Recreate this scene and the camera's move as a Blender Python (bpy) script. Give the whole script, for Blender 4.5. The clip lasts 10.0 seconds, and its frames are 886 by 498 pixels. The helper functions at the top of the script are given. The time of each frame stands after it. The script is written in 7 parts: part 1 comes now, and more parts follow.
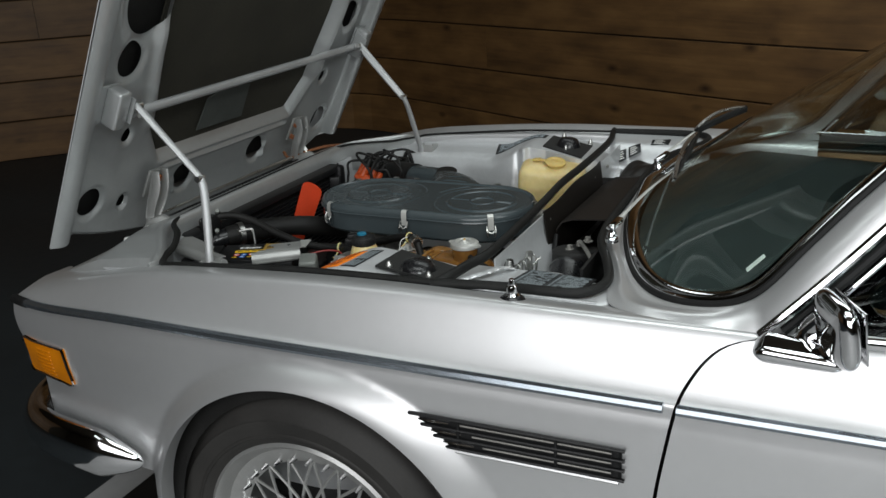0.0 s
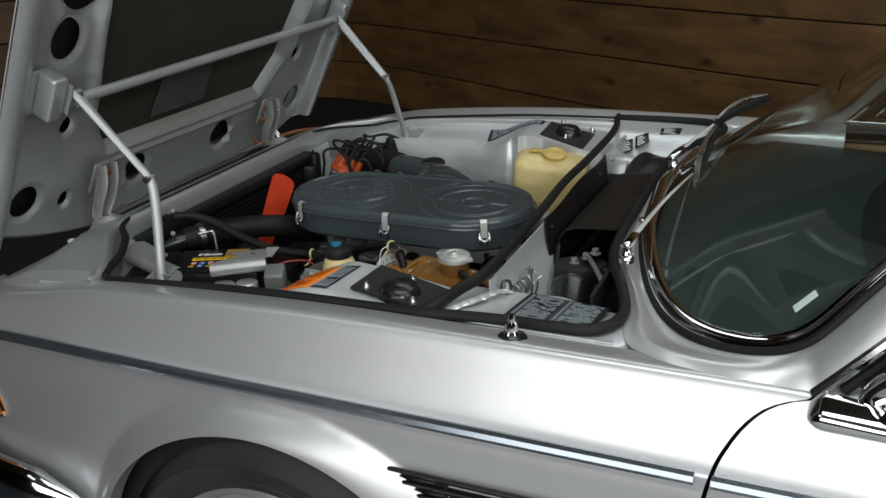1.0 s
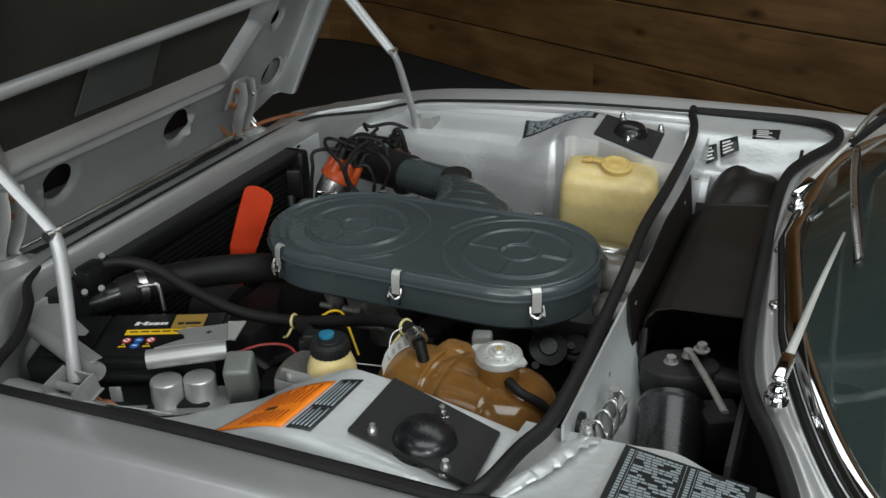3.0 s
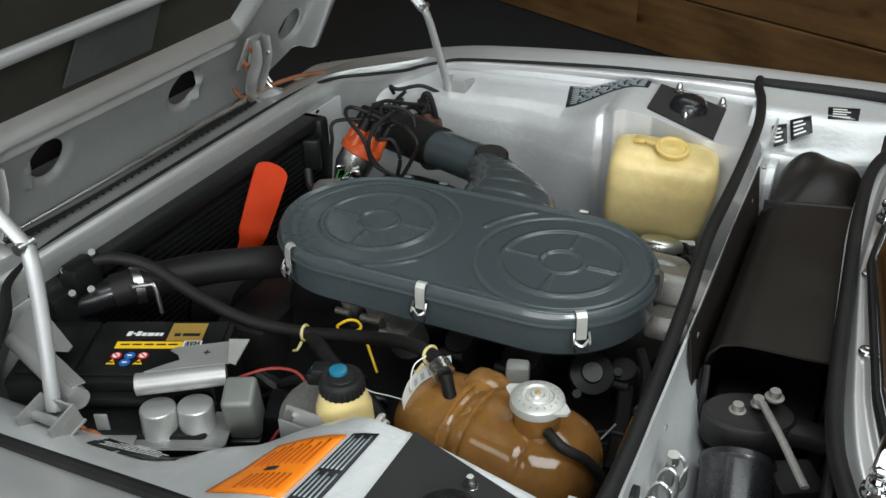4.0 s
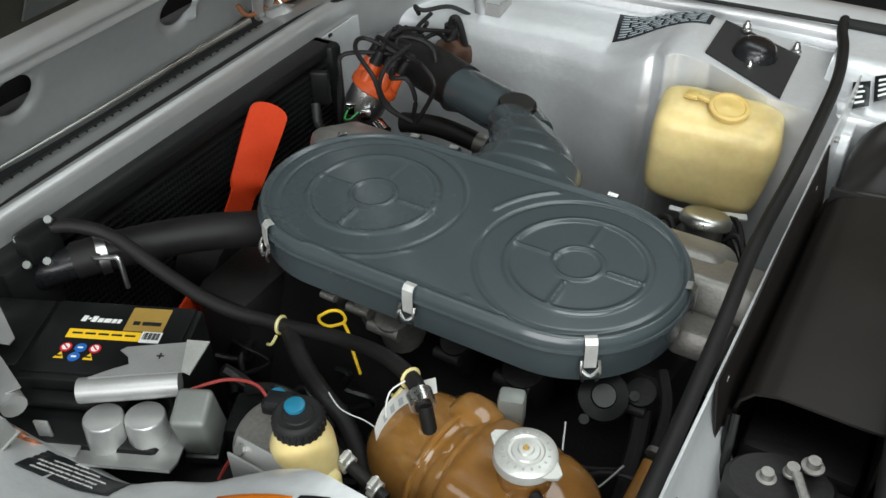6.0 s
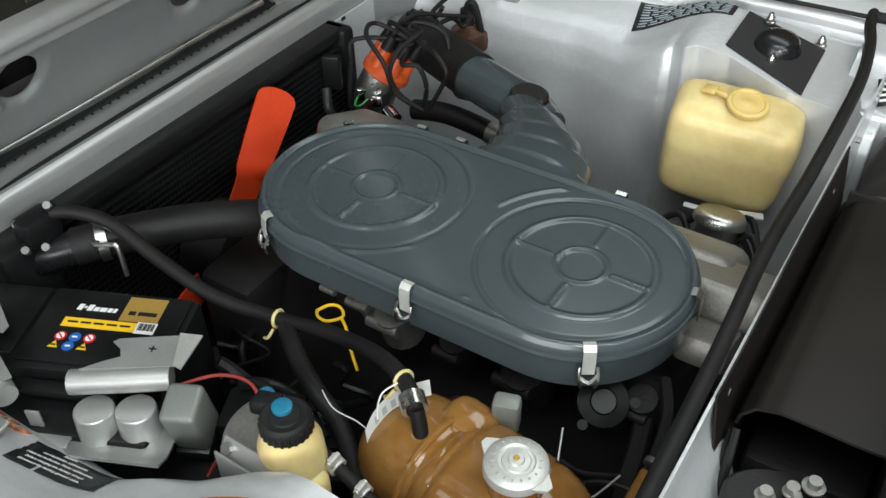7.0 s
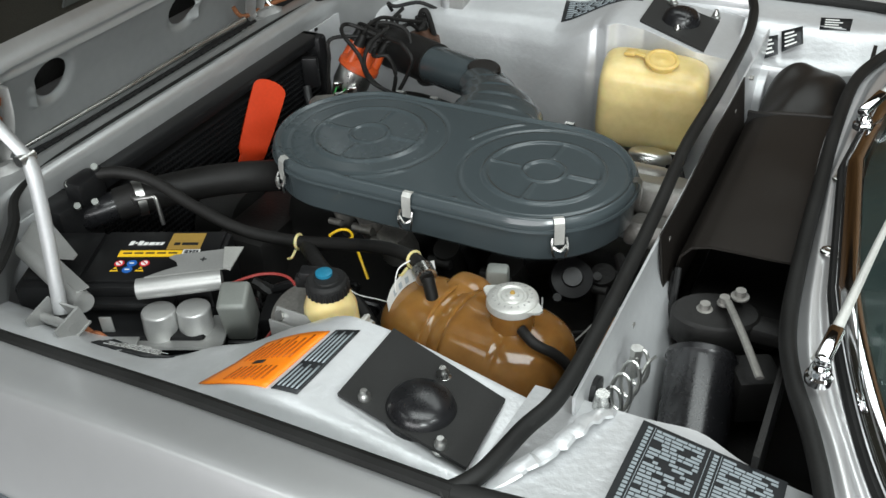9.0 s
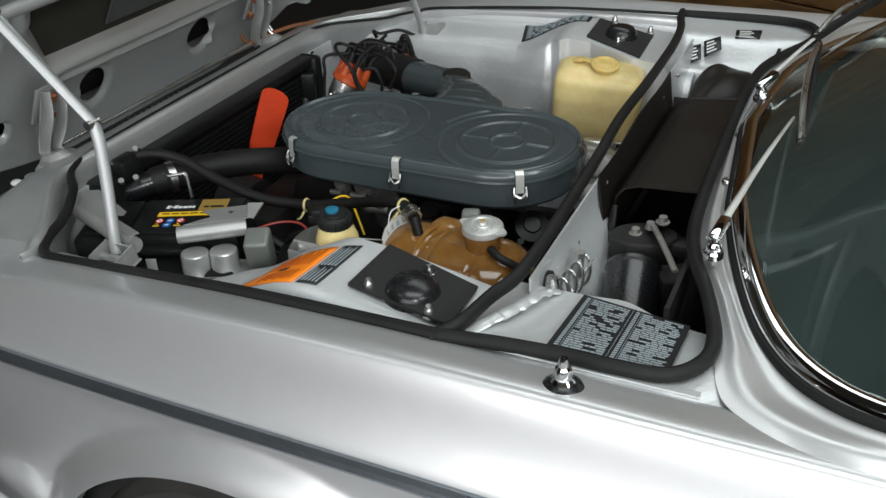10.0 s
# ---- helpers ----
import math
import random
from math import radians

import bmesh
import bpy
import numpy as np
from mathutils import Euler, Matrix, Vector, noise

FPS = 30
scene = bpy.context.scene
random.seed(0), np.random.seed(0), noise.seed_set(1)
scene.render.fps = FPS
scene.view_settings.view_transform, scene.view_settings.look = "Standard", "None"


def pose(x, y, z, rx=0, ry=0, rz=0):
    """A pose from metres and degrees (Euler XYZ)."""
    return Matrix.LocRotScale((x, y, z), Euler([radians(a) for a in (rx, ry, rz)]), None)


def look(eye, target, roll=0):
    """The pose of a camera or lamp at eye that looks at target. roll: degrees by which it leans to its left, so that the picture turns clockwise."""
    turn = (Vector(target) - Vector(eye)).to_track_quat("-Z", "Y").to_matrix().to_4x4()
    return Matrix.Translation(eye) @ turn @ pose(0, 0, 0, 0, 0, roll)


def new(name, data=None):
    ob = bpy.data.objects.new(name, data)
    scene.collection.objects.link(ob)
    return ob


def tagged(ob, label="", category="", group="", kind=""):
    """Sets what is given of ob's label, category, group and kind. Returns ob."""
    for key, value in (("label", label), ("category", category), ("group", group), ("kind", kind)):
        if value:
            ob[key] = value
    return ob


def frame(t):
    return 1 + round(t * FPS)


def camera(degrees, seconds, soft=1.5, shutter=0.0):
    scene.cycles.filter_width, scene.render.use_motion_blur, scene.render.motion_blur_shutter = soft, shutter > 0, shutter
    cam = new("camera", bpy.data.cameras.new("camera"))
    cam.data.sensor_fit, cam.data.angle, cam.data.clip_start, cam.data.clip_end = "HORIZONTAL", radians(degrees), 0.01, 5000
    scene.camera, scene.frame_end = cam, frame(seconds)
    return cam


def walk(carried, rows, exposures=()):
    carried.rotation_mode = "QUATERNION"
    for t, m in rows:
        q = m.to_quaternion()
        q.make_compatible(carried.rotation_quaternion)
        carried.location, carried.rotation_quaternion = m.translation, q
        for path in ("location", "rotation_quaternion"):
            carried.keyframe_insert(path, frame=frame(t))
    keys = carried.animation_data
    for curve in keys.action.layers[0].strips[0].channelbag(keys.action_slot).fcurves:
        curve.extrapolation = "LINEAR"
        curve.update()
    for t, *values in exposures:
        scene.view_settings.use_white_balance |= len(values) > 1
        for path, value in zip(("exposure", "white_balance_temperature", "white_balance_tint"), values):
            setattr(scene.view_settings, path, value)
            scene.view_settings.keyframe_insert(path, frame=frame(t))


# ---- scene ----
cam = camera(51.47, 10.0)
# seconds, place in metres, turn in degrees
PATH = [
    (0.0, 0.7926, -1.9930, 1.5033, 70.687, 2.916, 24.259),
    (0.5, 0.7442, -1.8775, 1.5065, 69.511, 2.698, 23.900),
    (1.0, 0.6798, -1.7508, 1.5062, 68.372, 2.295, 23.471),
    (1.5, 0.5951, -1.6281, 1.5031, 67.496, 1.808, 22.686),
    (2.0, 0.5099, -1.4937, 1.5005, 66.599, 1.662, 22.081),
    (2.5, 0.4481, -1.3636, 1.4978, 65.601, 1.700, 22.502),
    (4.0, 0.3085, -1.0586, 1.5253, 59.090, 1.152, 25.589),
    (4.5, 0.2809, -0.9927, 1.5357, 56.444, 0.901, 26.220),
    (5.0, 0.2685, -0.9245, 1.5401, 54.135, 0.988, 27.102),
    (5.5, 0.2700, -0.8667, 1.5462, 52.356, 1.124, 28.529),
    (7.0, 0.2818, -0.7746, 1.5533, 49.430, 1.206, 32.565),
    (7.5, 0.2856, -0.8057, 1.5472, 49.875, 1.286, 31.940),
    (8.0, 0.2979, -0.8732, 1.5402, 50.977, 1.678, 30.142),
    (8.5, 0.3226, -0.9641, 1.5372, 52.421, 1.991, 28.122),
    (9.0, 0.3761, -1.0827, 1.5314, 54.484, 2.323, 26.587),
    (9.5, 0.4365, -1.2142, 1.5245, 56.654, 2.381, 25.559),
    (10.0, 0.5117, -1.3776, 1.5261, 59.039, 2.623, 24.779),
]
walk(cam, [(t, pose(x, y, z, rx, ry, rz)) for t, x, y, z, rx, ry, rz in PATH],
     exposures=[(0.0, -1.04), (1.5, -1.14), (2.5, -1.07), (4.0, -0.38), (5.5, -0.22), (8.5, -0.14), (9.1, -0.25), (10.0, -0.68)])
# -- end of path --

# ---------------- light ----------------
scene.view_settings.exposure = 0.0
world = bpy.data.worlds.new("studio_world")
scene.world = world
world.use_nodes = True
world.node_tree.nodes["Background"].inputs[0].default_value = (0.75, 0.87, 1.0, 1)
world.node_tree.nodes["Background"].inputs[1].default_value = 0.02


def softbox(name, eye, target, sx, sy, watts, colour=(0.93, 1.0, 0.995)):
    lamp = bpy.data.lights.new(name, "AREA")
    lamp.shape, lamp.size, lamp.size_y, lamp.energy, lamp.color = "RECTANGLE", sx, sy, watts, colour
    ob = new(name, lamp)
    ob.matrix_world = look(eye, target)
    return ob


softbox("ceiling_light_panel", (3.0, -1.5, 2.9), (0.0, 0.1, 0.8), 1.0, 0.5, 34)
softbox("ceiling_light_panel", (2.3, -3.3, 2.7), (0.0, 0.2, 0.8), 0.9, 0.5, 78)
softbox("ceiling_light_panel", (0.9, -1.25, 3.35), (0.8, -0.95, 0.8), 2.6, 1.1, 73)
softbox("ceiling_light_panel", (0.3, 1.25, 3.35), (0.2, 0.9, 0.8), 3.2, 0.9, 42)
softbox("ceiling_light_panel", (-1.3, -2.4, 3.2), (-0.2, -0.6, 0.7), 1.2, 0.6, 8)
softbox("wall_light_panel", (0.52, -4.75, 2.25), (0.52, -0.7, 1.5), 3.5, 2.0, 182, (0.955, 0.965, 0.98))


# ---------------- materials ----------------
def material(name, colour, rough=0.5, metal=0.0, coat=0.0, coat_rough=0.05, spec=0.5, transmission=0.0, subsurface=0.0,
             ior=1.45, scale=40.0, vary=0.12, rough_vary=0.1, bump=0.0, bump_scale=200.0, fine=6.0, tint=None):
    """Principled surface with mottling at two scales, and fine relief."""
    m = bpy.data.materials.new(name)
    m.use_nodes = True
    nt = m.node_tree
    n, l = nt.nodes, nt.links
    p = n["Principled BSDF"]
    p.inputs["Metallic"].default_value = metal
    p.inputs["Coat Weight"].default_value = coat
    p.inputs["Coat Roughness"].default_value = coat_rough
    p.inputs["Specular IOR Level"].default_value = spec
    p.inputs["Transmission Weight"].default_value = transmission
    p.inputs["IOR"].default_value = ior
    if subsurface:
        p.inputs["Subsurface Weight"].default_value = subsurface
        p.inputs["Subsurface Radius"].default_value = (0.03, 0.015, 0.006)
        p.inputs["Subsurface Scale"].default_value = 0.5
    co = n.new("ShaderNodeTexCoord")
    big = n.new("ShaderNodeTexNoise")
    big.inputs["Scale"].default_value, big.inputs["Detail"].default_value = scale / 4, 4
    small = n.new("ShaderNodeTexNoise")
    small.inputs["Scale"].default_value, small.inputs["Detail"].default_value = scale * fine, 3
    for t in (big, small):
        l.new(co.outputs["Object"], t.inputs["Vector"])
    mix = n.new("ShaderNodeMath")
    mix.operation = "MULTIPLY_ADD"
    l.new(small.outputs[0], mix.inputs[0])
    mix.inputs[1].default_value = 0.4
    l.new(big.outputs[0], mix.inputs[2])
    ramp = n.new("ShaderNodeValToRGB")
    e = ramp.color_ramp.elements
    c2 = tint or colour
    e[0].position, e[1].position = 0.45, 0.95
    e[0].color = (*[max(0, v * (1 - vary)) for v in c2], 1)
    e[1].color = (*[min(1, v * (1 + vary)) for v in colour], 1)
    l.new(mix.outputs[0], ramp.inputs[0])
    l.new(ramp.outputs[0], p.inputs["Base Color"])
    mr = n.new("ShaderNodeMapRange")
    mr.inputs[1].default_value, mr.inputs[2].default_value = 0.4, 1.0
    mr.inputs[3].default_value, mr.inputs[4].default_value = max(0.02, rough - rough_vary / 2), rough + rough_vary / 2
    l.new(mix.outputs[0], mr.inputs[0])
    l.new(mr.outputs[0], p.inputs["Roughness"])
    if bump:
        t = n.new("ShaderNodeTexNoise")
        t.inputs["Scale"].default_value, t.inputs["Detail"].default_value = bump_scale, 3
        l.new(co.outputs["Object"], t.inputs["Vector"])
        b = n.new("ShaderNodeBump")
        b.inputs["Strength"].default_value, b.inputs["Distance"].default_value = bump, 0.002
        l.new(t.outputs[0], b.inputs["Height"])
        l.new(b.outputs[0], p.inputs["Normal"])
    return m


PAINT = material("silver_metallic_paint", (0.66, 0.66, 0.665), 0.37, 0.72, coat=0.4, coat_rough=0.06, scale=8, vary=0.03, rough_vary=0.05, bump=0.015, bump_scale=900)
BAY = material("silver_bay_paint", (0.66, 0.67, 0.68), 0.38, 0.42, coat=0.35, coat_rough=0.12, scale=14, vary=0.08, rough_vary=0.12, bump=0.34, bump_scale=120)
# the car's silver darkened: shade round the raised bonnet is in this colour
SHADED_SILVER = material("silver_paint_shaded", (0.46, 0.47, 0.47), 0.36, 0.60, coat=0.3, coat_rough=0.15, scale=10, vary=0.08, rough_vary=0.1, bump=0.05, bump_scale=120)
CHROME = material("polished_chrome", (0.78, 0.78, 0.79), 0.07, 1.0, scale=20, vary=0.05, rough_vary=0.06)
STEEL = material("zinc_steel", (0.55, 0.55, 0.53), 0.32, 1.0, scale=60, vary=0.2, rough_vary=0.2, bump=0.05)
DULLSTEEL = material("dull_cast_alloy", (0.30, 0.29, 0.27), 0.5, 0.8, scale=40, vary=0.35, rough_vary=0.2, bump=0.25, bump_scale=260)
GALV = material("grey_aluminium_paint", (0.40, 0.40, 0.39), 0.42, 0.55, scale=60, vary=0.12, rough_vary=0.15, bump=0.05)
RUBBER = material("black_rubber", (0.012, 0.012, 0.012), 0.55, 0.0, spec=0.25, scale=50, vary=0.35, rough_vary=0.15, bump=0.1, bump_scale=300)
HOSE = material("dusty_rubber_hose", (0.012, 0.0115, 0.011), 0.5, 0.0, spec=0.25, scale=60, vary=0.35, rough_vary=0.15, bump=0.12, bump_scale=260)
SEAL = material("grey_black_seal", (0.012, 0.012, 0.0115), 0.55, 0.0, spec=0.25, scale=60, vary=0.3, rough_vary=0.1, bump=0.08)
BLACK = material("black_plastic", (0.009, 0.009, 0.0095), 0.36, 0.0, spec=0.35, scale=50, vary=0.3, rough_vary=0.1, bump=0.05)
BLACKGLOSS = material("gloss_black_paint", (0.010, 0.010, 0.011), 0.27, 0.0, coat=0.1, scale=30, vary=0.3, rough_vary=0.1)
# engine grime; also blackens the sheet that shades the bonnet's hollow
GRIME_SHADE = material("black_grime_and_shade", (0.010, 0.0095, 0.009), 0.55, 0.0, spec=0.4, scale=40, vary=0.5, rough_vary=0.2, bump=0.3)
FELT = material("dark_insulation_felt", (0.030, 0.027, 0.019), 0.95, 0.0, scale=30, vary=0.3, bump=0.4, bump_scale=300)
GREY = material("blue_grey_enamel", (0.050, 0.063, 0.068), 0.26, 0.0, coat=0.35, coat_rough=0.14, scale=14, vary=0.05, rough_vary=0.05)
HEATER = material("brown_black_moulding", (0.013, 0.011, 0.0095), 0.40, 0.0, spec=0.35, scale=30, vary=0.2, rough_vary=0.12, bump=0.06, bump_scale=500)
AMBER = material("amber_aged_plastic", (0.29, 0.145, 0.038), 0.16, 0.0, subsurface=0.35, coat=0.5, scale=9, vary=0.2, rough_vary=0.1, bump=0.05, bump_scale=60, tint=(0.20, 0.085, 0.02))
CREAM = material("yellowed_plastic", (0.76, 0.63, 0.32), 0.34, 0.0, subsurface=0.4, scale=12, vary=0.1, rough_vary=0.08, bump=0.03, bump_scale=80, tint=(0.68, 0.53, 0.23))
CREAMCAP = material("ochre_plastic_cap", (0.58, 0.42, 0.14), 0.35, 0.0, subsurface=0.2, scale=20, vary=0.12)
ORANGE = material("orange_sticker", (0.92, 0.235, 0.01), 0.4, 0.0, scale=30, vary=0.05)
RED = material("red_fan_plastic", (0.56, 0.045, 0.010), 0.4, 0.0, scale=30, vary=0.15, rough_vary=0.1)
DISTCAP = material("orange_distributor_cap", (0.50, 0.075, 0.016), 0.35, 0.0, scale=40, vary=0.2)
REDWIRE = material("red_cable", (0.25, 0.03, 0.025), 0.4)
YELLOW = material("yellow_paint", (0.85, 0.52, 0.02), 0.4, scale=40, vary=0.1)
GOLD = material("gold_label", (0.40, 0.25, 0.06), 0.4, 0.2, scale=40, vary=0.1)
BLUE = material("blue_plastic", (0.015, 0.16, 0.26), 0.4, scale=40, vary=0.15)
SIGNBLUE = material("blue_sign_print", (0.02, 0.12, 0.42), 0.4)
SIGNRED = material("red_sign_print", (0.55, 0.02, 0.03), 0.4)
WHITE = material("white_print", (0.78, 0.78, 0.76), 0.45, scale=40, vary=0.04)
PALE = material("pale_grey_print", (0.30, 0.34, 0.36), 0.45, scale=60, vary=0.1)
PAPER = material("printed_paper", (0.58, 0.58, 0.56), 0.6, scale=60, vary=0.12)
LABEL = material("black_label", (0.016, 0.018, 0.020), 0.4, scale=40, vary=0.2)
RUST = material("rusty_brown_steel", (0.075, 0.035, 0.02), 0.45, 0.4, scale=60, vary=0.5, rough_vary=0.2, bump=0.2)
CAN = material("bright_aluminium_can", (0.62, 0.62, 0.61), 0.36, 0.7, scale=50, vary=0.08, rough_vary=0.12)
MASTIC = material("dark_rubber_plate", (0.016, 0.016, 0.0155), 0.6, scale=30, vary=0.3, bump=0.1)
COPPER = material("copper_strand", (0.45, 0.17, 0.08), 0.4, 0.7, scale=60, vary=0.3)
BROWNWIRE = material("brown_braid", (0.20, 0.075, 0.03), 0.7, scale=80, vary=0.3)
LENS = material("amber_lens", (0.60, 0.19, 0.004), 0.15, 0.0, coat=0.6, scale=60, vary=0.15)
TRIM = material("brushed_trim_strip", (0.30, 0.335, 0.37), 0.22, 0.9, scale=10, vary=0.08, rough_vary=0.08)
ALLOY = material("matt_silver_alloy", (0.46, 0.46, 0.45), 0.38, 0.6, scale=30, vary=0.1, rough_vary=0.15)
TYRE = material("tyre_rubber", (0.032, 0.030, 0.028), 0.6, 0.0, scale=30, vary=0.3, rough_vary=0.1, bump=0.06)
ZINC = material("matt_zinc_plate", (0.60, 0.60, 0.57), 0.45, 0.55, scale=60, vary=0.15, rough_vary=0.15, bump=0.05)
STAY = material("silver_painted_stay", (0.46, 0.465, 0.47), 0.45, 0.5, scale=40, vary=0.1, rough_vary=0.15)
GREYPLASTIC = material("dark_grey_plastic", (0.20, 0.21, 0.195), 0.4, 0.2, scale=60, vary=0.1, rough_vary=0.1)
TEAL = material("grey_green_leather", (0.009, 0.0135, 0.0135), 0.75, 0.0, spec=0.05, scale=30, vary=0.15, bump=0.06)
DASH = material("teal_padded_dash", (0.011, 0.0165, 0.0165), 0.6, 0.0, spec=0.2, scale=30, vary=0.15, bump=0.06)
DULLGREY = material("dull_grey_sheet", (0.075, 0.080, 0.075), 0.85, 0.0, spec=0.2, scale=30, vary=0.2, bump=0.1)

GLASS = bpy.data.materials.new("tinted_glass")
GLASS.use_nodes = True
gp = GLASS.node_tree.nodes["Principled BSDF"]
gp.inputs["Base Color"].default_value = (0.80, 0.90, 0.86, 1)
gp.inputs["Roughness"].default_value = 0.01
gp.inputs["Transmission Weight"].default_value = 1.0
gp.inputs["IOR"].default_value = 1.45


def wood_material():
    m = bpy.data.materials.new("stained_pine_planks")
    m.use_nodes = True
    nt = m.node_tree
    n, l = nt.nodes, nt.links
    p = n["Principled BSDF"]
    co, info = n.new("ShaderNodeTexCoord"), n.new("ShaderNodeObjectInfo")
    off = n.new("ShaderNodeVectorMath")
    off.operation = "MULTIPLY_ADD"
    l.new(info.outputs["Random"], off.inputs[0])
    off.inputs[1].default_value = (37.0, 11.0, 23.0)
    l.new(co.outputs["UV"], off.inputs[2])
    st = n.new("ShaderNodeMapping")
    st.inputs["Scale"].default_value = (0.8, 16.0, 1.0)
    l.new(off.outputs[0], st.inputs[0])
    grain = n.new("ShaderNodeTexNoise")
    grain.inputs["Scale"].default_value, grain.inputs["Detail"].default_value, grain.inputs["Distortion"].default_value = 2.2, 6, 0.8
    l.new(st.outputs[0], grain.inputs["Vector"])
    st2 = n.new("ShaderNodeMapping")
    st2.inputs["Scale"].default_value = (1.3, 3.6, 1.0)
    l.new(off.outputs[0], st2.inputs[0])
    blot = n.new("ShaderNodeTexNoise")
    blot.inputs["Scale"].default_value, blot.inputs["Detail"].default_value = 2.6, 5
    l.new(st2.outputs[0], blot.inputs["Vector"])
    st3 = n.new("ShaderNodeMapping")
    st3.inputs["Scale"].default_value = (2.2, 4.4, 1.0)
    l.new(off.outputs[0], st3.inputs[0])
    knot = n.new("ShaderNodeTexVoronoi")
    knot.inputs["Scale"].default_value = 1.1
    l.new(st3.outputs[0], knot.inputs["Vector"])
    kr = n.new("ShaderNodeValToRGB")
    kr.color_ramp.elements[0].position, kr.color_ramp.elements[1].position = 0.02, 0.14
    kr.color_ramp.elements[0].color = (0.25, 0.22, 0.2, 1)
    kr.color_ramp.elements[1].color = (1, 1, 1, 1)
    l.new(knot.outputs["Distance"], kr.inputs[0])
    add = n.new("ShaderNodeMath")
    add.operation = "MULTIPLY_ADD"
    l.new(grain.outputs[0], add.inputs[0])
    add.inputs[1].default_value = 0.42
    l.new(blot.outputs[0], add.inputs[2])
    ramp = n.new("ShaderNodeValToRGB")
    e = ramp.color_ramp.elements
    e[0].position, e[1].position = 0.45, 1.0
    e[0].color = (0.085, 0.043, 0.016, 1)
    e[1].color = (0.23, 0.122, 0.043, 1)
    mid = e.new(0.72)
    mid.color = (0.158, 0.081, 0.028, 1)
    l.new(add.outputs[0], ramp.inputs[0])
    mul = n.new("ShaderNodeMix")
    mul.data_type, mul.blend_type = "RGBA", "MULTIPLY"
    mul.inputs[0].default_value = 1.0
    l.new(ramp.outputs[0], mul.inputs[6])
    l.new(kr.outputs[0], mul.inputs[7])
    hv = n.new("ShaderNodeHueSaturation")
    mr = n.new("ShaderNodeMapRange")
    mr.inputs[3].default_value, mr.inputs[4].default_value = 0.82, 1.15
    l.new(info.outputs["Random"], mr.inputs[0])
    l.new(mr.outputs[0], hv.inputs["Value"])
    l.new(mul.outputs[2], hv.inputs["Color"])
    l.new(hv.outputs[0], p.inputs["Base Color"])
    p.inputs["Roughness"].default_value = 0.55
    b = n.new("ShaderNodeBump")
    b.inputs["Strength"].default_value, b.inputs["Distance"].default_value = 0.3, 0.004
    l.new(add.outputs[0], b.inputs["Height"])
    l.new(b.outputs[0], p.inputs["Normal"])
    return m


WOOD = wood_material()
FLOORM = material("dark_polished_concrete", (0.020, 0.025, 0.028), 0.6, 0.0, scale=3, vary=0.3, rough_vary=0.2, bump=0.02, bump_scale=60)
CEILM = material("dark_ceiling_paint", (0.034, 0.026, 0.016), 0.8, scale=4, vary=0.1)
PLATFORM = material("pale_grey_floor_paint", (0.36, 0.36, 0.36), 0.5, scale=6, vary=0.1)


# ---------------- mesh helpers ----------------
def shell(ob, thick, offset=-1.0):
    """Gives a pressed panel its sheet thickness with crisp cut edges."""
    md = ob.modifiers.new("thickness", "SOLIDIFY")
    md.thickness, md.offset = thick, offset
    es = ob.modifiers.new("crisp", "EDGE_SPLIT")
    es.split_angle = radians(50)
    return ob


def finish(name, bm, mat, angle=38.0, flip=True):
    if flip:
        bmesh.ops.recalc_face_normals(bm, faces=bm.faces)
    me = bpy.data.meshes.new(name)
    bm.to_mesh(me)
    bm.free()
    me.polygons.foreach_set("use_smooth", [True] * len(me.polygons))
    me.set_sharp_from_angle(angle=radians(angle))
    me.materials.append(mat)
    return me


def part(name, bm, mat, parent, label="", angle=38.0):
    ob = new(name, finish(name, bm, mat, angle))
    ob.parent = parent
    if label:
        ob["label"] = label
    return ob


def thing(name, label, category, group="", kind="", at=(0, 0, 0)):
    ob = new(name)
    ob.empty_display_size = 0.02
    return tagged(ob, label, category, group, kind)


def solo(name, bm, mat, label, category, group="", kind="", angle=38.0):
    return tagged(new(name, finish(name, bm, mat, angle)), label, category, group, kind)


def axes(origin, ex, up=(0, 0, 1)):
    """Matrix at origin whose x runs along ex and whose z is as near to up as can be."""
    ex = Vector(ex).normalized()
    ey = Vector(up).cross(ex).normalized()
    ez = ex.cross(ey)
    m = Matrix((ex, ey, ez)).transposed().to_4x4()
    m.translation = Vector(origin)
    return m


def box(bm, size, m, bevel=0.0, seg=2):
    r = bmesh.ops.create_cube(bm, size=1.0, matrix=m @ Matrix.Diagonal((*size, 1)))
    if bevel:
        es = {e for v in r["verts"] for e in v.link_edges}
        bmesh.ops.bevel(bm, geom=list(es), offset=bevel, segments=seg, affect="EDGES", profile=0.5)
    return bm


def cyl(bm, a, b, r0, r1=None, seg=20, cap=True):
    a, b = Vector(a), Vector(b)
    d = b - a
    m = Matrix.Translation((a + b) / 2) @ d.to_track_quat("Z", "Y").to_matrix().to_4x4()
    bmesh.ops.create_cone(bm, cap_ends=cap, segments=seg, radius1=r0, radius2=r0 if r1 is None else r1, depth=d.length, matrix=m)
    return bm


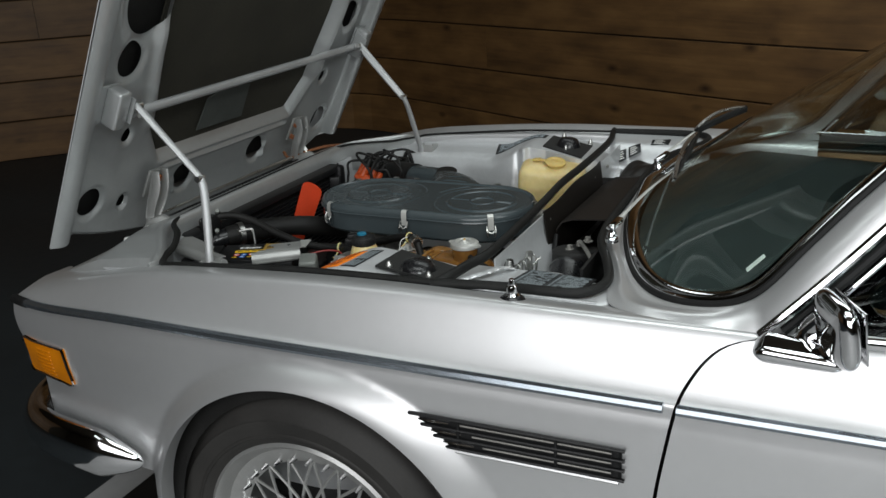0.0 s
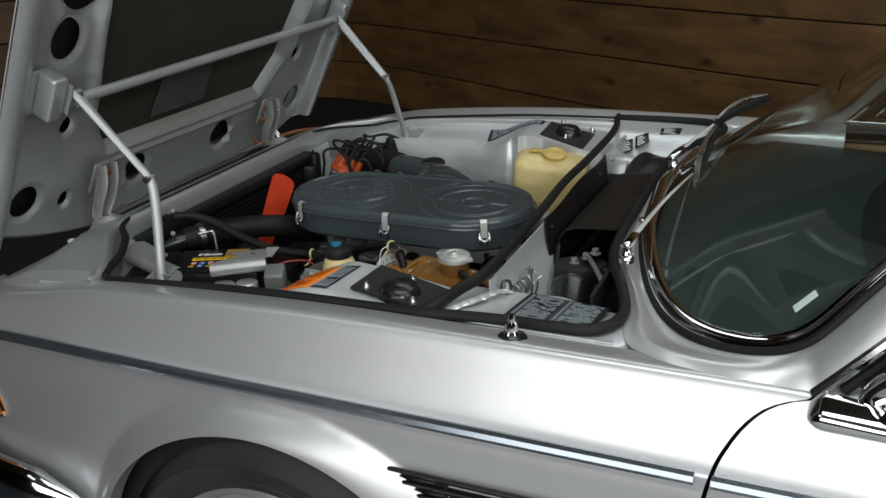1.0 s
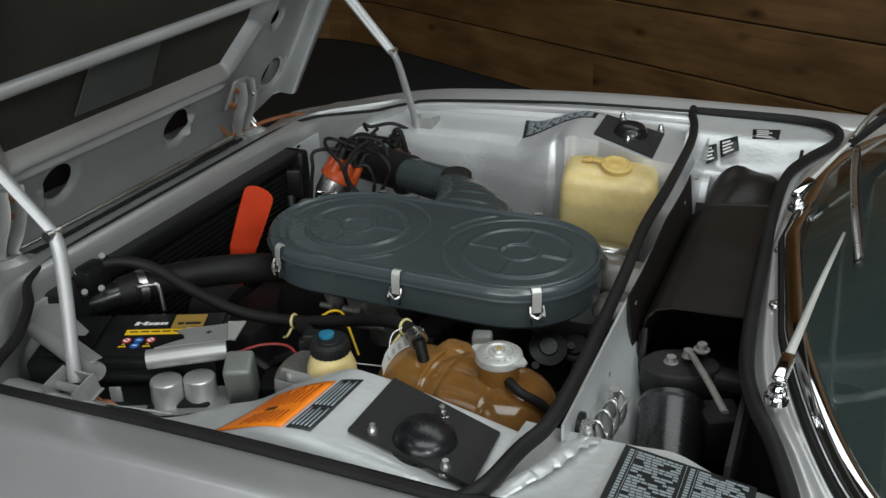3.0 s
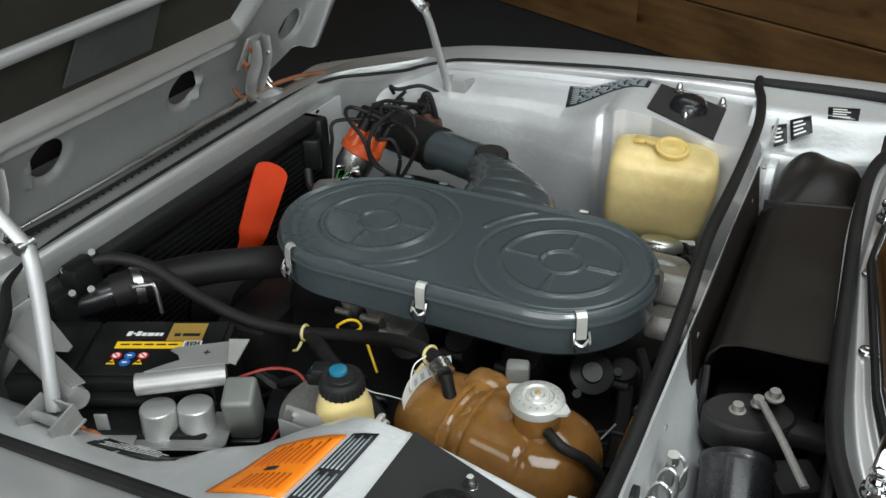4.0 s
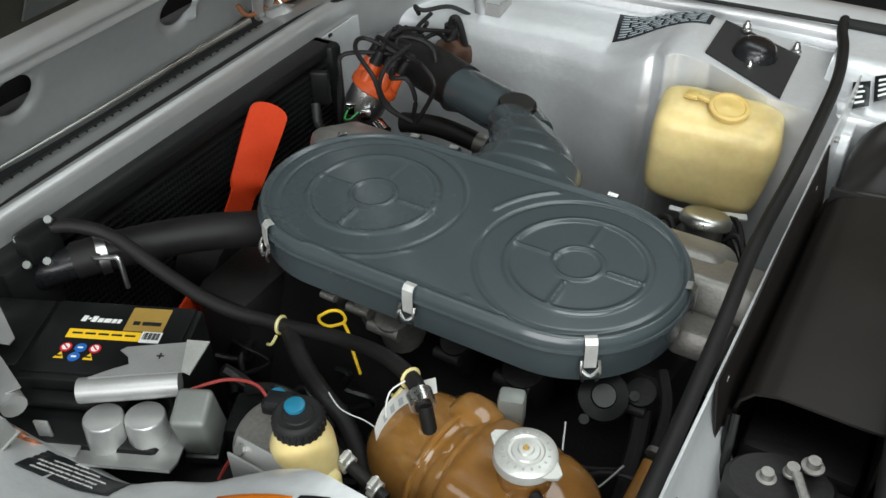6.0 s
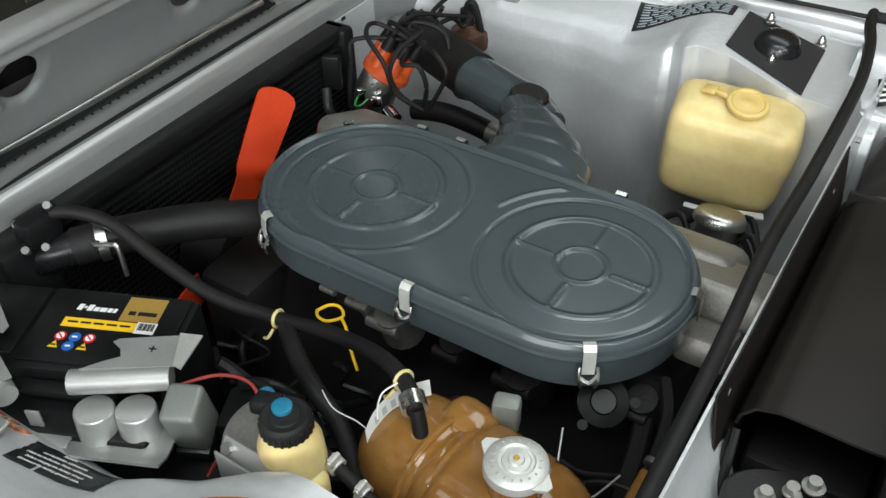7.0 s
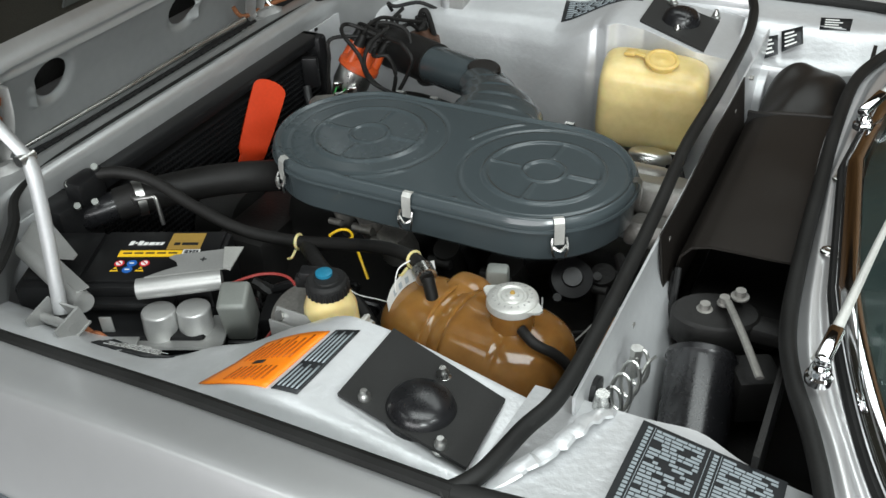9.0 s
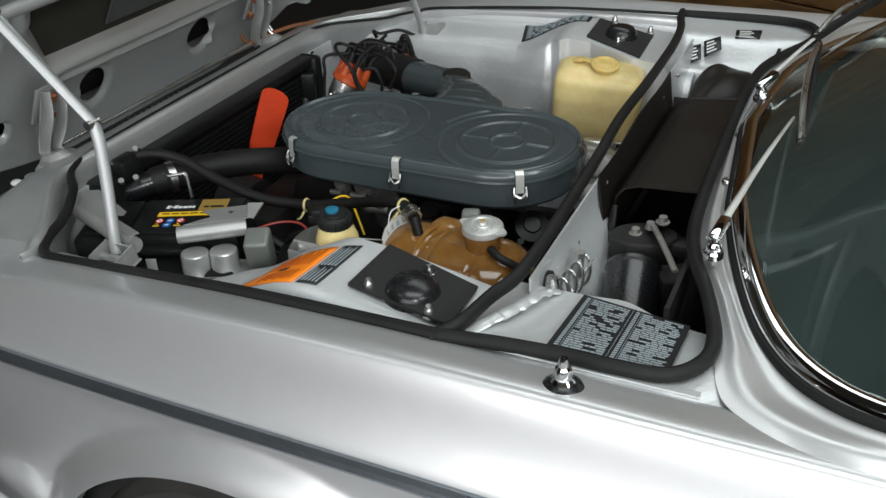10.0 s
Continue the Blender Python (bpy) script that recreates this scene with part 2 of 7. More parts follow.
def smooth_path(pts, k=6):
    pts = [Vector(p) for p in pts]
    if len(pts) < 3 or k <= 1:
        return pts
    out = []
    for i in range(len(pts) - 1):
        p0, p1, p2, p3 = pts[max(i - 1, 0)], pts[i], pts[i + 1], pts[min(i + 2, len(pts) - 1)]
        for j in range(k):
            t = j / k
            out.append(0.5 * ((2 * p1) + (p2 - p0) * t + (2 * p0 - 5 * p1 + 4 * p2 - p3) * t * t + (3 * p1 - p0 - 3 * p2 + p3) * t ** 3))
    return out + [pts[-1]]


def tube(bm, pts, r, seg=10, k=6, squash=1.0, radius=None, closed=False, up=(0, 0, 1)):
    """Tube along a smooth path; squash flattens it along up; radius(s) scales it along its length."""
    ps = smooth_path(pts + [pts[0]] if closed else pts, k)
    if closed:
        ps = ps[:-1]
    n, rings, ref = len(ps), [], Vector(up)
    for i, p in enumerate(ps):
        a, b = (ps[i - 1] if closed or i else p), (ps[(i + 1) % n] if closed or i < n - 1 else p)
        d = (b - a).normalized()
        side = d.cross(ref)
        if side.length < 1e-3:
            side = d.cross(Vector((1, 0, 0)))
        side.normalize()
        top = side.cross(d)
        s = r * (radius(i / (n - 1)) if radius else 1.0)
        rings.append([bm.verts.new(p + s * (math.cos(w) * side + squash * math.sin(w) * top)) for w in (2 * math.pi * j / seg for j in range(seg))])
    for i in range(n if closed else n - 1):
        a, b = rings[i], rings[(i + 1) % n]
        for j in range(seg):
            bm.faces.new((a[j], a[(j + 1) % seg], b[(j + 1) % seg], b[j]))
    if not closed:
        bm.faces.new(rings[0])
        bm.faces.new(rings[-1])
    return bm


def lathe(bm, prof, m, seg=32):
    """Turns a profile of (radius, height) about the z axis of m."""
    rings = []
    for r, h in prof:
        if r < 1e-5:
            rings.append([bm.verts.new(m @ Vector((0, 0, h)))])
        else:
            rings.append([bm.verts.new(m @ Vector((r * math.cos(w), r * math.sin(w), h))) for w in (2 * math.pi * j / seg for j in range(seg))])
    for a, b in zip(rings, rings[1:]):
        for j in range(seg):
            vs = [a[j % len(a)], a[(j + 1) % len(a)], b[(j + 1) % len(b)], b[j % len(b)]]
            vs = list(dict.fromkeys(vs))
            if len(vs) > 2:
                bm.faces.new(vs)
    return bm


def sheet(bm, fn, nu, nv, thick=0.0):
    """Surface fn(u, v) over the unit square; thick gives it a back at that distance along its normals."""
    g = [[Vector(fn(i / nu, j / nv)) for j in range(nv + 1)] for i in range(nu + 1)]
    top = [[bm.verts.new(p) for p in row] for row in g]
    for i in range(nu):
        for j in range(nv):
            bm.faces.new((top[i][j], top[i + 1][j], top[i + 1][j + 1], top[i][j + 1]))
    if thick:
        low = []
        for i in range(nu + 1):
            row = []
            for j in range(nv + 1):
                du = g[min(i + 1, nu)][j] - g[max(i - 1, 0)][j]
                dv = g[i][min(j + 1, nv)] - g[i][max(j - 1, 0)]
                row.append(bm.verts.new(g[i][j] + du.cross(dv).normalized() * thick))
            low.append(row)
        for i in range(nu):
            for j in range(nv):
                bm.faces.new((low[i][j], low[i][j + 1], low[i + 1][j + 1], low[i + 1][j]))
        for i in range(nu):
            bm.faces.new((top[i][0], low[i][0], low[i + 1][0], top[i + 1][0]))
            bm.faces.new((top[i][nv], top[i + 1][nv], low[i + 1][nv], low[i][nv]))
        for j in range(nv):
            bm.faces.new((top[0][j], top[0][j + 1], low[0][j + 1], low[0][j]))
            bm.faces.new((top[nu][j], low[nu][j], low[nu][j + 1], top[nu][j + 1]))
    return bm


def plate(bm, poly, thick, m=None):
    """Flat plate: polygon of (x, y) in the plane of m, thick along its z."""
    m = m or Matrix()
    a = [bm.verts.new(m @ Vector((x, y, 0))) for x, y in poly]
    b = [bm.verts.new(m @ Vector((x, y, thick))) for x, y in poly]
    bm.faces.new(a[::-1])
    bm.faces.new(b)
    for i in range(len(a)):
        j = (i + 1) % len(a)
        bm.faces.new((a[i], a[j], b[j], b[i]))
    return bm


def mirrored(bm):
    other = bm.copy()
    for v in other.verts:
        v.co.y = -v.co.y
    bmesh.ops.reverse_faces(other, faces=other.faces)
    return other


def lettering(name, text, size, m, mat, parent, label="", align="LEFT", stretch=1.0):
    cu = bpy.data.curves.new(name, "FONT")
    cu.body, cu.size, cu.align_x, cu.extrude, cu.resolution_u = text, size, align, 0.0002, 2
    tmp = new("tmp", cu)
    me = bpy.data.meshes.new_from_object(tmp.evaluated_get(bpy.context.evaluated_depsgraph_get()))
    bpy.data.objects.remove(tmp)
    me.transform(m @ Matrix.Diagonal((stretch, 1, 1, 1)))
    me.materials.clear()
    me.materials.append(mat)
    ob = new(name, me)
    ob.parent = parent
    if label:
        ob["label"] = label
    return ob


def ss(a, b, x):
    t = min(1.0, max(0.0, (x - a) / (b - a)))
    return t * t * (3 - 2 * t)


def lerp_table(tab, x):
    if x <= tab[0][0]:
        return tab[0][1]
    for (x0, y0), (x1, y1) in zip(tab, tab[1:]):
        if x <= x1:
            return y0 + (y1 - y0) * (x - x0) / (x1 - x0)
    return tab[-1][1]


# ---------------- the studio ----------------
WALL_LINE = [(-6.2, -3.5), (-6.3, -1.5), (-6.25, 0.4), (-5.75, 1.9), (-5.1, 2.76), (-4.75, 3.12), (-4.2, 3.68), (-3.6, 4.16), (-3.0, 4.36),
             (-2.55, 4.28), (-2.1, 4.08), (-1.0, 3.52), (0.0, 3.02), (0.65, 2.72), (1.6, 2.35), (2.8, 2.15), (4.5, 2.2), (6.2, 2.4)]
line = [Vector((*p, 0)) for p in WALL_LINE]
curve = smooth_path(line, 5)
floor_bm = bmesh.new()
plate(floor_bm, [(-6.6, -5.2), (6.6, -5.2), (6.6, 4.8), (-6.6, 4.8)], 0.1, Matrix.Translation((0, 0, -0.1)))
solo("floor", floor_bm, FLOORM, "dark polished concrete studio floor", "floor", kind="structure")
ceil_bm = bmesh.new()
plate(ceil_bm, [(-6.6, -5.2), (6.6, -5.2), (6.6, 4.8), (-6.6, 4.8)], 0.1, Matrix.Translation((0, 0, 3.5)))
solo("ceiling", ceil_bm, CEILM, "plain dark studio ceiling", "ceiling", kind="structure")
for nm, pts in (("wall_south", [(-6.6, -5.0), (6.6, -5.0)]), ("wall_east", [(6.3, -5.0), (6.3, 2.5)]), ("wall_west", [(-6.3, -5.0), (-6.3, -3.4)])):
    b = bmesh.new()
    a_, b_ = Vector((*pts[0], 0)), Vector((*pts[1], 0))
    box(b, ((b_ - a_).length, 0.1, 3.5), axes((a_ + b_) / 2 + Vector((0, 0, 1.75)), b_ - a_))
    solo(nm, b, CEILM, "plain dark painted studio wall", "wall", kind="structure")
stage = bmesh.new()
plate(stage, [(-1.15, -3.6), (5.2, -3.6), (5.2, 1.5), (-1.15, 1.5)], 0.004)
solo("stage_floor", stage, PLATFORM, "pale grey painted display floor under the car", "floor", kind="structure")
wall = bmesh.new()
outer = [p + Vector((-(curve[min(i + 1, len(curve) - 1)] - curve[max(i - 1, 0)]).normalized().y, (curve[min(i + 1, len(curve) - 1)] - curve[max(i - 1, 0)]).normalized().x, 0)) * 0.03 for i, p in enumerate(curve)]
sheet(wall, lambda u, v: outer[round(u * (len(outer) - 1))] + Vector((0, 0, v * 3.5)), len(outer) - 1, 1, -0.08)
wall_ob = solo("wall_north", wall, CEILM, "curved studio wall clad in wide stained pine planks", "wall", kind="structure")

# ---------------- the car: outer body ----------------
car = thing("car", "silver classic two-door coupe with its bonnet raised", "car")

WX, WZ, ARCH = -0.056, 0.419, 0.345       # arch centre and radius


def rise(x):
    t = max(0.0, min(1.1, (0.1 - x) / 0.93))
    return 1 - 0.84 * t ** 1.8


def plan(x):
    t = max(0.0, (-0.30 - x) / 0.53)
    return 1 - 0.105 * t ** 2.2 - 0.07 * ss(2.2, 3.3, x)


UPPER = [(-0.622, 0.868), (-0.622, 0.893), (-0.626, 0.901), (-0.636, 0.907), (-0.66, 0.913), (-0.685, 0.919), (-0.703, 0.9215), (-0.716, 0.918),
         (-0.735, 0.904), (-0.757, 0.883), (-0.777, 0.861), (-0.791, 0.844), (-0.799, 0.836), (-0.801, 0.828)]
UPPER = [(p.x, p.y) for p in smooth_path([Vector((*q, 0)) for q in UPPER], 3)]
LOWER = [(-0.801, 0.828), (-0.8, 0.822), (-0.806, 0.80), (-0.811, 0.76), (-0.813, 0.71), (-0.813, 0.65), (-0.811, 0.58), (-0.808, 0.5), (-0.803, 0.42), (-0.795, 0.33), (-0.78, 0.24), (-0.755, 0.19)]


def top_z(z, x):
    return 0.832 + (z - 0.832) * rise(x) if z > 0.832 else z


def skin_y(x, z):
    """Outer side of the body at x, z (near side, below the belt line)."""
    prof = sorted((zz, yy) for yy, zz in LOWER)
    return lerp_table(prof, z) * plan(x)


SEAM = [(p.x, p.y) for p in smooth_path([Vector(q) for q in ((0.19, 0.548, 0), (0.45, 0.551, 0), (0.60, 0.5545, 0), (0.684, 0.561, 0), (0.764, 0.573, 0), (0.836, 0.586, 0),
                                                             (0.869, 0.601, 0), (0.890, 0.617, 0), (0.905, 0.636, 0), (0.914, 0.660, 0), (0.919, 0.684, 0), (0.93, 0.69, 0))], 5)]


def seam_shift(z):
    """Where the gap between fender and door runs at height z."""
    return lerp_table(SEAM, z) - 0.5625


def fender():
    bm = bmesh.new()
    xs = sorted(set([round(v, 4) for v in [-0.832, -0.828, -0.822, -0.81, -0.79, -0.76, -0.71, -0.66, -0.6, -0.54, -0.5] + [-0.46 + 0.04 * k for k in range(18)] + [0.29, 0.32, 0.36, 0.4, 0.44, 0.48, 0.51, 0.54, 0.56]]))

    def at(x, y, z):
        w = ss(0.2, 0.56, x)
        yy = y * plan(x)
        zz = top_z(z, x)
        zz -= 0.034 * ss(-0.42, -0.86, x) * ss(0.6, 0.8, z)
        if z < 0.826:
            r = math.hypot(x - WX, z - WZ)
            yy -= 0.027 * (1.0 - min(1.0, max(0.0, r - ARCH) / (0.042 + 0.028 * ss(0.0, 0.30, x - WX))) ** 1.5)
        else:
            yy *= 1.0 - 0.02 * ss(-0.80, -0.832, x)
        nose = ss(-0.60, -0.832, x)
        return Vector((x + w * seam_shift(z if y < -0.702 else 0.93) + nose * (-0.010 + 0.064 * ss(0.81, 0.62, z)), yy, zz))
    rows = [[bm.verts.new(at(x, y, z)) for y, z in UPPER] for x in xs]
    for a, b in zip(rows, rows[1:]):
        for j in range(len(UPPER) - 1):
            bm.faces.new((a[j], b[j], b[j + 1], a[j + 1]))
    prof = sorted((zz, yy) for yy, zz in LOWER)
    zs = [0.828 - 0.008 * k for k in range(79)]
    fx = [xs[0], xs[1], xs[2]] + [-0.81 + 0.008 * k for k in range(171)] + [0.56]
    grid = {}
    for i, x in enumerate(fx):
        for j, z in enumerate(zs):
            dx, dz = x - WX, z - WZ
            r = math.hypot(dx, dz)
            px, pz = x, z
            if z < WZ and abs(dx) < ARCH:
                r, keep = abs(dx), abs(dx) > ARCH - 0.008
                px = WX + math.copysign(ARCH, dx) if keep else x
            else:
                keep = r > ARCH - 0.008
                if keep and r < ARCH:
                    px, pz = WX + dx / r * ARCH, WZ + dz / r * ARCH
            if keep and (x > WX or z > 0.36) and (x > -0.425 or z > 0.505):
                grid[i, j] = bm.verts.new(at(px, lerp_table(prof, pz), pz))
    for i in range(len(fx) - 1):
        for j in range(len(zs) - 1):
            vs = [grid[q] for q in ((i, j), (i + 1, j), (i + 1, j + 1), (i, j + 1)) if q in grid]
            if len(vs) >= 3:
                bm.faces.new(vs)
    bmesh.ops.remove_doubles(bm, verts=bm.verts, dist=0.0006)
    # rolled lip inside the arch
    lip = [e for e in bm.edges if e.is_boundary and all(abs(math.hypot(v.co.x - WX, v.co.z - WZ) - ARCH) < 0.012 and v.co.z > WZ - 0.01 for v in e.verts)]
    ext = bmesh.ops.extrude_edge_only(bm, edges=lip)
    for v in [g for g in ext["geom"] if isinstance(g, bmesh.types.BMVert)]:
        v.co.y += 0.035
    return bm


def waist(p):
    """Draws the flank of the body in towards its true half-width; the crown blends into it."""
    sg = 1.0 if p[1] > 0 else -1.0
    k = 1.0 + 0.039 * ss(0.665, 0.80, abs(p[1]))
    hub = Vector((0.7926, sg * 1.993, 1.5033))
    return hub + (Vector(p) - hub) * k


def drawn_in(bm):
    for v in bm.verts:
        v.co = waist(v.co)
    return bm


WAIST = Matrix.Translation((0.7926, -1.993, 1.5033)) @ Matrix.Scale(1.039, 4) @ Matrix.Translation((-0.7926, 1.993, -1.5033))
near = drawn_in(fender())
far = mirrored(near)
for b, nm in ((near, "front_fender"), (far, "front_fender")):
    o = part(nm, b, PAINT, car, "silver metallic front fender", angle=50)
    shell(o, 0.003, -1)

# belt trim strips
for sgn in (1, -1):
    b = bmesh.new()
    tube(b, [(x, sgn * (-0.803) * plan(x) - sgn * 0.0015, 0.8335 - 0.034 * ss(-0.42, -0.86, x)) for x in (-0.812, -0.77, -0.7, -0.6, -0.45, -0.2, 0.1, 0.35, 0.568)], 0.0095, 8, 4, squash=0.9)
    drawn_in(b)
    part("belt_trim", b, TRIM, car, "bright metal belt-line trim strip")
    b = bmesh.new()
    tube(b, [(x, sgn * (-0.8045), 0.833) for x in (0.588, 0.9, 1.3, 1.9)], 0.0095, 8, 3, squash=0.9)
    drawn_in(b)
    part("belt_trim", b, TRIM, car, "bright metal belt-line trim strip")


for sgn in (1, -1):
    b = bmesh.new()
    tube(b, [(x, sgn * (-0.804) * plan(x) - sgn * 0.0025, 0.8335 - 0.034 * ss(-0.42, -0.86, x)) for x in (-0.826, -0.81, -0.795, -0.772)], 0.0104, 10, 3)
    part("trim_end_cap", drawn_in(b), RUBBER, car, "black trim end cap")

# doors and rear body
def side_body(x0, x1, lower0):
    bm = bmesh.new()
    prof = UPPER[18:] + LOWER[1:]

    def fn(u, v):
        k = v * (len(prof) - 1)
        i = min(int(k), len(prof) - 2)
        y, z = [a + (b_ - a) * (k - i) for a, b_ in zip(prof[i], prof[i + 1])]
        xa = x0 + (seam_shift(z) + 0.0055 if lower0 else 0)
        x = xa + (x1 - xa) * u
        if not lower0:
            r = math.hypot(x - 2.51, z - WZ)
        return (x, y * plan(x), z)
    sheet(bm, fn, 14, len(prof) - 1)
    return bm


for sgn in (1, -1):
    b = drawn_in(side_body(0.56, 1.75, True))
    if sgn < 0:
        b = mirrored(b)
    o = part("door", b, PAINT, car, "silver metallic door")
    shell(o, 0.003, -1)
    b = drawn_in(side_body(1.756, 3.25, False))
    if sgn < 0:
        b = mirrored(b)
    o = part("rear_quarter_panel", b, PAINT, car, "silver metallic rear quarter")
    shell(o, 0.003, -1)

# tail, boot lid, roof, belly
b = bmesh.new()
sheet(b, lambda u, v: (2.45 + 0.85 * v - 0.03 * (2 * u - 1) ** 2, (2 * u - 1) * 0.69, 0.925 - 0.05 * v * v), 12, 6, 0.004)
part("boot_lid", b, PAINT, car)
b = bmesh.new()
sheet(b, lambda u, v: (3.27 - 0.04 * (2 * u - 1) ** 2 + 0.03 * math.sin(math.pi * v), (2 * u - 1) * 0.75, 0.22 + 0.66 * v), 12, 6, 0.004)
part("tail_panel", b, PAINT, car)
b = bmesh.new()
sheet(b, lambda u, v: (0.985 + 1.005 * v, (2 * u - 1) * (0.56 - 0.02 * v), 1.325 + 0.03 * math.sin(math.pi * v) - 0.035 * (2 * u - 1) ** 4), 16, 10, -0.02)
part("roof", b, PAINT, car)
b = bmesh.new()
box(b, (3.9, 1.46, 0.02), Matrix.Translation((1.2, 0, 0.235)))
part("underbody", b, GRIME_SHADE, car)

# nose panel with a dark grille
b = bmesh.new()
sheet(b, lambda u, v: (-0.82 - 0.035 * math.cos((u - 0.5) * math.pi), (2 * u - 1) * 0.675, 0.40 + 0.38 * v), 20, 6, 0.004)
part("nose_panel", b, PAINT, car)
b = bmesh.new()
box(b, (0.03, 0.66, 0.16), Matrix.Translation((-0.865, 0, 0.60)), 0.008)
part("grille", b, BLACK, car, "black slatted grille")

# slam panel between the fenders, in front of the bay
for_panel = [(-0.656, 0.80), (-0.655, 0.872), (-0.658, 0.882), (-0.663, 0.886), (-0.669, 0.885), (-0.676, 0.880), (-0.690, 0.876), (-0.74, 0.862), (-0.78, 0.833), (-0.82, 0.812), (-0.845, 0.80), (-0.86, 0.77)]


def slam(u, v):
    k = v * (len(for_panel) - 1)
    i = min(int(k), len(for_panel) - 2)
    x, z = [a + (c - a) * (k - i) for a, c in zip(for_panel[i], for_panel[i + 1])]
    y = (2 * u - 1)
    a = abs(y)
    corner = ss(0.62, 0.98, a)
    return (x + corner * 0.135 * (1 - ss(0.4, 0.8, v)), y * (0.634 - 0.030 * ss(0.6, 1.0, v)), z - 0.004 * corner - 0.045 * ss(0.94, 1.0, a) * ss(0.15, 0.45, v))


b = bmesh.new()
sheet(b, slam, 110, 33, 0.003)
# same silver as the bay, its shade put into the darker colour
part("slam_panel", b, SHADED_SILVER, car, "silver front cross panel ahead of the engine bay")

# bay tub: inner fenders with shelf, firewall, front support, floor
SHELF = [(0.624, 0.892), (0.618, 0.872), (0.604, 0.866), (0.57, 0.862), (0.53, 0.853), (0.505, 0.842), (0.49, 0.82), (0.48, 0.78), (0.472, 0.70), (0.465, 0.60), (0.46, 0.45), (0.46, 0.25)]


SHELF_NEAR = [(0.624, 0.892), (0.618, 0.872), (0.606, 0.864), (0.575, 0.849), (0.535, 0.818), (0.508, 0.796), (0.492, 0.776), (0.482, 0.75), (0.472, 0.70), (0.465, 0.60), (0.46, 0.45), (0.46, 0.25)]


def inner_fender(sgn):
    shelf = SHELF

    def fn(u, v):
        x = -0.66 + 0.86 * u
        k = v * (len(shelf) - 1)
        i = min(int(k), len(shelf) - 2)
        y, z = [a + (c - a) * (k - i) for a, c in zip(shelf[i], shelf[i + 1])]
        if sgn < 0:
            low = [a + (c - a) * (k - i) for a, c in zip(SHELF_NEAR[i], SHELF_NEAR[i + 1])]
            w = ss(-0.21, -0.33, x)
            y, z = y + (low[0] - y) * w, z + (low[1] - z) * w
        if z > 0.83:
            z = top_z(z, x) if v > 0.12 else top_z(z, x) - 0.004
        # strut tower
        tower = ss(-0.110, -0.080, x) if sgn > 0 else ss(-0.205, -0.075, x)
        ramp = ss(-0.21, -0.065, x) if sgn > 0 else ss(-0.225, -0.070, x)
        if z > 0.8:
            z += ramp * (1 - ss(0.14, 0.18, x)) * ss(0.612, 0.585, y) * (0.8865 - 0.095 * (x - 0.03) + 0.05 * (y - 0.5) - z)
        y -= (0.040 + 0.42 * max(0.0, min(0.10, x + 0.02)) if sgn > 0 else 0.036 - 0.13 * max(0.0, x + 0.02)) * tower * ss(0.56, 0.505, y)
        if sgn > 0:
            y -= (0.010 * math.exp(-((x + 0.084) / 0.009) ** 2) - 0.006 * math.exp(-((x + 0.108) / 0.008) ** 2)) * ss(0.59, 0.53, y)
        y -= 0.035 * ss(-0.30, -0.12, x) * (1 - tower) * ss(0.54, 0.49, y)
        return (x, sgn * y, z)
    return fn


for sgn in (1, -1):
    b = bmesh.new()
    sheet(b, inner_fender(sgn), 240, 60)
    o = part("inner_fender", b, BAY, car, "silver painted inner wing with strut tower", angle=60)
    md = o.modifiers.new("thickness", "SOLIDIFY")
    md.thickness, md.offset = 0.002, 0.0

b = bmesh.new()
sheet(b, lambda u, v: (0.186 + 0.050 * ss(0.02, 0.16, 0.700 * v) * ss(-0.10, -0.20, -0.48 + 0.96 * u), -0.48 + 0.96 * u, 0.908 - 0.700 * v), 48, 40, 0.003)
part("firewall", b, BAY, car, "silver painted firewall")
b = bmesh.new()
for y0, y1 in ((-0.60, -0.335), (0.315, 0.60)):
    box(b, (0.004, y1 - y0, 0.45), Matrix.Translation((-0.648, (y0 + y1) / 2, 0.62)))
box(b, (0.004, 1.2, 0.12), Matrix.Translation((-0.648, 0, 0.40)))
part("radiator_support", b, BAY, car)
for z_ in (0.842, 0.824, 0.796):
    b = bmesh.new()
    box(b, (0.004, 0.010, 0.006), Matrix.Translation((-0.6455, 0.336, z_)), 0.0015)
    part("support_slot", b, GRIME_SHADE, car)
b = bmesh.new()
box(b, (0.9, 1.0, 0.01), Matrix.Translation((-0.24, 0, 0.28)))
part("bay_undertray", b, GRIME_SHADE, car)

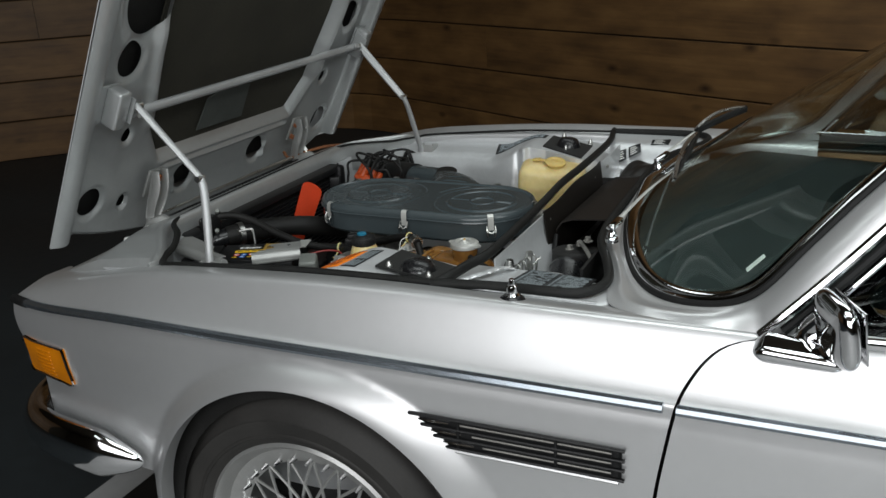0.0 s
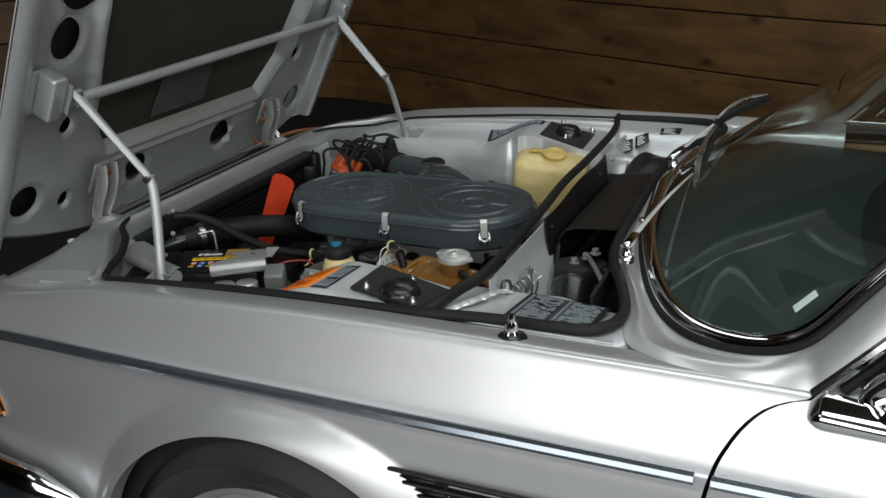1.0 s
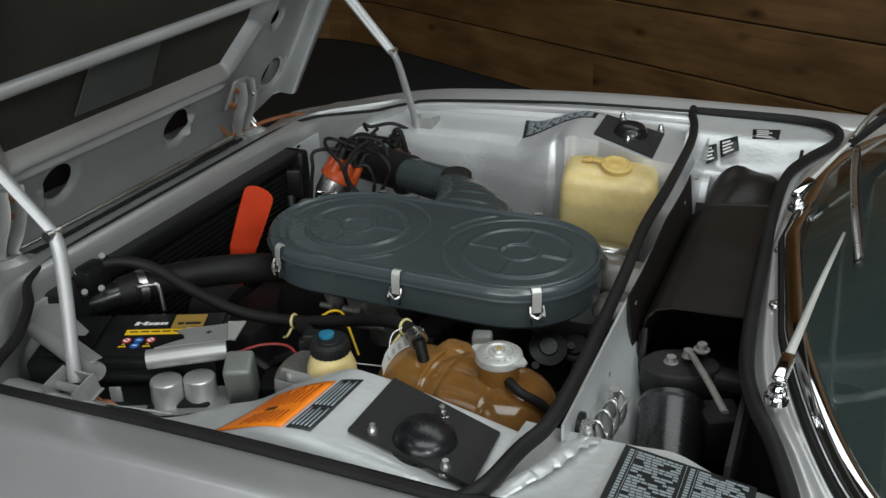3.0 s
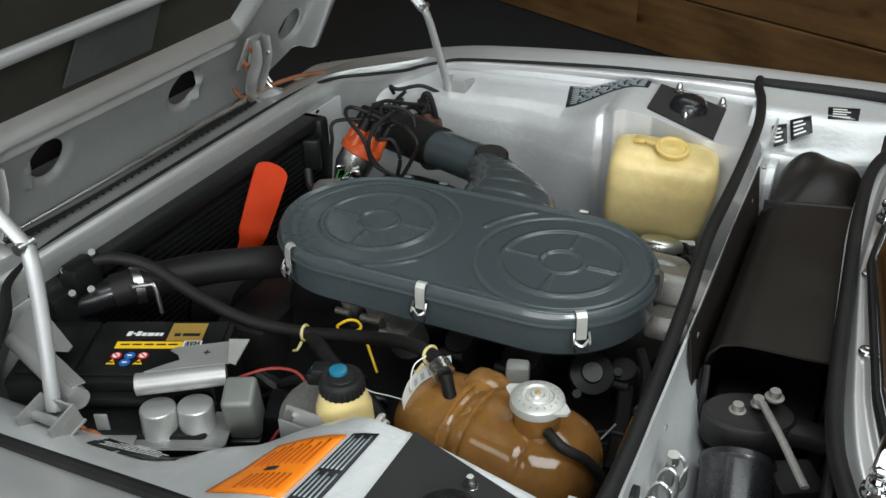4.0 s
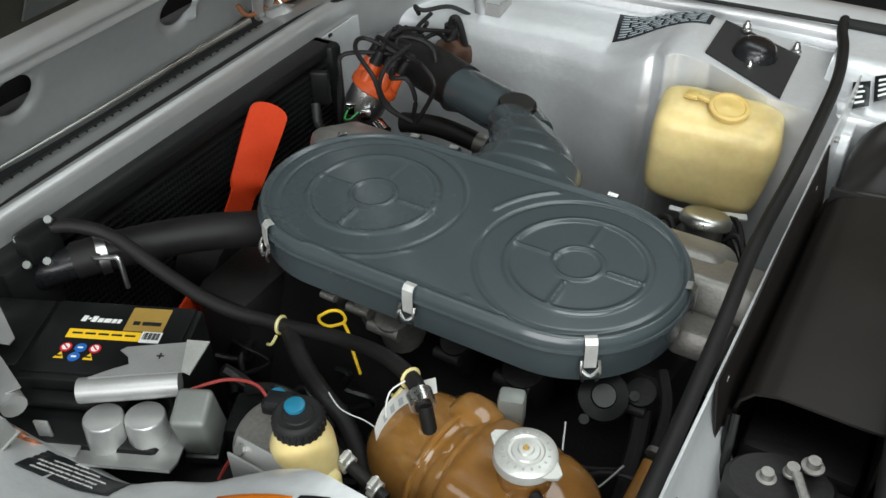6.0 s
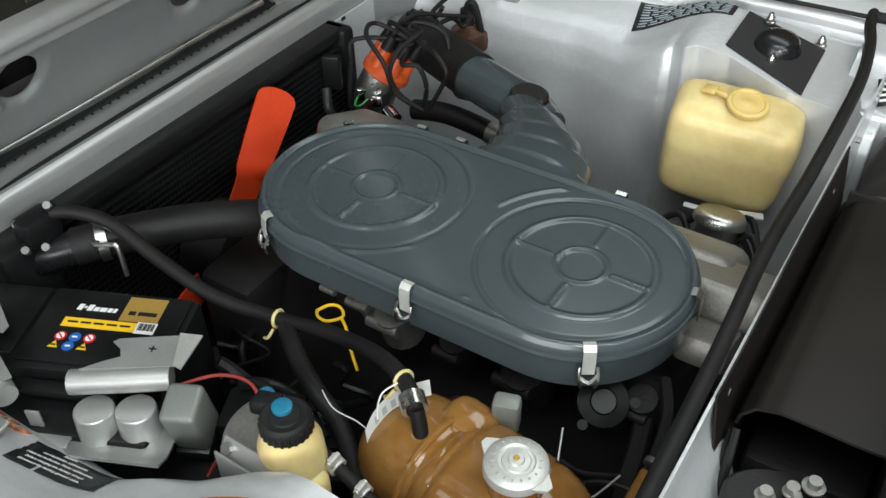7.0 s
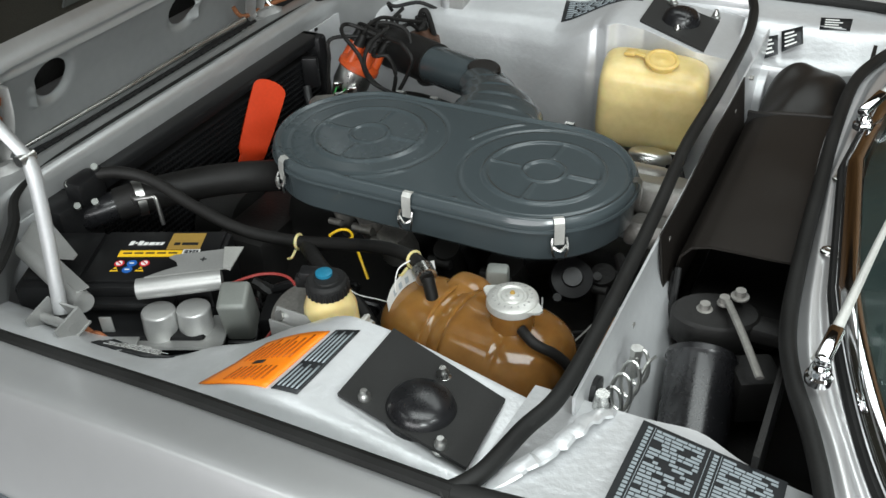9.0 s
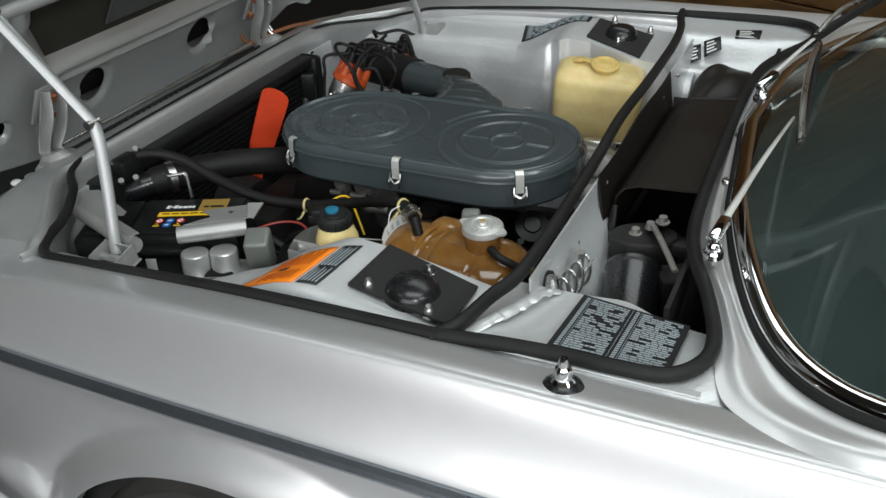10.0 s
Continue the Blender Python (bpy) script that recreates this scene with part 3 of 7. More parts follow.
# ---------------- wheels ----------------
def wheel(parent, m):
    w = new("wheel")
    w.parent = parent
    w["label"] = "multi-spoke cross-mesh alloy wheel with black tyre"
    R = 0.338
    b = bmesh.new()
    lathe(b, [(0.222, -0.085), (0.234, -0.098), (0.244, -0.101), (0.246, -0.104), (0.250, -0.104), (0.252, -0.1025), (0.272, -0.106), (0.276, -0.108), (0.280, -0.108), (0.283, -0.105), (0.306, -0.099), (0.325, -0.080), (0.334, -0.045), (R, 0.0), (0.334, 0.045), (0.325, 0.080), (0.30, 0.10), (0.24, 0.10), (0.222, 0.085)], m, 72)
    part("tyre", b, TYRE, w, "black road tyre")
    for k in (-0.042, -0.014, 0.014, 0.042):
        b = bmesh.new()
        lathe(b, [(0.3345, k - 0.007), (0.3395, k - 0.006), (0.3395, k + 0.006), (0.3345, k + 0.007)], m, 60)
        part("tread_rib", b, TYRE, w)
    for k in range(64):
        a0 = 2 * math.pi * k / 64
        b = bmesh.new()
        box(b, (0.010, 0.024, 0.030), m @ Matrix.Rotation(a0, 4, "Z") @ Matrix.Translation((0.329, 0, -0.076)) @ Matrix.Rotation(radians(-28), 4, "Y"), 0.003, 1)
        part("tread_block", b, TYRE, w)
    b = bmesh.new()
    lathe(b, [(0.200, 0.085), (0.19, 0.0), (0.172, -0.03), (0.168, -0.052), (0.180, -0.060), (0.203, -0.068), (0.214, -0.088), (0.221, -0.095), (0.228, -0.091), (0.224, -0.084)], m, 72)
    part("rim", b, ALLOY, w, "matt silver rim")
    b = bmesh.new()
    lathe(b, [(0, -0.075), (0.03, -0.075), (0.034, -0.06), (0.034, -0.02), (0, -0.02)], m, 24)
    part("hub_cap", b, GALV, w)
    for k in range(20):
        for s in (1, -1):
            a0 = 2 * math.pi * k / 20
            a1 = a0 + s * 2 * math.pi * 1.5 / 20
            b = bmesh.new()
            tube(b, [m @ Vector((0.175 * math.cos(a0), 0.175 * math.sin(a0), -0.052)), m @ Vector((0.10 * math.cos((a0 + a1) / 2), 0.10 * math.sin((a0 + a1) / 2), -0.062)), m @ Vector((0.03 * math.cos(a1), 0.03 * math.sin(a1), -0.066))], 0.0036, 6, 3)
            part("spoke", b, GALV, w)
    for k in range(30):
        a0 = 2 * math.pi * (k + 0.5) / 30
        b = bmesh.new()
        cyl(b, m @ Vector((0.176 * math.cos(a0), 0.176 * math.sin(a0), -0.056)), m @ Vector((0.176 * math.cos(a0), 0.176 * math.sin(a0), -0.076)), 0.0058, 0.003, 8)
        part("rim_bolt", b, CHROME, w)
    return w


wheel(car, WAIST @ Matrix.Translation((-0.112, -0.662, 0.370)) @ Matrix.Rotation(radians(-90), 4, "X") @ Matrix.Scale(1.03, 4))
for x, sgn in ((-0.112, 1), (2.51, -1), (2.51, 1)):
    b = bmesh.new()
    lathe(b, [(0.2, -0.09), (0.25, -0.10), (0.32, -0.08), (0.338, 0.0), (0.32, 0.08), (0.25, 0.10), (0.2, 0.09)], Matrix.Translation((x, sgn * 0.69, 0.340)) @ Matrix.Rotation(radians(-90), 4, "X"), 48)
    lathe(b, [(0, -0.06), (0.2, -0.07), (0.2, 0.07), (0, 0.06)], Matrix.Translation((x, sgn * 0.69, 0.340)) @ Matrix.Rotation(radians(-90), 4, "X"), 32)
    part("wheel", b, TYRE, car, "black tyre on alloy wheel")
# arch liner
b = bmesh.new()
lathe(b, [(0.328, -0.09), (0.40, -0.08), (0.41, 0.0), (0.41, 0.235), (0.0, 0.235)], WAIST @ Matrix.Translation((WX, -0.70, WZ - 0.02)) @ Matrix.Rotation(radians(-90), 4, "X"), 48)
part("wheel_arch_liner", b, GRIME_SHADE, car, "black wheel arch liner")

# ---------------- side vent, indicator, bumper, mirror ----------------
vent = new("side_vent")
vent.parent = car
vent["label"] = "black and chrome gill vent on the front fender"
b = bmesh.new()
poly = [(0.165, 0.757), (0.515, 0.757), (0.512, 0.702), (0.235, 0.702)]
sheet(b, lambda u, v: (lambda x, z: (x, skin_y(x, z) - 0.0015, z))((0.170 + 0.062 * v) + u * (0.512 - 0.170 - 0.062 * v), 0.757 - 0.054 * v), 20, 6, -0.003)
part("recess", drawn_in(b), BLACK, vent)
for k in range(4):
    z = 0.757 - 0.0165 * k
    x0 = 0.158 + 0.022 * k
    b = bmesh.new()
    tube(b, [(x, skin_y(x, z) - 0.006, z) for x in (x0, x0 + 0.02, 0.3, 0.42, 0.517)], 0.0042, 8, 3, squash=0.7, radius=lambda s: 0.5 + 0.5 * ss(0, 0.1, s))
    part("slat", drawn_in(b), BLACK, vent, "black slat")
    if k < 3:
        b = bmesh.new()
        tube(b, [(x, skin_y(x, z) - 0.0035, z - 0.009) for x in (x0 + 0.09, 0.3, 0.42, 0.505)], 0.0026, 6, 3, squash=0.8)
        part("slat_edge", drawn_in(b), DULLSTEEL, vent, "dull metal slat edge")
        b = bmesh.new()
        tube(b, [(x, skin_y(x, z) - 0.0055, z - 0.0085) for x in (x0 + 0.018, x0 + 0.04, x0 + 0.072)], 0.0046, 6, 2, squash=0.7, radius=lambda s: 0.4 + 0.6 * math.sin(math.pi * s))
        part("slat_tip", drawn_in(b), CHROME, vent)
        b = bmesh.new()
        box(b, (0.012, 0.004, 0.010), Matrix.Translation((0.503, skin_y(0.503, z) - 0.006, z - 0.008)), 0.001)
        part("slat_end", drawn_in(b), BLACK, vent)
for x in (0.247, 0.41):
    b = bmesh.new()
    box(b, (0.005, 0.005, 0.050), Matrix.Translation((x, skin_y(x, 0.73) - 0.006, 0.731)), 0.001)
    part("vent_bar", drawn_in(b), BLACK, vent)
b = bmesh.new()
tube(b, [(x, skin_y(x, 0.700) - 0.002, 0.700) for x in (0.240, 0.3, 0.42, 0.508)], 0.0042, 6, 3)
part("lower_edge", drawn_in(b), PAINT, vent)

lamp = new("front_indicator")
lamp.parent = car
lamp["label"] = "amber wrap-round indicator with chrome bezel"


def lamp_skin(off):
    def fn(u, v):
        x = -0.648 - 0.165 * u
        z = 0.732 - 0.010 * u - v * (0.074 - 0.006 * u)
        x += 0.020 * v + 0.010 * u
        return (x, skin_y(x, z) - off - 0.006 * math.sin(math.pi * min(1, max(0, v))) * math.sin(math.pi * u), z)
    return fn


b = bmesh.new()
sheet(b, lamp_skin(0.005), 16, 8, -0.02)
part("lens", drawn_in(b), LENS, lamp, "ribbed amber lens")
for k in range(7):
    b = bmesh.new()
    fr_ = lamp_skin(0.0062)
    tube(b, [fr_(0.30 + 0.03 * q, 0.16 + 0.11 * k) for q in range(12)], 0.0016, 6, 1)
    part("lens_rib", drawn_in(b), LENS, lamp)
b = bmesh.new()
f = lamp_skin(0.005)
tube(b, [f(u, v) for u, v in [(0, 0), (0.25, 0), (0.5, 0), (0.75, 0), (1, 0), (1, 0.5), (1, 1), (0.75, 1), (0.5, 1), (0.25, 1), (0, 1), (0, 0.5)]], 0.0032, 6, 3, closed=True)
part("bezel", drawn_in(b), CHROME, lamp, "chrome bezel")

bumper = new("front_bumper")
bumper.parent = car
bumper["label"] = "chrome wrap-round front bumper with black rubber"
b = bmesh.new()
HALF = [(-0.487, -0.777, 0.499), (-0.56, -0.787, 0.506), (-0.656, -0.784, 0.511), (-0.75, -0.766, 0.511), (-0.82, -0.732, 0.509), (-0.87, -0.67, 0.506), (-0.90, -0.58, 0.504), (-0.93, -0.40, 0.503), (-0.94, -0.20, 0.503)]
tube(b, HALF + [(-0.943, 0, 0.503)] + [(x, -y, z) for x, y, z in reversed(HALF)],
     0.031, 24, 8, squash=1.75, radius=lambda s: min(1.0, 0.10 + 7.5 * min(s, 1 - s) ** 0.8))
part("blade", b, CHROME, bumper)
b = bmesh.new()
tube(b, [(-0.895, -0.69, 0.492), (-0.932, -0.58, 0.490), (-0.962, -0.40, 0.489), (-0.972, -0.2, 0.489), (-0.975, 0, 0.489), (-0.972, 0.2, 0.489), (-0.962, 0.40, 0.489), (-0.932, 0.58, 0.490), (-0.895, 0.69, 0.492)], 0.012, 10, 5, squash=1.6)
part("rubber_strip", b, RUBBER, bumper, "black rubber strip")

mirror = new("door_mirror")
mirror.parent = car
mirror["label"] = "chrome door mirror on a rounded base"
b = bmesh.new()
box(b, (0.125, 0.050, 0.034), axes((0.742, -0.728, 0.913), (1, -0.03, -0.03), (0, -0.45, 0.89)), 0.0165, 5)
for v_ in b.verts:
    k_ = ss(0.70, 0.68, v_.co.x) + ss(0.77, 0.80, v_.co.x)
    v_.co.z += (0.906 - v_.co.z) * 0.35 * k_
part("base", b, CHROME, mirror)
b = bmesh.new()
tube(b, [(0.748, -0.712, 0.915), (0.752, -0.712, 0.938), (0.768, -0.722, 0.962)], 0.013, 12, 5, squash=1.4)
part("stem", b, CHROME, mirror)
b = bmesh.new()
MH = axes((0.790, -0.752, 0.966), (0.45, -0.89, -0.03), (-0.16, 0.0, 0.98))
def pillow(u, v):
    a, c = 2 * math.pi * u, math.pi * (v - 0.5)
    f = lambda t, e: math.copysign(abs(t) ** e, t)
    return MH @ Vector((0.055 * f(math.cos(c), 0.6) * f(math.cos(a), 0.6), 0.017 * f(math.sin(c), 0.9) - 0.004, 0.050 * f(math.cos(c), 0.6) * f(math.sin(a), 0.6)))


sheet(b, pillow, 48, 16)
bmesh.ops.remove_doubles(b, verts=b.verts, dist=0.0002)
part("head", b, CHROME, mirror, "chrome mirror shell")
b = bmesh.new()
box(b, (0.088, 0.003, 0.078), MH @ Matrix.Translation((0, 0.0165, 0)), 0.001)
part("mirror_glass", b, CHROME, mirror, "dark mirror glass")

# bonnet buffer pin on the fender
pin = new("bonnet_catch_pin")
pin.parent = car
b = bmesh.new()
lathe(b, [(0, 0.012), (0.010, 0.012), (0.013, 0.010), (0.021, 0.004), (0.023, 0.0), (0.023, -0.004), (0, -0.004)], Matrix.Translation((0.289, -0.668, 0.912)), 24)
part("rubber_base", b, BLACKGLOSS, pin)
b = bmesh.new()
lathe(b, [(0, 0.038), (0.0045, 0.038), (0.0055, 0.034), (0.0055, 0.028), (0.0085, 0.026), (0.0095, 0.022), (0.0095, 0.014), (0.013, 0.010), (0, 0.010)], Matrix.Translation((0.289, -0.668, 0.912)), 20)
part("stud", b, CHROME, pin)

# ---------------- windscreen, pillars, cabin ----------------
def resample(pts, n):
    acc_ = [0.0]
    for p, q in zip(pts, pts[1:]):
        acc_.append(acc_[-1] + (q - p).length)
    out = []
    for k in range(n + 1):
        s = acc_[-1] * k / n
        i = max(0, min(len(pts) - 2, next((j for j in range(len(acc_) - 1) if acc_[j + 1] >= s), len(pts) - 2)))
        out.append(pts[i].lerp(pts[i + 1], (s - acc_[i]) / max(1e-9, acc_[i + 1] - acc_[i])))
    return out


def screen(u, v, off=0.0, edge=None):
    """u -1..1 across, v 0..1 up the windscreen."""
    hw = 0.646 - 0.084 * v
    y = u * hw
    xb = 0.370 + 0.146 * (y / 0.62) ** 2 + 0.110 * (min(1.0, abs(u)) ** 14 if edge is None else edge)
    zb = 0.9446 - 0.0358 * u * u
    p = Vector((xb + (0.972 - xb) * v, y, zb + (1.308 - zb) * v - 0.02 * u * u * v))
    bulge = 0.008 * math.sin(math.pi * v)
    return p + Vector((-0.6, 0, 0.8)) * (bulge + off)


def rim_uv(a, pu=1.0, pv=1.0, n=9.98):
    c, s = math.cos(a), math.sin(a)
    return (pu * math.copysign(abs(c) ** (2 / n), c), 0.5 + 0.5 * pv * math.copysign(abs(s) ** (2 / n), s))


def outside(a, off):
    """Point beside the rim, off metres outwards in the plane of the glass."""
    p, q = screen(*rim_uv(a - 0.004)), screen(*rim_uv(a + 0.004))
    return screen(*rim_uv(a)) + Vector((-0.6, 0, 0.8)).cross((q - p).normalized()) * off + Vector((0.6, 0, -0.8)) * 0.002


ws = new("windscreen")
ws.parent = car
ws["label"] = "laminated glass windscreen with bright rim"


ROUND = resample([Vector((*rim_uv(2 * math.pi * k / 1440), 0)) for k in range(1441)], 240)


def disc(u, v):
    at = ROUND[round(u * 239)]
    return screen(at.x * v, 0.5 + (at.y - 0.5) * v, edge=abs(at.x) ** 14 * v ** 4.5)


b = bmesh.new()
sheet(b, disc, 239, 30)
bmesh.ops.remove_doubles(b, verts=b.verts, dist=0.0002)
g = part("glass", b, GLASS, ws, "clear windscreen glass")
g.modifiers.new("thickness", "SOLIDIFY").thickness = 0.005
g.visible_shadow = False
b = bmesh.new()
RING = resample([screen(*rim_uv(2 * math.pi * k / 720), 0.003) for k in range(721)], 240)[:-1]
tube(b, RING, 0.0125, 12, 1, closed=True, up=(-0.6, 0, 0.8), squash=0.6)
part("chrome_rim", b, CHROME, ws, "polished chrome rim")
b = bmesh.new()
tube(b, resample([outside(2 * math.pi * k / 720, 0.0165) for k in range(721)], 240)[:-1], 0.0068, 8, 1, closed=True, up=(-0.6, 0, 0.8))
part("rubber_gasket", b, RUBBER, ws, "black rubber gasket")

# scuttle: from the bay seal up to the glass, round to the pillar foot
FRONT = smooth_path([(0.342, 0, 0.911), (0.349, -0.2, 0.911), (0.358, -0.32, 0.911), (0.376, -0.39, 0.911), (0.402, -0.45, 0.911), (0.423, -0.53, 0.910), (0.424, -0.57, 0.909), (0.445, -0.628, 0.9085),
                     (0.50, -0.672, 0.9165), (0.56, -0.692, 0.9208), (0.62, -0.699, 0.9220), (0.681, -0.702, 0.9226)], 8)
FRONT = [waist(p) for p in FRONT]
TRIMLINE = smooth_path([(0.681, -0.702, 0.9226), (0.757, -0.688, 1.004), (0.834, -0.662, 1.089), (0.93, -0.625, 1.192), (1.0, -0.594, 1.262), (1.045, -0.568, 1.298)], 8)
TRIMLINE = [waist(p) for p in TRIMLINE]
RIM = [outside(radians(270 - 78.5 * k / 160), 0.019) for k in range(161)]
SIDE = [outside(radians(191.5 - 0.25 * k), 0.019) for k in range(240)]
cut = [min(range(len(c_)), key=lambda k: abs(c_[k].y + 0.56)) for c_ in (FRONT, RIM)]
AA = resample(FRONT[:cut[0] + 1], 30) + resample(FRONT[cut[0]:], 30)[1:] + resample(TRIMLINE, 40)[1:]
BB = resample(RIM[:cut[1] + 1], 30) + resample(RIM[cut[1]:], 30)[1:] + resample(SIDE, 40)[1:]


def scuttle(u, v):
    """Panel between the bay and the glass, running on up the windscreen pillar."""
    k = round(u * 100)
    p = AA[k].lerp(BB[k], v)
    low, up_ = ss(0.60, 0.36, u), ss(0.50, 0.70, u)
    dz = 0.003 * math.exp(-((v - 0.30) / 0.13) ** 2) - 0.003 * math.exp(-((v - 0.66) / 0.12) ** 2)
    return p + Vector((0, 0, 0.003 * math.sin(math.pi * v) + dz * low - 0.003 * ss(0.85, 1.0, v))) + Vector((-0.2, -0.8, 0.5)) * (0.008 * up_ * math.sin(math.pi * v))


b = bmesh.new()
sheet(b, scuttle, 100, 24)
other = mirrored(b)
me_ = bpy.data.meshes.new("tmp")
other.to_mesh(me_)
b.from_mesh(me_)
other.free()
bmesh.ops.remove_doubles(b, verts=b.verts, dist=0.0005)
o = part("windscreen_surround", b, PAINT, car, "silver scuttle panel and pillars round the windscreen", angle=60)
shell(o, 0.002, -1)
for sgn in (1, -1):
    b = bmesh.new()
    sheet(b, lambda u, v: (0.685 + 1.515 * u, sgn * (-0.702 + 0.05 * v), 0.9205 + 0.012 * v), 6, 3, 0.002)
    drawn_in(b)
    part("door_top", b, PAINT, car)
    b = bmesh.new()
    tube(b, [Vector((p.x + 0.004, sgn * p.y, p.z - 0.003)) for p in TRIMLINE[::4]], 0.0075, 8, 3)
    part("window_trim", b, CHROME, car, "bright side window trim")
    b = bmesh.new()
    tube(b, [Vector((p.x + 0.022, sgn * (p.y + 0.004), p.z - 0.009)) for p in TRIMLINE[2::4]], 0.0075, 8, 3)
    part("window_rubber", b, RUBBER, car, "black side window rubber")
    b = bmesh.new()
    tube(b, [Vector((p.x + 0.036, sgn * (p.y + 0.006), p.z - 0.014)) for p in TRIMLINE[4::4]], 0.0045, 8, 3)
    part("window_frame", b, CHROME, car, "bright inner window frame")
    b = bmesh.new()
    tube(b, [(0.80, sgn * -0.715, 0.932), (1.0, sgn * -0.712, 0.936), (1.5, sgn * -0.705, 0.94), (2.2, sgn * -0.69, 0.94)], 0.009, 8, 4)
    drawn_in(b)
    part("window_sill_trim", b, CHROME, car, "bright window sill trim")
    b = bmesh.new()
    tube(b, [(1.04, sgn * -0.56, 1.295), (1.5, sgn * -0.545, 1.345), (1.9, sgn * -0.54, 1.32), (2.3, sgn * -0.62, 1.05), (2.45, sgn * -0.66, 0.93)], 0.03, 10, 4)
    part("roof_rail", b, PAINT, car)
    b = bmesh.new()
    sheet(b, lambda u, v: (0.725 + 1.355 * u + 0.325 * v * (1 - u), sgn * -(0.694 - 0.13 * v), 0.935 + 0.36 * v), 8, 4)
    gl = part("side_glass", b, GLASS, car)
    gl.modifiers.new("thickness", "SOLIDIFY").thickness = 0.004
    gl.visible_shadow = False
b = bmesh.new()
sheet(b, lambda u, v: (1.98 + 0.5 * v, (2 * u - 1) * (0.54 + 0.08 * v), 1.335 - 0.40 * v), 8, 4)
gl = part("rear_glass", b, GLASS, car)
gl.modifiers.new("thickness", "SOLIDIFY").thickness = 0.004
gl.visible_shadow = False

# cabin
b = bmesh.new()
sheet(b, lambda u, v: (0.385 + 0.44 * v + 0.15 * (2 * u - 1) ** 2, (2 * u - 1) * 0.632, 0.918 - 0.02 * v - 0.040 * (2 * u - 1) ** 2 - 0.14 * ss(0.75, 1.0, v)), 20, 14, 0.01)
part("dashboard", b, DASH, car, "dark grey-green dashboard top")
b = bmesh.new()
box(b, (1.6, 1.36, 0.02), Matrix.Translation((1.5, 0, 0.34)))
part("cabin_floor", b, FELT, car)
for sgn in (1, -1):
    b = bmesh.new()
    box(b, (1.2, 0.03, 0.60), Matrix.Translation((1.25, sgn * 0.668, 0.60)), 0.01)
    part("door_card", b, TEAL, car, "dark door trim panel")
    b = bmesh.new()
    box(b, (1.15, 0.012, 0.036), Matrix.Translation((1.25, sgn * 0.649, 0.862)), 0.004)
    part("door_capping", b, WOOD, car, "brown wooden door capping")
    for z_ in (0.884, 0.906):
        b = bmesh.new()
        tube(b, [(0.66, sgn * 0.645, z_), (1.2, sgn * 0.645, z_ + 0.012), (1.8, sgn * 0.645, z_ + 0.016)], 0.0038, 8, 3)
        part("capping_trim", b, CHROME, car, "thin chrome strip")
    for k in range(7):
        b = bmesh.new()
        tube(b, [(0.67, sgn * 0.652, 0.815 - 0.026 * k), (1.83, sgn * 0.652, 0.815 - 0.026 * k)], 0.011, 8, 1, squash=1.0)
        part("pleat", b, TEAL, car, "dark padded pleat")
    b = bmesh.new()
    lathe(b, [(0, 0.022), (0.010, 0.020), (0.014, 0.012), (0.015, 0.0), (0.019, -0.004), (0, -0.004)], Matrix.Translation((0.775, sgn * 0.640, 0.829)) @ Matrix.Rotation(radians(90 * sgn), 4, "X"), 24)
    part("window_winder_knob", b, CHROME, car, "round chrome knob")
    b = bmesh.new()
    box(b, (0.50, 0.50, 0.16), Matrix.Translation((1.30, sgn * 0.34, 0.48)), 0.05, 3)
    box(b, (0.14, 0.50, 0.55), Matrix.Translation((1.60, sgn * 0.34, 0.78)) @ Matrix.Rotation(radians(15), 4, "Y"), 0.05, 3)
    part("seat", b, TEAL, car, "dark leather front seat")
b = bmesh.new()
box(b, (0.2, 1.3, 0.6), Matrix.Translation((2.2, 0, 0.66)) @ Matrix.Rotation(radians(15), 4, "Y"), 0.05, 3)
part("rear_seat", b, TEAL, car)
sw = new("steering_wheel")
sw.parent = car
m = axes((0.92, -0.34, 0.91), (0, 1, 0), (0.9, 0, 0.5))
b = bmesh.new()
tube(b, [m @ Vector((0.19 * math.cos(2 * math.pi * k / 24), 0.19 * math.sin(2 * math.pi * k / 24), 0)) for k in range(24)], 0.012, 10, 2, closed=True, up=(0.9, 0, 0.5))
part("rim", b, BLACK, sw, "black steering wheel rim")
for a in (0.2, math.pi - 0.2, -math.pi / 2):
    b = bmesh.new()
    tube(b, [m @ Vector((0.02 * math.cos(a), 0.02 * math.sin(a), -0.02)), m @ Vector((0.19 * math.cos(a), 0.19 * math.sin(a), 0))], 0.01, 8, 1)
    part("spoke", b, BLACK, sw)

# ---------------- bonnet ----------------
HO, HV, HN = Vector((-0.812, 0, 0.878)), Vector((0.461, 0, 0.887)), Vector((0.887, 0, -0.461))


def hood_pt(y, v, n=0.0):
    return HO + HV * v + HN * n + Vector((0, y, 0))


hood = new("bonnet")
hood.parent = car
hood["label"] = "raised silver bonnet seen from its pressed underside"
LEN = 1.08


def hood_outer(u, v):
    y = (2 * u - 1) * (0.618 + 0.02 * v)
    vv = v * LEN - 0.085 * (1 - v) ** 3 * (1 - abs(2 * u - 1) ** 2.4)
    return hood_pt(y, vv, -0.004 - 0.085 * (1 - (2 * u - 1) ** 6) * math.sin(math.pi * min(1, 0.25 + 0.7 * v)))


b = bmesh.new()
sheet(b, hood_outer, 24, 20, 0.002)
part("outer_skin", b, PAINT, hood, "silver outer skin")
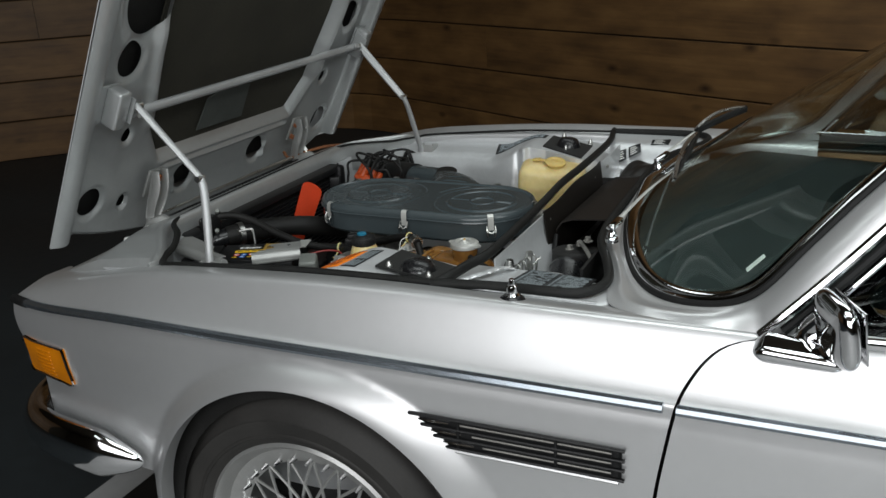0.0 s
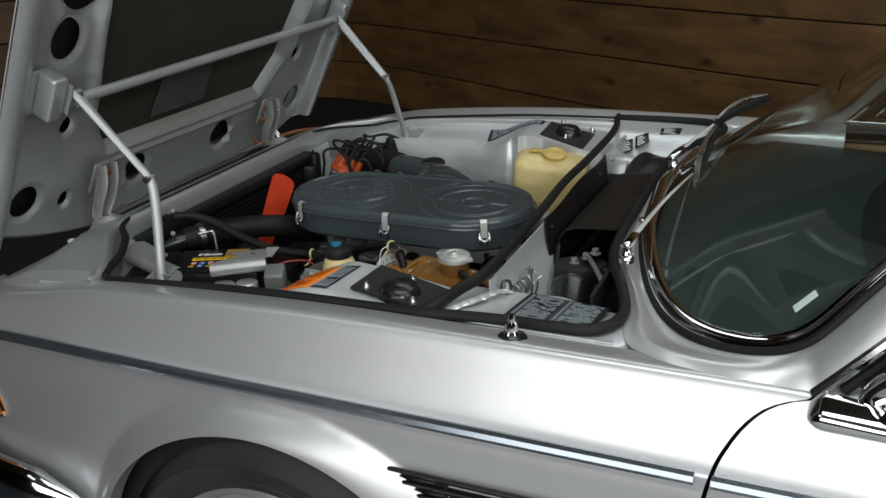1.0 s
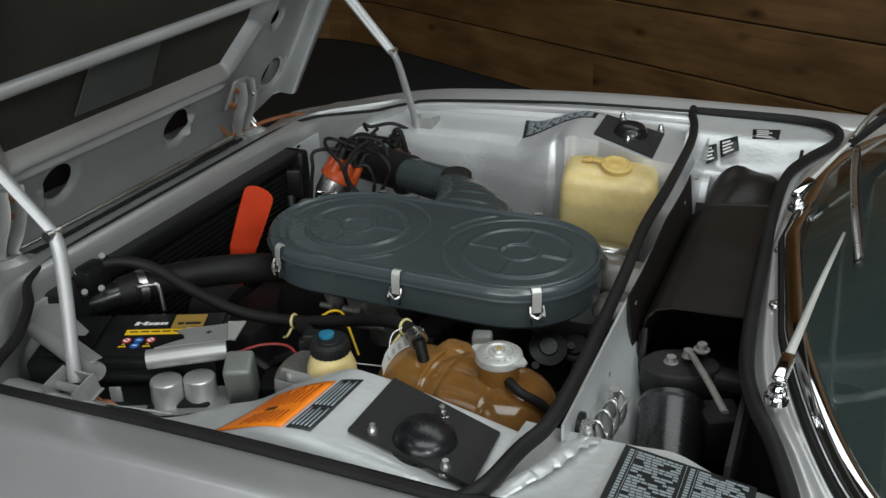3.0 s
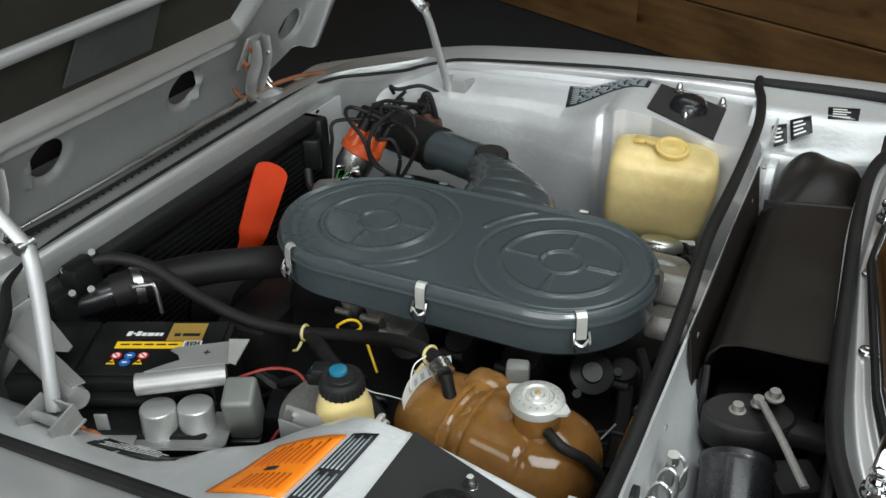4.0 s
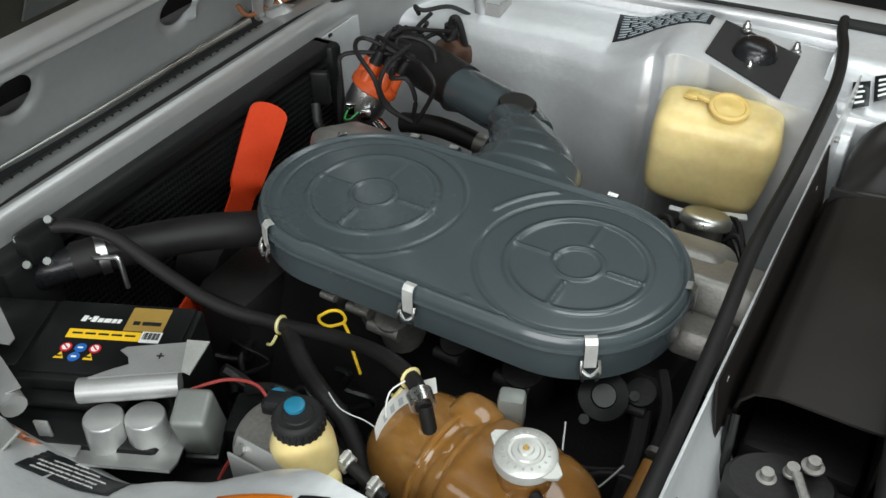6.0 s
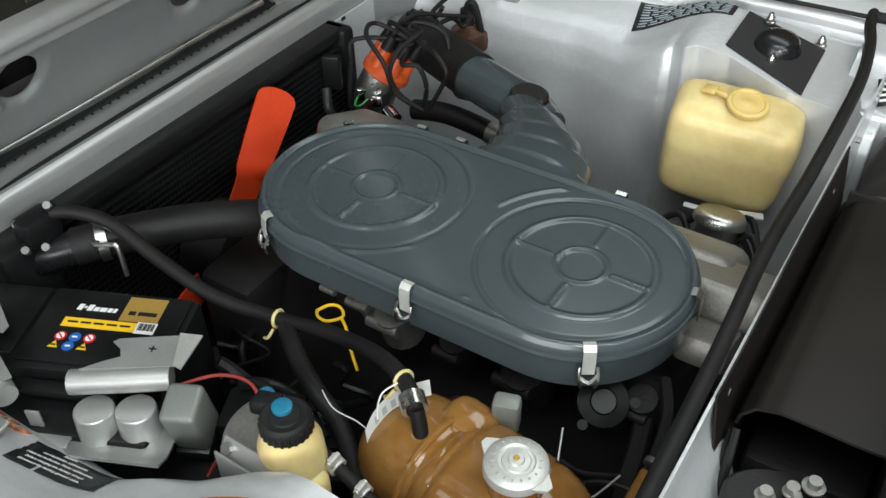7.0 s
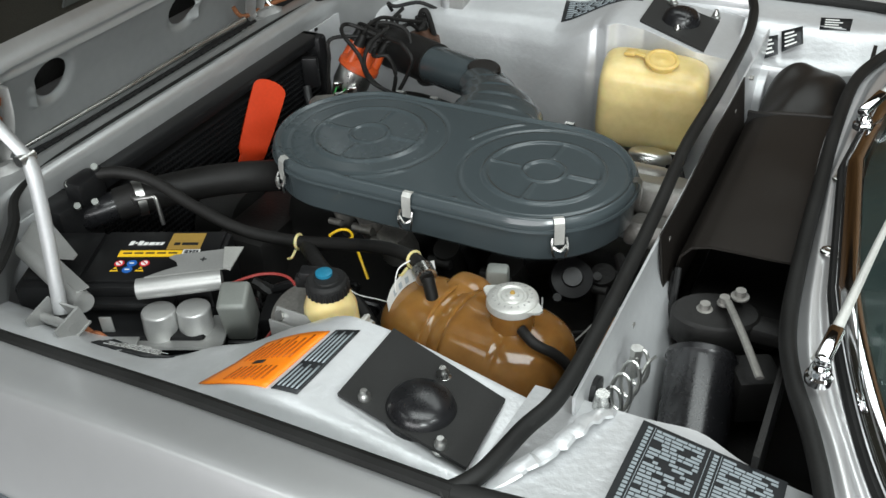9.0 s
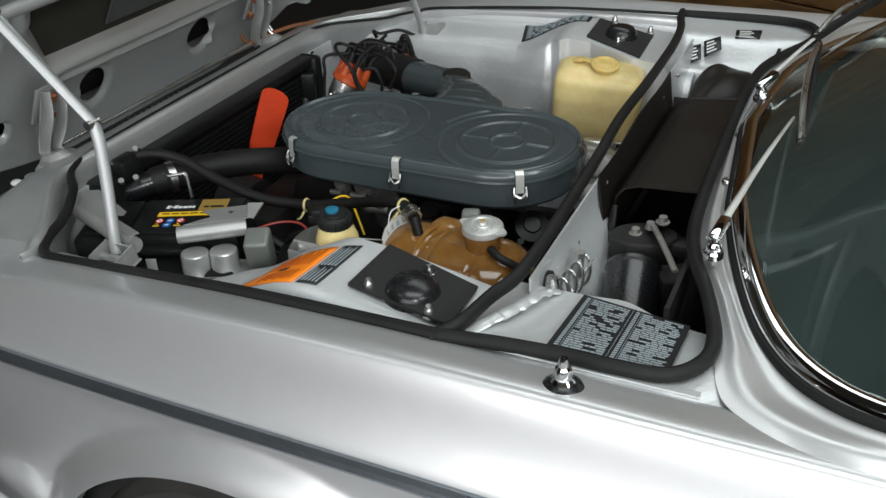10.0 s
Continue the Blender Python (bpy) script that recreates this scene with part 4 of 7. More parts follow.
# rolled edge flange
for pts in ([(-0.612, 0.0), (-0.615, 0.25), (-0.62, 0.5), (-0.625, 0.8), (-0.63, 1.07)], [(0.612, 0.0), (0.615, 0.25), (0.62, 0.5), (0.625, 0.8), (0.63, 1.07)]):
    b = bmesh.new()
    s = 1 if pts[0][0] > 0 else -1
    sheet(b, lambda u, v: hood_pt(s * (0.618 - 0.082 * v + 0.012 * u), u * LEN, -0.002 + 0.010 * math.sin(math.pi * min(1.0, v * 1.3)) - 0.020 * ss(0.5, 1.0, v)), 16, 10, -0.002)
    part("side_flange", b, SHADED_SILVER, hood, "rolled silver side flange")


HOLES = [(0.496, 0.068, 0.034, 0.036), (0.162, 0.042, 0.034, 0.036), (0.385, 0.036, 0.013, 0.018), (0.424, 0.230, 0.014, 0.018), (0.470, 0.430, 0.034, 0.042), (0.452, 0.572, 0.062, 0.085), (0.44, 0.80, 0.05, 0.06)]
FELTB = dict(v0=0.135, hw=0.345)


def inner_panel():
    """Pressed frame with lightening holes round a sunk middle, as one grid with its holes cut out."""
    bm = bmesh.new()
    ny, nv = 190, 220
    y0, y1, v0, v1 = -0.545, 0.545, -0.005, LEN - 0.03

    def height(y, v):
        a = abs(y)
        inner = max(FELTB["v0"] - v, a - FELTB["hw"] - 0.03 * ss(0.2, 0.5, v) + max(0, 0.10 - (v - 0.135)) * 0.6, v - 0.98)
        bottom = ss(0.31, 0.25, a) * ss(0.22, 0.16, v)
        rim = bottom * (0.010 * math.exp(-((inner - 0.010) / 0.008) ** 2) + 0.009 * math.exp(-((inner - 0.034) / 0.007) ** 2)) + (1 - bottom) * 0.016 * math.exp(-((inner - 0.02) / 0.016) ** 2) * (1 - 0.75 * ss(0.26, 0.30, a) * ss(0.27, 0.22, v))
        sunk = -0.032 * ss(0.018, -0.030, inner)
        lips = 0.0
        for hy, hv, ry, rv in HOLES:
            d = math.hypot((a - hy) / ry, (v - hv) / rv)
            lips -= 0.008 * math.exp(-((d - 1.05) / 0.22) ** 2)
        rib = 0.010 * math.exp(-((a - 0.20 - 0.12 * (v - 0.03)) / 0.007) ** 2) * ss(0.0, 0.012, v) * ss(0.055, 0.04, v)
        low_ = -0.006 - 0.082 * (1 - min(1.0, a / 0.54) ** 2.4)
        return -0.020 + rim + sunk + lips + rib + 0.022 * ss(0.03, -0.09, v) - 0.012 * ss(low_ + 0.012, low_, v)
    grid = {}
    for i in range(ny + 1):
        for j in range(nv + 1):
            y = y0 + (y1 - y0) * i / ny
            low_ = -0.006 - 0.082 * (1 - min(1.0, abs(y) / 0.54) ** 2.4)
            k_ = j / nv
            v = low_ + (0.16 - low_) * k_ / 0.4 if k_ < 0.4 else 0.16 + (v1 - 0.16) * (k_ - 0.4) / 0.6
            for hy, hv, ry, rv in HOLES:
                dy, dv = (abs(y) - hy) / ry, (v - hv) / rv
                d = math.hypot(dy, dv)
                if d < 1.0:
                    if d > 0.72 and d > 1e-6:
                        y, v = math.copysign(hy + dy / d * ry, y), hv + dv / d * rv
                    else:
                        y = None
                    break
            if y is not None:
                grid[i, j] = bm.verts.new(hood_pt(y, v, height(y, v)))
    for i in range(ny):
        for j in range(nv):
            k = [(i, j), (i + 1, j), (i + 1, j + 1), (i, j + 1)]
            vs = [grid[q] for q in k if q in grid]
            if len(vs) == 4:
                bm.faces.new(vs)
            elif len(vs) == 3:
                bm.faces.new(vs)
    bmesh.ops.remove_doubles(bm, verts=bm.verts, dist=0.0003)
    return bm


def felt_half(v):
    return FELTB["hw"] + 0.03 * ss(0.2, 0.5, v) - max(0, 0.10 - (v - 0.135)) * 0.6 + 0.003


part("inner_frame", inner_panel(), SHADED_SILVER, hood, "pressed silver frame with lightening holes", angle=50)
b = bmesh.new()
sheet(b, lambda u, v: hood_pt((2 * u - 1) * felt_half(0.139 + 0.835 * v), 0.139 + 0.835 * v, -0.040 + 0.003 * math.sin(2.0 * math.pi * u) * math.sin(math.pi * v) ** 2), 30, 24, -0.004)
part("insulation_mat", b, FELT, hood, "dark felt insulation mat")
# black sheet added behind the frame so its holes look shaded
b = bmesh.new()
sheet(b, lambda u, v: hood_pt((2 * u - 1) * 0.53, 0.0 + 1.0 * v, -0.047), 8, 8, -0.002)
part("cavity_shade", b, GRIME_SHADE, hood, "black sheet standing for the shade inside the hollow bonnet")
b = bmesh.new()
plate(b, [(-0.10, 0), (0.09, 0), (0.085, 0.10), (-0.02, 0.115), (-0.09, 0.09)], 0.003, Matrix.Translation(hood_pt(-0.05, 0.175, -0.029)) @ Matrix(((0, 0.461, 0.887, 0), (1, 0, 0, 0), (0, 0.887, -0.461, 0), (0, 0, 0, 1))))
part("bare_patch", b, DULLGREY, hood, "dull grey patch where the felt is gone")
# cross tube with its end brackets, stays
b = bmesh.new()
tube(b, [(-0.642, -0.485, 1.160), (-0.643, 0.0, 1.166), (-0.644, 0.51, 1.172)], 0.0105, 14, 4)
part("cross_tube", b, STAY, hood, "silver cross tube")
for sgn in (-1, 1):
    b = bmesh.new()
    m = Matrix.Translation(hood_pt(sgn * 0.527, 0.345, 0.012)) @ Matrix(((0, 0.461, 0.887, 0), (1, 0, 0, 0), (0, 0.887, -0.461, 0), (0, 0, 0, 1)))
    box(b, (0.036, 0.088, 0.040), m, 0.006, 3)
    box(b, (0.062, 0.092, 0.003), m @ Matrix.Translation((sgn * 0.008, 0, -0.02)))
    box(b, (0.003, 0.06, 0.035), m @ Matrix.Translation((-sgn * 0.022, 0.0, 0.01)))
    part("stay_bracket", b, SHADED_SILVER, hood, "folded silver stay bracket")
    b = bmesh.new()
    tube(b, [(-0.622, sgn * 0.492, 1.180), (-0.555, sgn * 0.488, 1.106), (-0.490, sgn * 0.484, 1.034), (-0.478, sgn * 0.483, 1.018)], 0.0085, 10, 3, squash=0.8)
    tube(b, [(-0.615, sgn * 0.480, 1.165), (-0.545, sgn * 0.479, 1.087), (-0.486, sgn * 0.480, 1.022)], 0.006, 8, 3)
    part("upper_stay", b, STAY, hood, "zinc plated folding stay")
    b = bmesh.new()
    tube(b, [(-0.486, sgn * 0.482, 1.028), (-0.474, sgn * 0.488, 1.0), (-0.462, sgn * 0.508, 0.92), (-0.452, sgn * 0.530, 0.838)], 0.0092, 12, 4, squash=0.8)
    part("lower_stay", b, STAY, hood, "zinc plated folding stay")
    for px, pz, pr in ((-0.482, 1.024, 0.007), (-0.622, 1.176, 0.008), (-0.612, 1.158, 0.006)):
        b = bmesh.new()
        cyl(b, (px, sgn * 0.474, pz), (px, sgn * 0.496, pz), pr, seg=14)
        part("stay_pivot", b, STEEL, hood)
    # hinge at the front
    b = bmesh.new()
    for off in (-0.016, 0.016):
        tube(b, [hood_pt(sgn * 0.315 + off, 0.125, 0.010), hood_pt(sgn * 0.318 + off, 0.09, 0.026), hood_pt(sgn * 0.32 + off * 1.1, 0.045, 0.030), hood_pt(sgn * 0.325 + off * 0.8, 0.005, 0.034), (-0.768, sgn * 0.33 + off * 1.3, 0.856)], 0.012, 8, 6, squash=0.28, up=(0, 1, 0))
    tube(b, [hood_pt(sgn * 0.315, 0.118, 0.002), hood_pt(sgn * 0.32, 0.06, 0.012), hood_pt(sgn * 0.325, 0.0, 0.024), (-0.775, sgn * 0.33, 0.850)], 0.016, 10, 6, squash=0.25, up=(0.887, 0, -0.461))
    box(b, (0.05, 0.075, 0.006), Matrix.Translation(hood_pt(sgn * 0.315, 0.085, 0.000)) @ Matrix(((0, 0.461, 0.887, 0), (1, 0, 0, 0), (0, 0.887, -0.461, 0), (0, 0, 0, 1))), 0.002)
    part("hinge_arm", b, GALV, hood, "cranked bonnet hinge arm")
    for q in (0.06, 0.10):
        b = bmesh.new()
        cyl(b, hood_pt(sgn * 0.305, q, 0.0), hood_pt(sgn * 0.305, q, 0.014), 0.008, seg=6)
        part("hinge_bolt", b, COPPER, hood, "yellow passivated bolt")
    b = bmesh.new()
    lathe(b, [(0, 0.030), (0.022, 0.028), (0.032, 0.016), (0.036, 0.0), (0, 0.0)], Matrix.Translation((-0.755, sgn * 0.335, 0.842)) @ Matrix.Rotation(radians(-20), 4, "Y") @ Matrix.Diagonal((1.2, 0.8, 1, 1)), 20)
    for off in (-0.034, 0.030):
        lathe(b, [(0, 0.020), (0.012, 0.017), (0.018, 0.008), (0.020, 0.0), (0, 0.0)], Matrix.Translation((-0.748, sgn * 0.335 + off, 0.845)) @ Matrix.Diagonal((1.4, 0.7, 1, 1)), 16)
    tube(b, [(-0.79, sgn * 0.335 - 0.04, 0.838), (-0.74, sgn * 0.335 - 0.045, 0.852), (-0.715, sgn * 0.335 - 0.03, 0.862)], 0.010, 8, 4, squash=0.4)
    part("hinge_base", b, GALV, hood, "rounded silver hinge base")
    for dx, dy in ((-0.03, -0.055), (0.0, 0.0)):
        b = bmesh.new()
        lathe(b, [(0, 0.006), (0.006, 0.006), (0.010, 0.003), (0.010, 0), (0, 0)], Matrix.Translation((-0.785 + dx, sgn * (0.33 - dy), 0.829 + dx * 0.2)), 12)
        part("base_bolt", b, WHITE, hood, "pale bolt head")
b = bmesh.new()
tube(b, [hood_pt(0.33, 0.10, 0.03), (-0.78, 0.352, 0.90), (-0.762, 0.36, 0.862)], 0.003, 6, 4)
tube(b, [hood_pt(0.365, 0.09, 0.02), (-0.80, 0.37, 0.92), (-0.775, 0.375, 0.87)], 0.0025, 6, 4)
part("hinge_link", b, STEEL, hood)
b = bmesh.new()
tube(b, [(-0.80, 0.285, 0.885), (-0.79, 0.30, 0.862), (-0.77, 0.36, 0.868), (-0.74, 0.42, 0.872), (-0.71, 0.47, 0.868)], 0.0045, 8, 5)
part("earth_strap", b, BROWNWIRE, hood, "brown braided earth strap")
b = bmesh.new()
tube(b, [(-0.775, -0.30, 0.868), (-0.765, -0.1, 0.872), (-0.765, 0.1, 0.872), (-0.765, 0.27, 0.87)], 0.0062, 12, 4, radius=lambda s: 0.5 + 0.5 * s)
part("torsion_bar", b, STEEL, hood, "silver torsion bar along the hinge line")
b = bmesh.new()
tube(b, [(-0.758, -0.30, 0.860), (-0.757, 0.0, 0.862), (-0.758, 0.30, 0.860)], 0.0045, 8, 5, squash=0.5)
part("rubber_strip", b, RUBBER, hood, "black rubber strip along the hinge line")
for k in range(34):
    b = bmesh.new()
    box(b, (0.006, 0.0025, 0.003), Matrix.Translation((-0.7525, -0.275 + 0.0165 * k, 0.8615)))
    part("rubber_rib", b, RUBBER, hood)

# stay feet
for sgn in (-1, 1):
    b = bmesh.new()
    m = Matrix.Translation((-0.440, sgn * 0.544, 0.838 if sgn > 0 else 0.827)) @ Matrix.Rotation(radians(-sgn * 12), 4, "X")
    box(b, (0.056, 0.046, 0.003), m, 0.001)
    box(b, (0.003, 0.040, 0.032), m @ Matrix.Translation((-0.024, 0, 0.014)))
    box(b, (0.003, 0.040, 0.032), m @ Matrix.Translation((0.024, 0, 0.014)))
    box(b, (0.048, 0.003, 0.026), m @ Matrix.Translation((0.0, -sgn * 0.020, 0.012)))
    cyl(b, m @ Vector((-0.026, 0, 0.014)), m @ Vector((0.026, 0, 0.014)), 0.006, seg=12)
    part("stay_foot", b, GALV, car, "silver stay mounting bracket")

# ---------------- rubber seals ----------------
GUT = [(0.13, 0.629, 0.911), (-0.05, 0.628, 0.907), (-0.2, 0.626, 0.900), (-0.45, 0.622, 0.880), (-0.505, 0.608, 0.872), (-0.535, 0.57, 0.872), (-0.552, 0.52, 0.876), (-0.59, 0.46, 0.884), (-0.648, 0.40, 0.886), (-0.676, 0.30, 0.884), (-0.680, 0.1, 0.884), (-0.680, 0, 0.884)]
path = GUT + [(x, -y, z) for x, y, z in GUT[-2::-1]]
b = bmesh.new()
tube(b, path, 0.0078, 8, 5, squash=0.9, radius=lambda s: 0.50 + 0.50 * ss(0.60, 0.68, s))
part("bay_seal", b, SEAL, car, "black rubber bonnet seal round the engine bay")
b = bmesh.new()
tube(b, [(0.120, -0.632, 0.905), (0.145, -0.604, 0.914), (0.160, -0.545, 0.918), (0.174, -0.50, 0.920), (0.178, -0.43, 0.922), (0.177, -0.33, 0.923), (0.171, -0.15, 0.923), (0.163, 0.01, 0.923), (0.165, 0.18, 0.922), (0.162, 0.40, 0.920), (0.148, 0.53, 0.914), (0.133, 0.60, 0.910), (0.128, 0.640, 0.912)], 0.0082, 12, 6, squash=1.2)
part("bulkhead_seal", b, SEAL, car, "thick black rubber bulkhead seal")
for pts in ([(0.125, -0.628, 0.909), (0.20, -0.620, 0.911), (0.274, -0.617, 0.913), (0.336, -0.617, 0.914), (0.385, -0.610, 0.914), (0.413, -0.578, 0.915), (0.416, -0.53, 0.916), (0.392, -0.45, 0.918), (0.366, -0.385, 0.919), (0.349, -0.315, 0.920), (0.341, -0.2, 0.920), (0.336, 0.0, 0.920), (0.334, 0.143, 0.920), (0.340, 0.30, 0.919), (0.366, 0.40, 0.918), (0.405, 0.50, 0.916), (0.410, 0.57, 0.916), (0.38, 0.612, 0.916), (0.30, 0.628, 0.915), (0.125, 0.632, 0.911)],):
    b = bmesh.new()
    tube(b, pts, 0.0088, 10, 5, squash=1.0)
    part("scuttle_seal", b, SEAL, car, "black rubber seal round the scuttle well")
# painted gutter under the scuttle seal
b = bmesh.new()
tube(b, [(x + 0.020 * ss(0.30, 0.36, x) * ss(0.66, 0.55, abs(y)), y + math.copysign(0.016, y) * ss(0.50, 0.60, abs(y)), z - 0.0125) for x, y, z in pts], 0.022, 12, 5, squash=0.14)
part("seal_gutter", b, BAY, car, "silver gutter under the seal", angle=60)
for sgn in (-1, 1):
    b = bmesh.new()
    sheet(b, lambda u, v: (0.385 + 0.085 * u, sgn * (0.585 + 0.060 * v), 0.9010 - 0.003 * u * v), 6, 6, 0.003 * sgn)
    part("gutter_corner", b, PAINT, car)
for sgn in (-1, 1):
    # scuttle trays
    def tray(u, v):
        x = 0.135 + 0.285 * u
        edge = 0.452 + 0.030 * ss(0.25, 0.42, x) - 0.010 * math.exp(-((x - 0.30) / 0.03) ** 2)
        if v < 0.7:
            k = v / 0.7
            y = 0.626 + (edge - 0.626) * k
            z = 0.907 - 0.026 * k if sgn < 0 else 0.907 - 0.012 * k - 0.040 * ss(0.45, 1.0, k)
        else:
            k = (v - 0.7) / 0.3
            y = edge - 0.012 * math.sin(k * math.pi / 2)
            z = (0.881 if sgn < 0 else 0.855) - 0.14 * k ** 1.6
        return (x, sgn * y, z)
    b = bmesh.new()
    sheet(b, tray, 30, 30, 0.002 * sgn)
    part("scuttle_tray", b, BAY, car, "silver tray beside the heater well")
b = bmesh.new()
box(b, (0.17, 0.96, 0.01), Matrix.Translation((0.27, 0, 0.715)))
box(b, (0.006, 0.96, 0.19), Matrix.Translation((0.353, 0, 0.81)))
part("heater_well", b, GRIME_SHADE, car, "black heater well")
b = bmesh.new()
r4 = random.Random(21)
bead = smooth_path([(0.152, -0.606, 0.902), (0.172, -0.572, 0.905), (0.189, -0.540, 0.903), (0.199, -0.505, 0.899), (0.210, -0.472, 0.890), (0.214, -0.450, 0.876)], 5)
bead = [p + Vector((r4.uniform(-0.002, 0.002), r4.uniform(-0.002, 0.002), r4.uniform(-0.001, 0.001))) for p in bead]
sizes = [r4.uniform(0.85, 1.1) for _ in bead]
tube(b, bead, 0.0085, 9, 1, squash=0.35, radius=lambda s: sizes[round(s * (len(sizes) - 1))])
part("sealer_bead", b, BAY, car, "crumpled silver seam sealer", angle=20)
for y, z in ((-0.163, 0.889), (-0.16, 0.839), (-0.206, 0.830), (0.02, 0.887), (0.20, 0.887), (0.33, 0.885), (-0.25, 0.80), (-0.30, 0.86)):
    b = bmesh.new()
    cyl(b, (0.186, y, z), (0.192, y, z), 0.0042, seg=8)
    part("bulkhead_bolt", b, DULLSTEEL, car)

# ---------------- strut mounts ----------------
PLATE = [(-0.036, 0.469, 0.8945), (0.095, 0.406, 0.8825), (0.090, 0.542, 0.8835), (-0.037, 0.573, 0.9015)]
PLATE_NEAR = [(-0.029, 0.448, 0.8925), (0.117, 0.486, 0.8815), (0.124, 0.590, 0.8935), (-0.028, 0.562, 0.8990)]
for sgn, corners, dome, studs in ((1, PLATE, (0.030, 0.502, 0.893), ((0.0, 0.558, 0.90), (0.080, 0.553, 0.885), (0.034, 0.462, 0.886))),
                                  (-1, PLATE_NEAR, (0.052, 0.541, 0.889), ((0.050, 0.489, 0.887), (-0.001, 0.556, 0.895), (0.092, 0.577, 0.891)))):
    mount = thing("strut_mount", "black rubber strut top plate with three plated studs", "strut mount", "strut mounts")
    c = [Vector((x, sgn * y, z)) for x, y, z in corners]
    b = bmesh.new()
    sheet(b, lambda u, v: (c[0] * (1 - u) + c[1] * u) * (1 - v) + (c[3] * (1 - u) + c[2] * u) * v + Vector((0, 0, 0.0035)), 6, 6, 0.004 * (-1 if sgn > 0 else 1))
    part("plate", b, MASTIC, mount, "black rubber plate")
    mm = Matrix.Translation((dome[0], sgn * dome[1], dome[2])) @ Matrix.Rotation(radians(5), 4, "Y")
    b = bmesh.new()
    k = 1.0 if sgn > 0 else 1.08
    lathe(b, [(r * k, h * k) for r, h in ((0, 0.024), (0.012, 0.0235), (0.024, 0.020), (0.030, 0.013), (0.033, 0.004), (0.035, -0.003), (0, -0.003))], mm, 32)
    part("dome", b, BLACKGLOSS, mount, "glossy black dome cap")
    for x, y, z in studs:
        b = bmesh.new()
        lathe(b, [(0, 0.022), (0.004, 0.022), (0.005, 0.018), (0.0055, 0.016), (0.0075, 0.013), (0.0075, 0.006), (0.010, 0.004), (0.010, 0.0), (0, 0.0)], Matrix.Translation((x, sgn * y, z + 0.001)) @ Matrix.Diagonal((0.85, 0.85, 0.72, 1)), 14)
        part("stud", b, STEEL, mount, "zinc plated stud and nut")

# ---------------- air filter housing ----------------
air = thing("air_filter_housing", "long blue-grey enamelled twin-lobed air filter housing", "air filter")
CA, CB, CY, RR = -0.293, -0.012, -0.070, 0.132
ZT = 0.891


def stadium(d, w):
    """Point of the outline shrunk to radius d, at turn w (0..1)."""
    L = CB - CA
    per = 2 * L + 2 * math.pi * d
    s = w * per
    if s < L:
        return CA + s, CY - d
    s -= L
    if s < math.pi * d:
        a = -math.pi / 2 + s / d
        return CB + d * math.cos(a), CY + d * math.sin(a)
    s -= math.pi * d
    if s < L:
        return CB - s, CY + d
    s -= L
    a = math.pi / 2 + s / d
    return CA + d * math.cos(a), CY + d * math.sin(a)


LOBES = ((-0.279, -0.073), (-0.004, -0.076))


def lid_height(x, y):
    """Pressed relief of the lid: edge bead, rings, hub and four cross ribs in each lobe."""
    d = min(math.hypot(x - max(CA, min(CB, x)), y - CY), 1)
    z = 0.0026 * math.exp(-((d - 0.1255) / 0.0030) ** 2) - 0.0015 * math.exp(-((d - 0.1195) / 0.0025) ** 2) - 0.006 * ss(0.128, 0.132, d)
    for k, (cx, cy) in enumerate(LOBES):
        r = math.hypot(x - cx, y - cy)
        a = math.atan2(y - cy, x - cx)
        z -= 0.0018 * math.exp(-((r - 0.115) / 0.0022) ** 2)
        z += 0.0030 * ss(0.086, 0.082, r) - 0.0022 * ss(0.079, 0.074, r)
        z += 0.0018 * math.exp(-((r - 0.028) / 0.0022) ** 2) - 0.0010 * ss(0.027, 0.023, r)
        for q in range(4):
            da = (a - q * math.pi / 2 + math.pi) % (2 * math.pi) - math.pi
            z += (0.0030 if q in (0, 3) else 0.0016) * math.exp(-((da * r) / 0.0022) ** 2) * ss(0.033, 0.036, r) * ss(0.079, 0.076, r)
        if k == 1:
            z += 0.0024 * math.exp(-((r - 0.137) / 0.0020) ** 2) * ss(2.12, 2.2, a) * ss(2.85, 2.78, a)
        else:
            z += 0.0024 * math.exp(-((r - 0.122) / 0.0022) ** 2) * ss(-1.75, -1.6, a) * ss(-0.55, -0.7, a)
    for px, py in ((-0.087, -0.184), (-0.130, -0.197), (-0.037, -0.193)):
        z += 0.0016 * math.exp(-((x - px) ** 2 + (y - py) ** 2) / 0.0035 ** 2)
    return z


def air_lid():
    bm = bmesh.new()
    rings, nw = 90, 300
    prev = None
    for i in range(rings + 1):
        d = RR * (1 - i / rings) if i < rings else 1e-7
        row = []
        for k in range(nw):
            x, y = stadium(d, k / nw)
            row.append(bm.verts.new((x, y, ZT + lid_height(x, y))))
        if prev:
            for k in range(nw):
                bm.faces.new((prev[k], prev[(k + 1) % nw], row[(k + 1) % nw], row[k]))
        else:
            low = [bm.verts.new((v.co.x, v.co.y, ZT - 0.012)) for v in row]
            for k in range(nw):
                bm.faces.new((low[k], low[(k + 1) % nw], row[(k + 1) % nw], row[k]))
        prev = row
    top = [prev[k] for k in range(nw)]
    bmesh.ops.remove_doubles(bm, verts=bm.verts, dist=0.0002)
    return bm


part("lid", air_lid(), GREY, air, "blue-grey lid pressed with rings and ribs", angle=60)


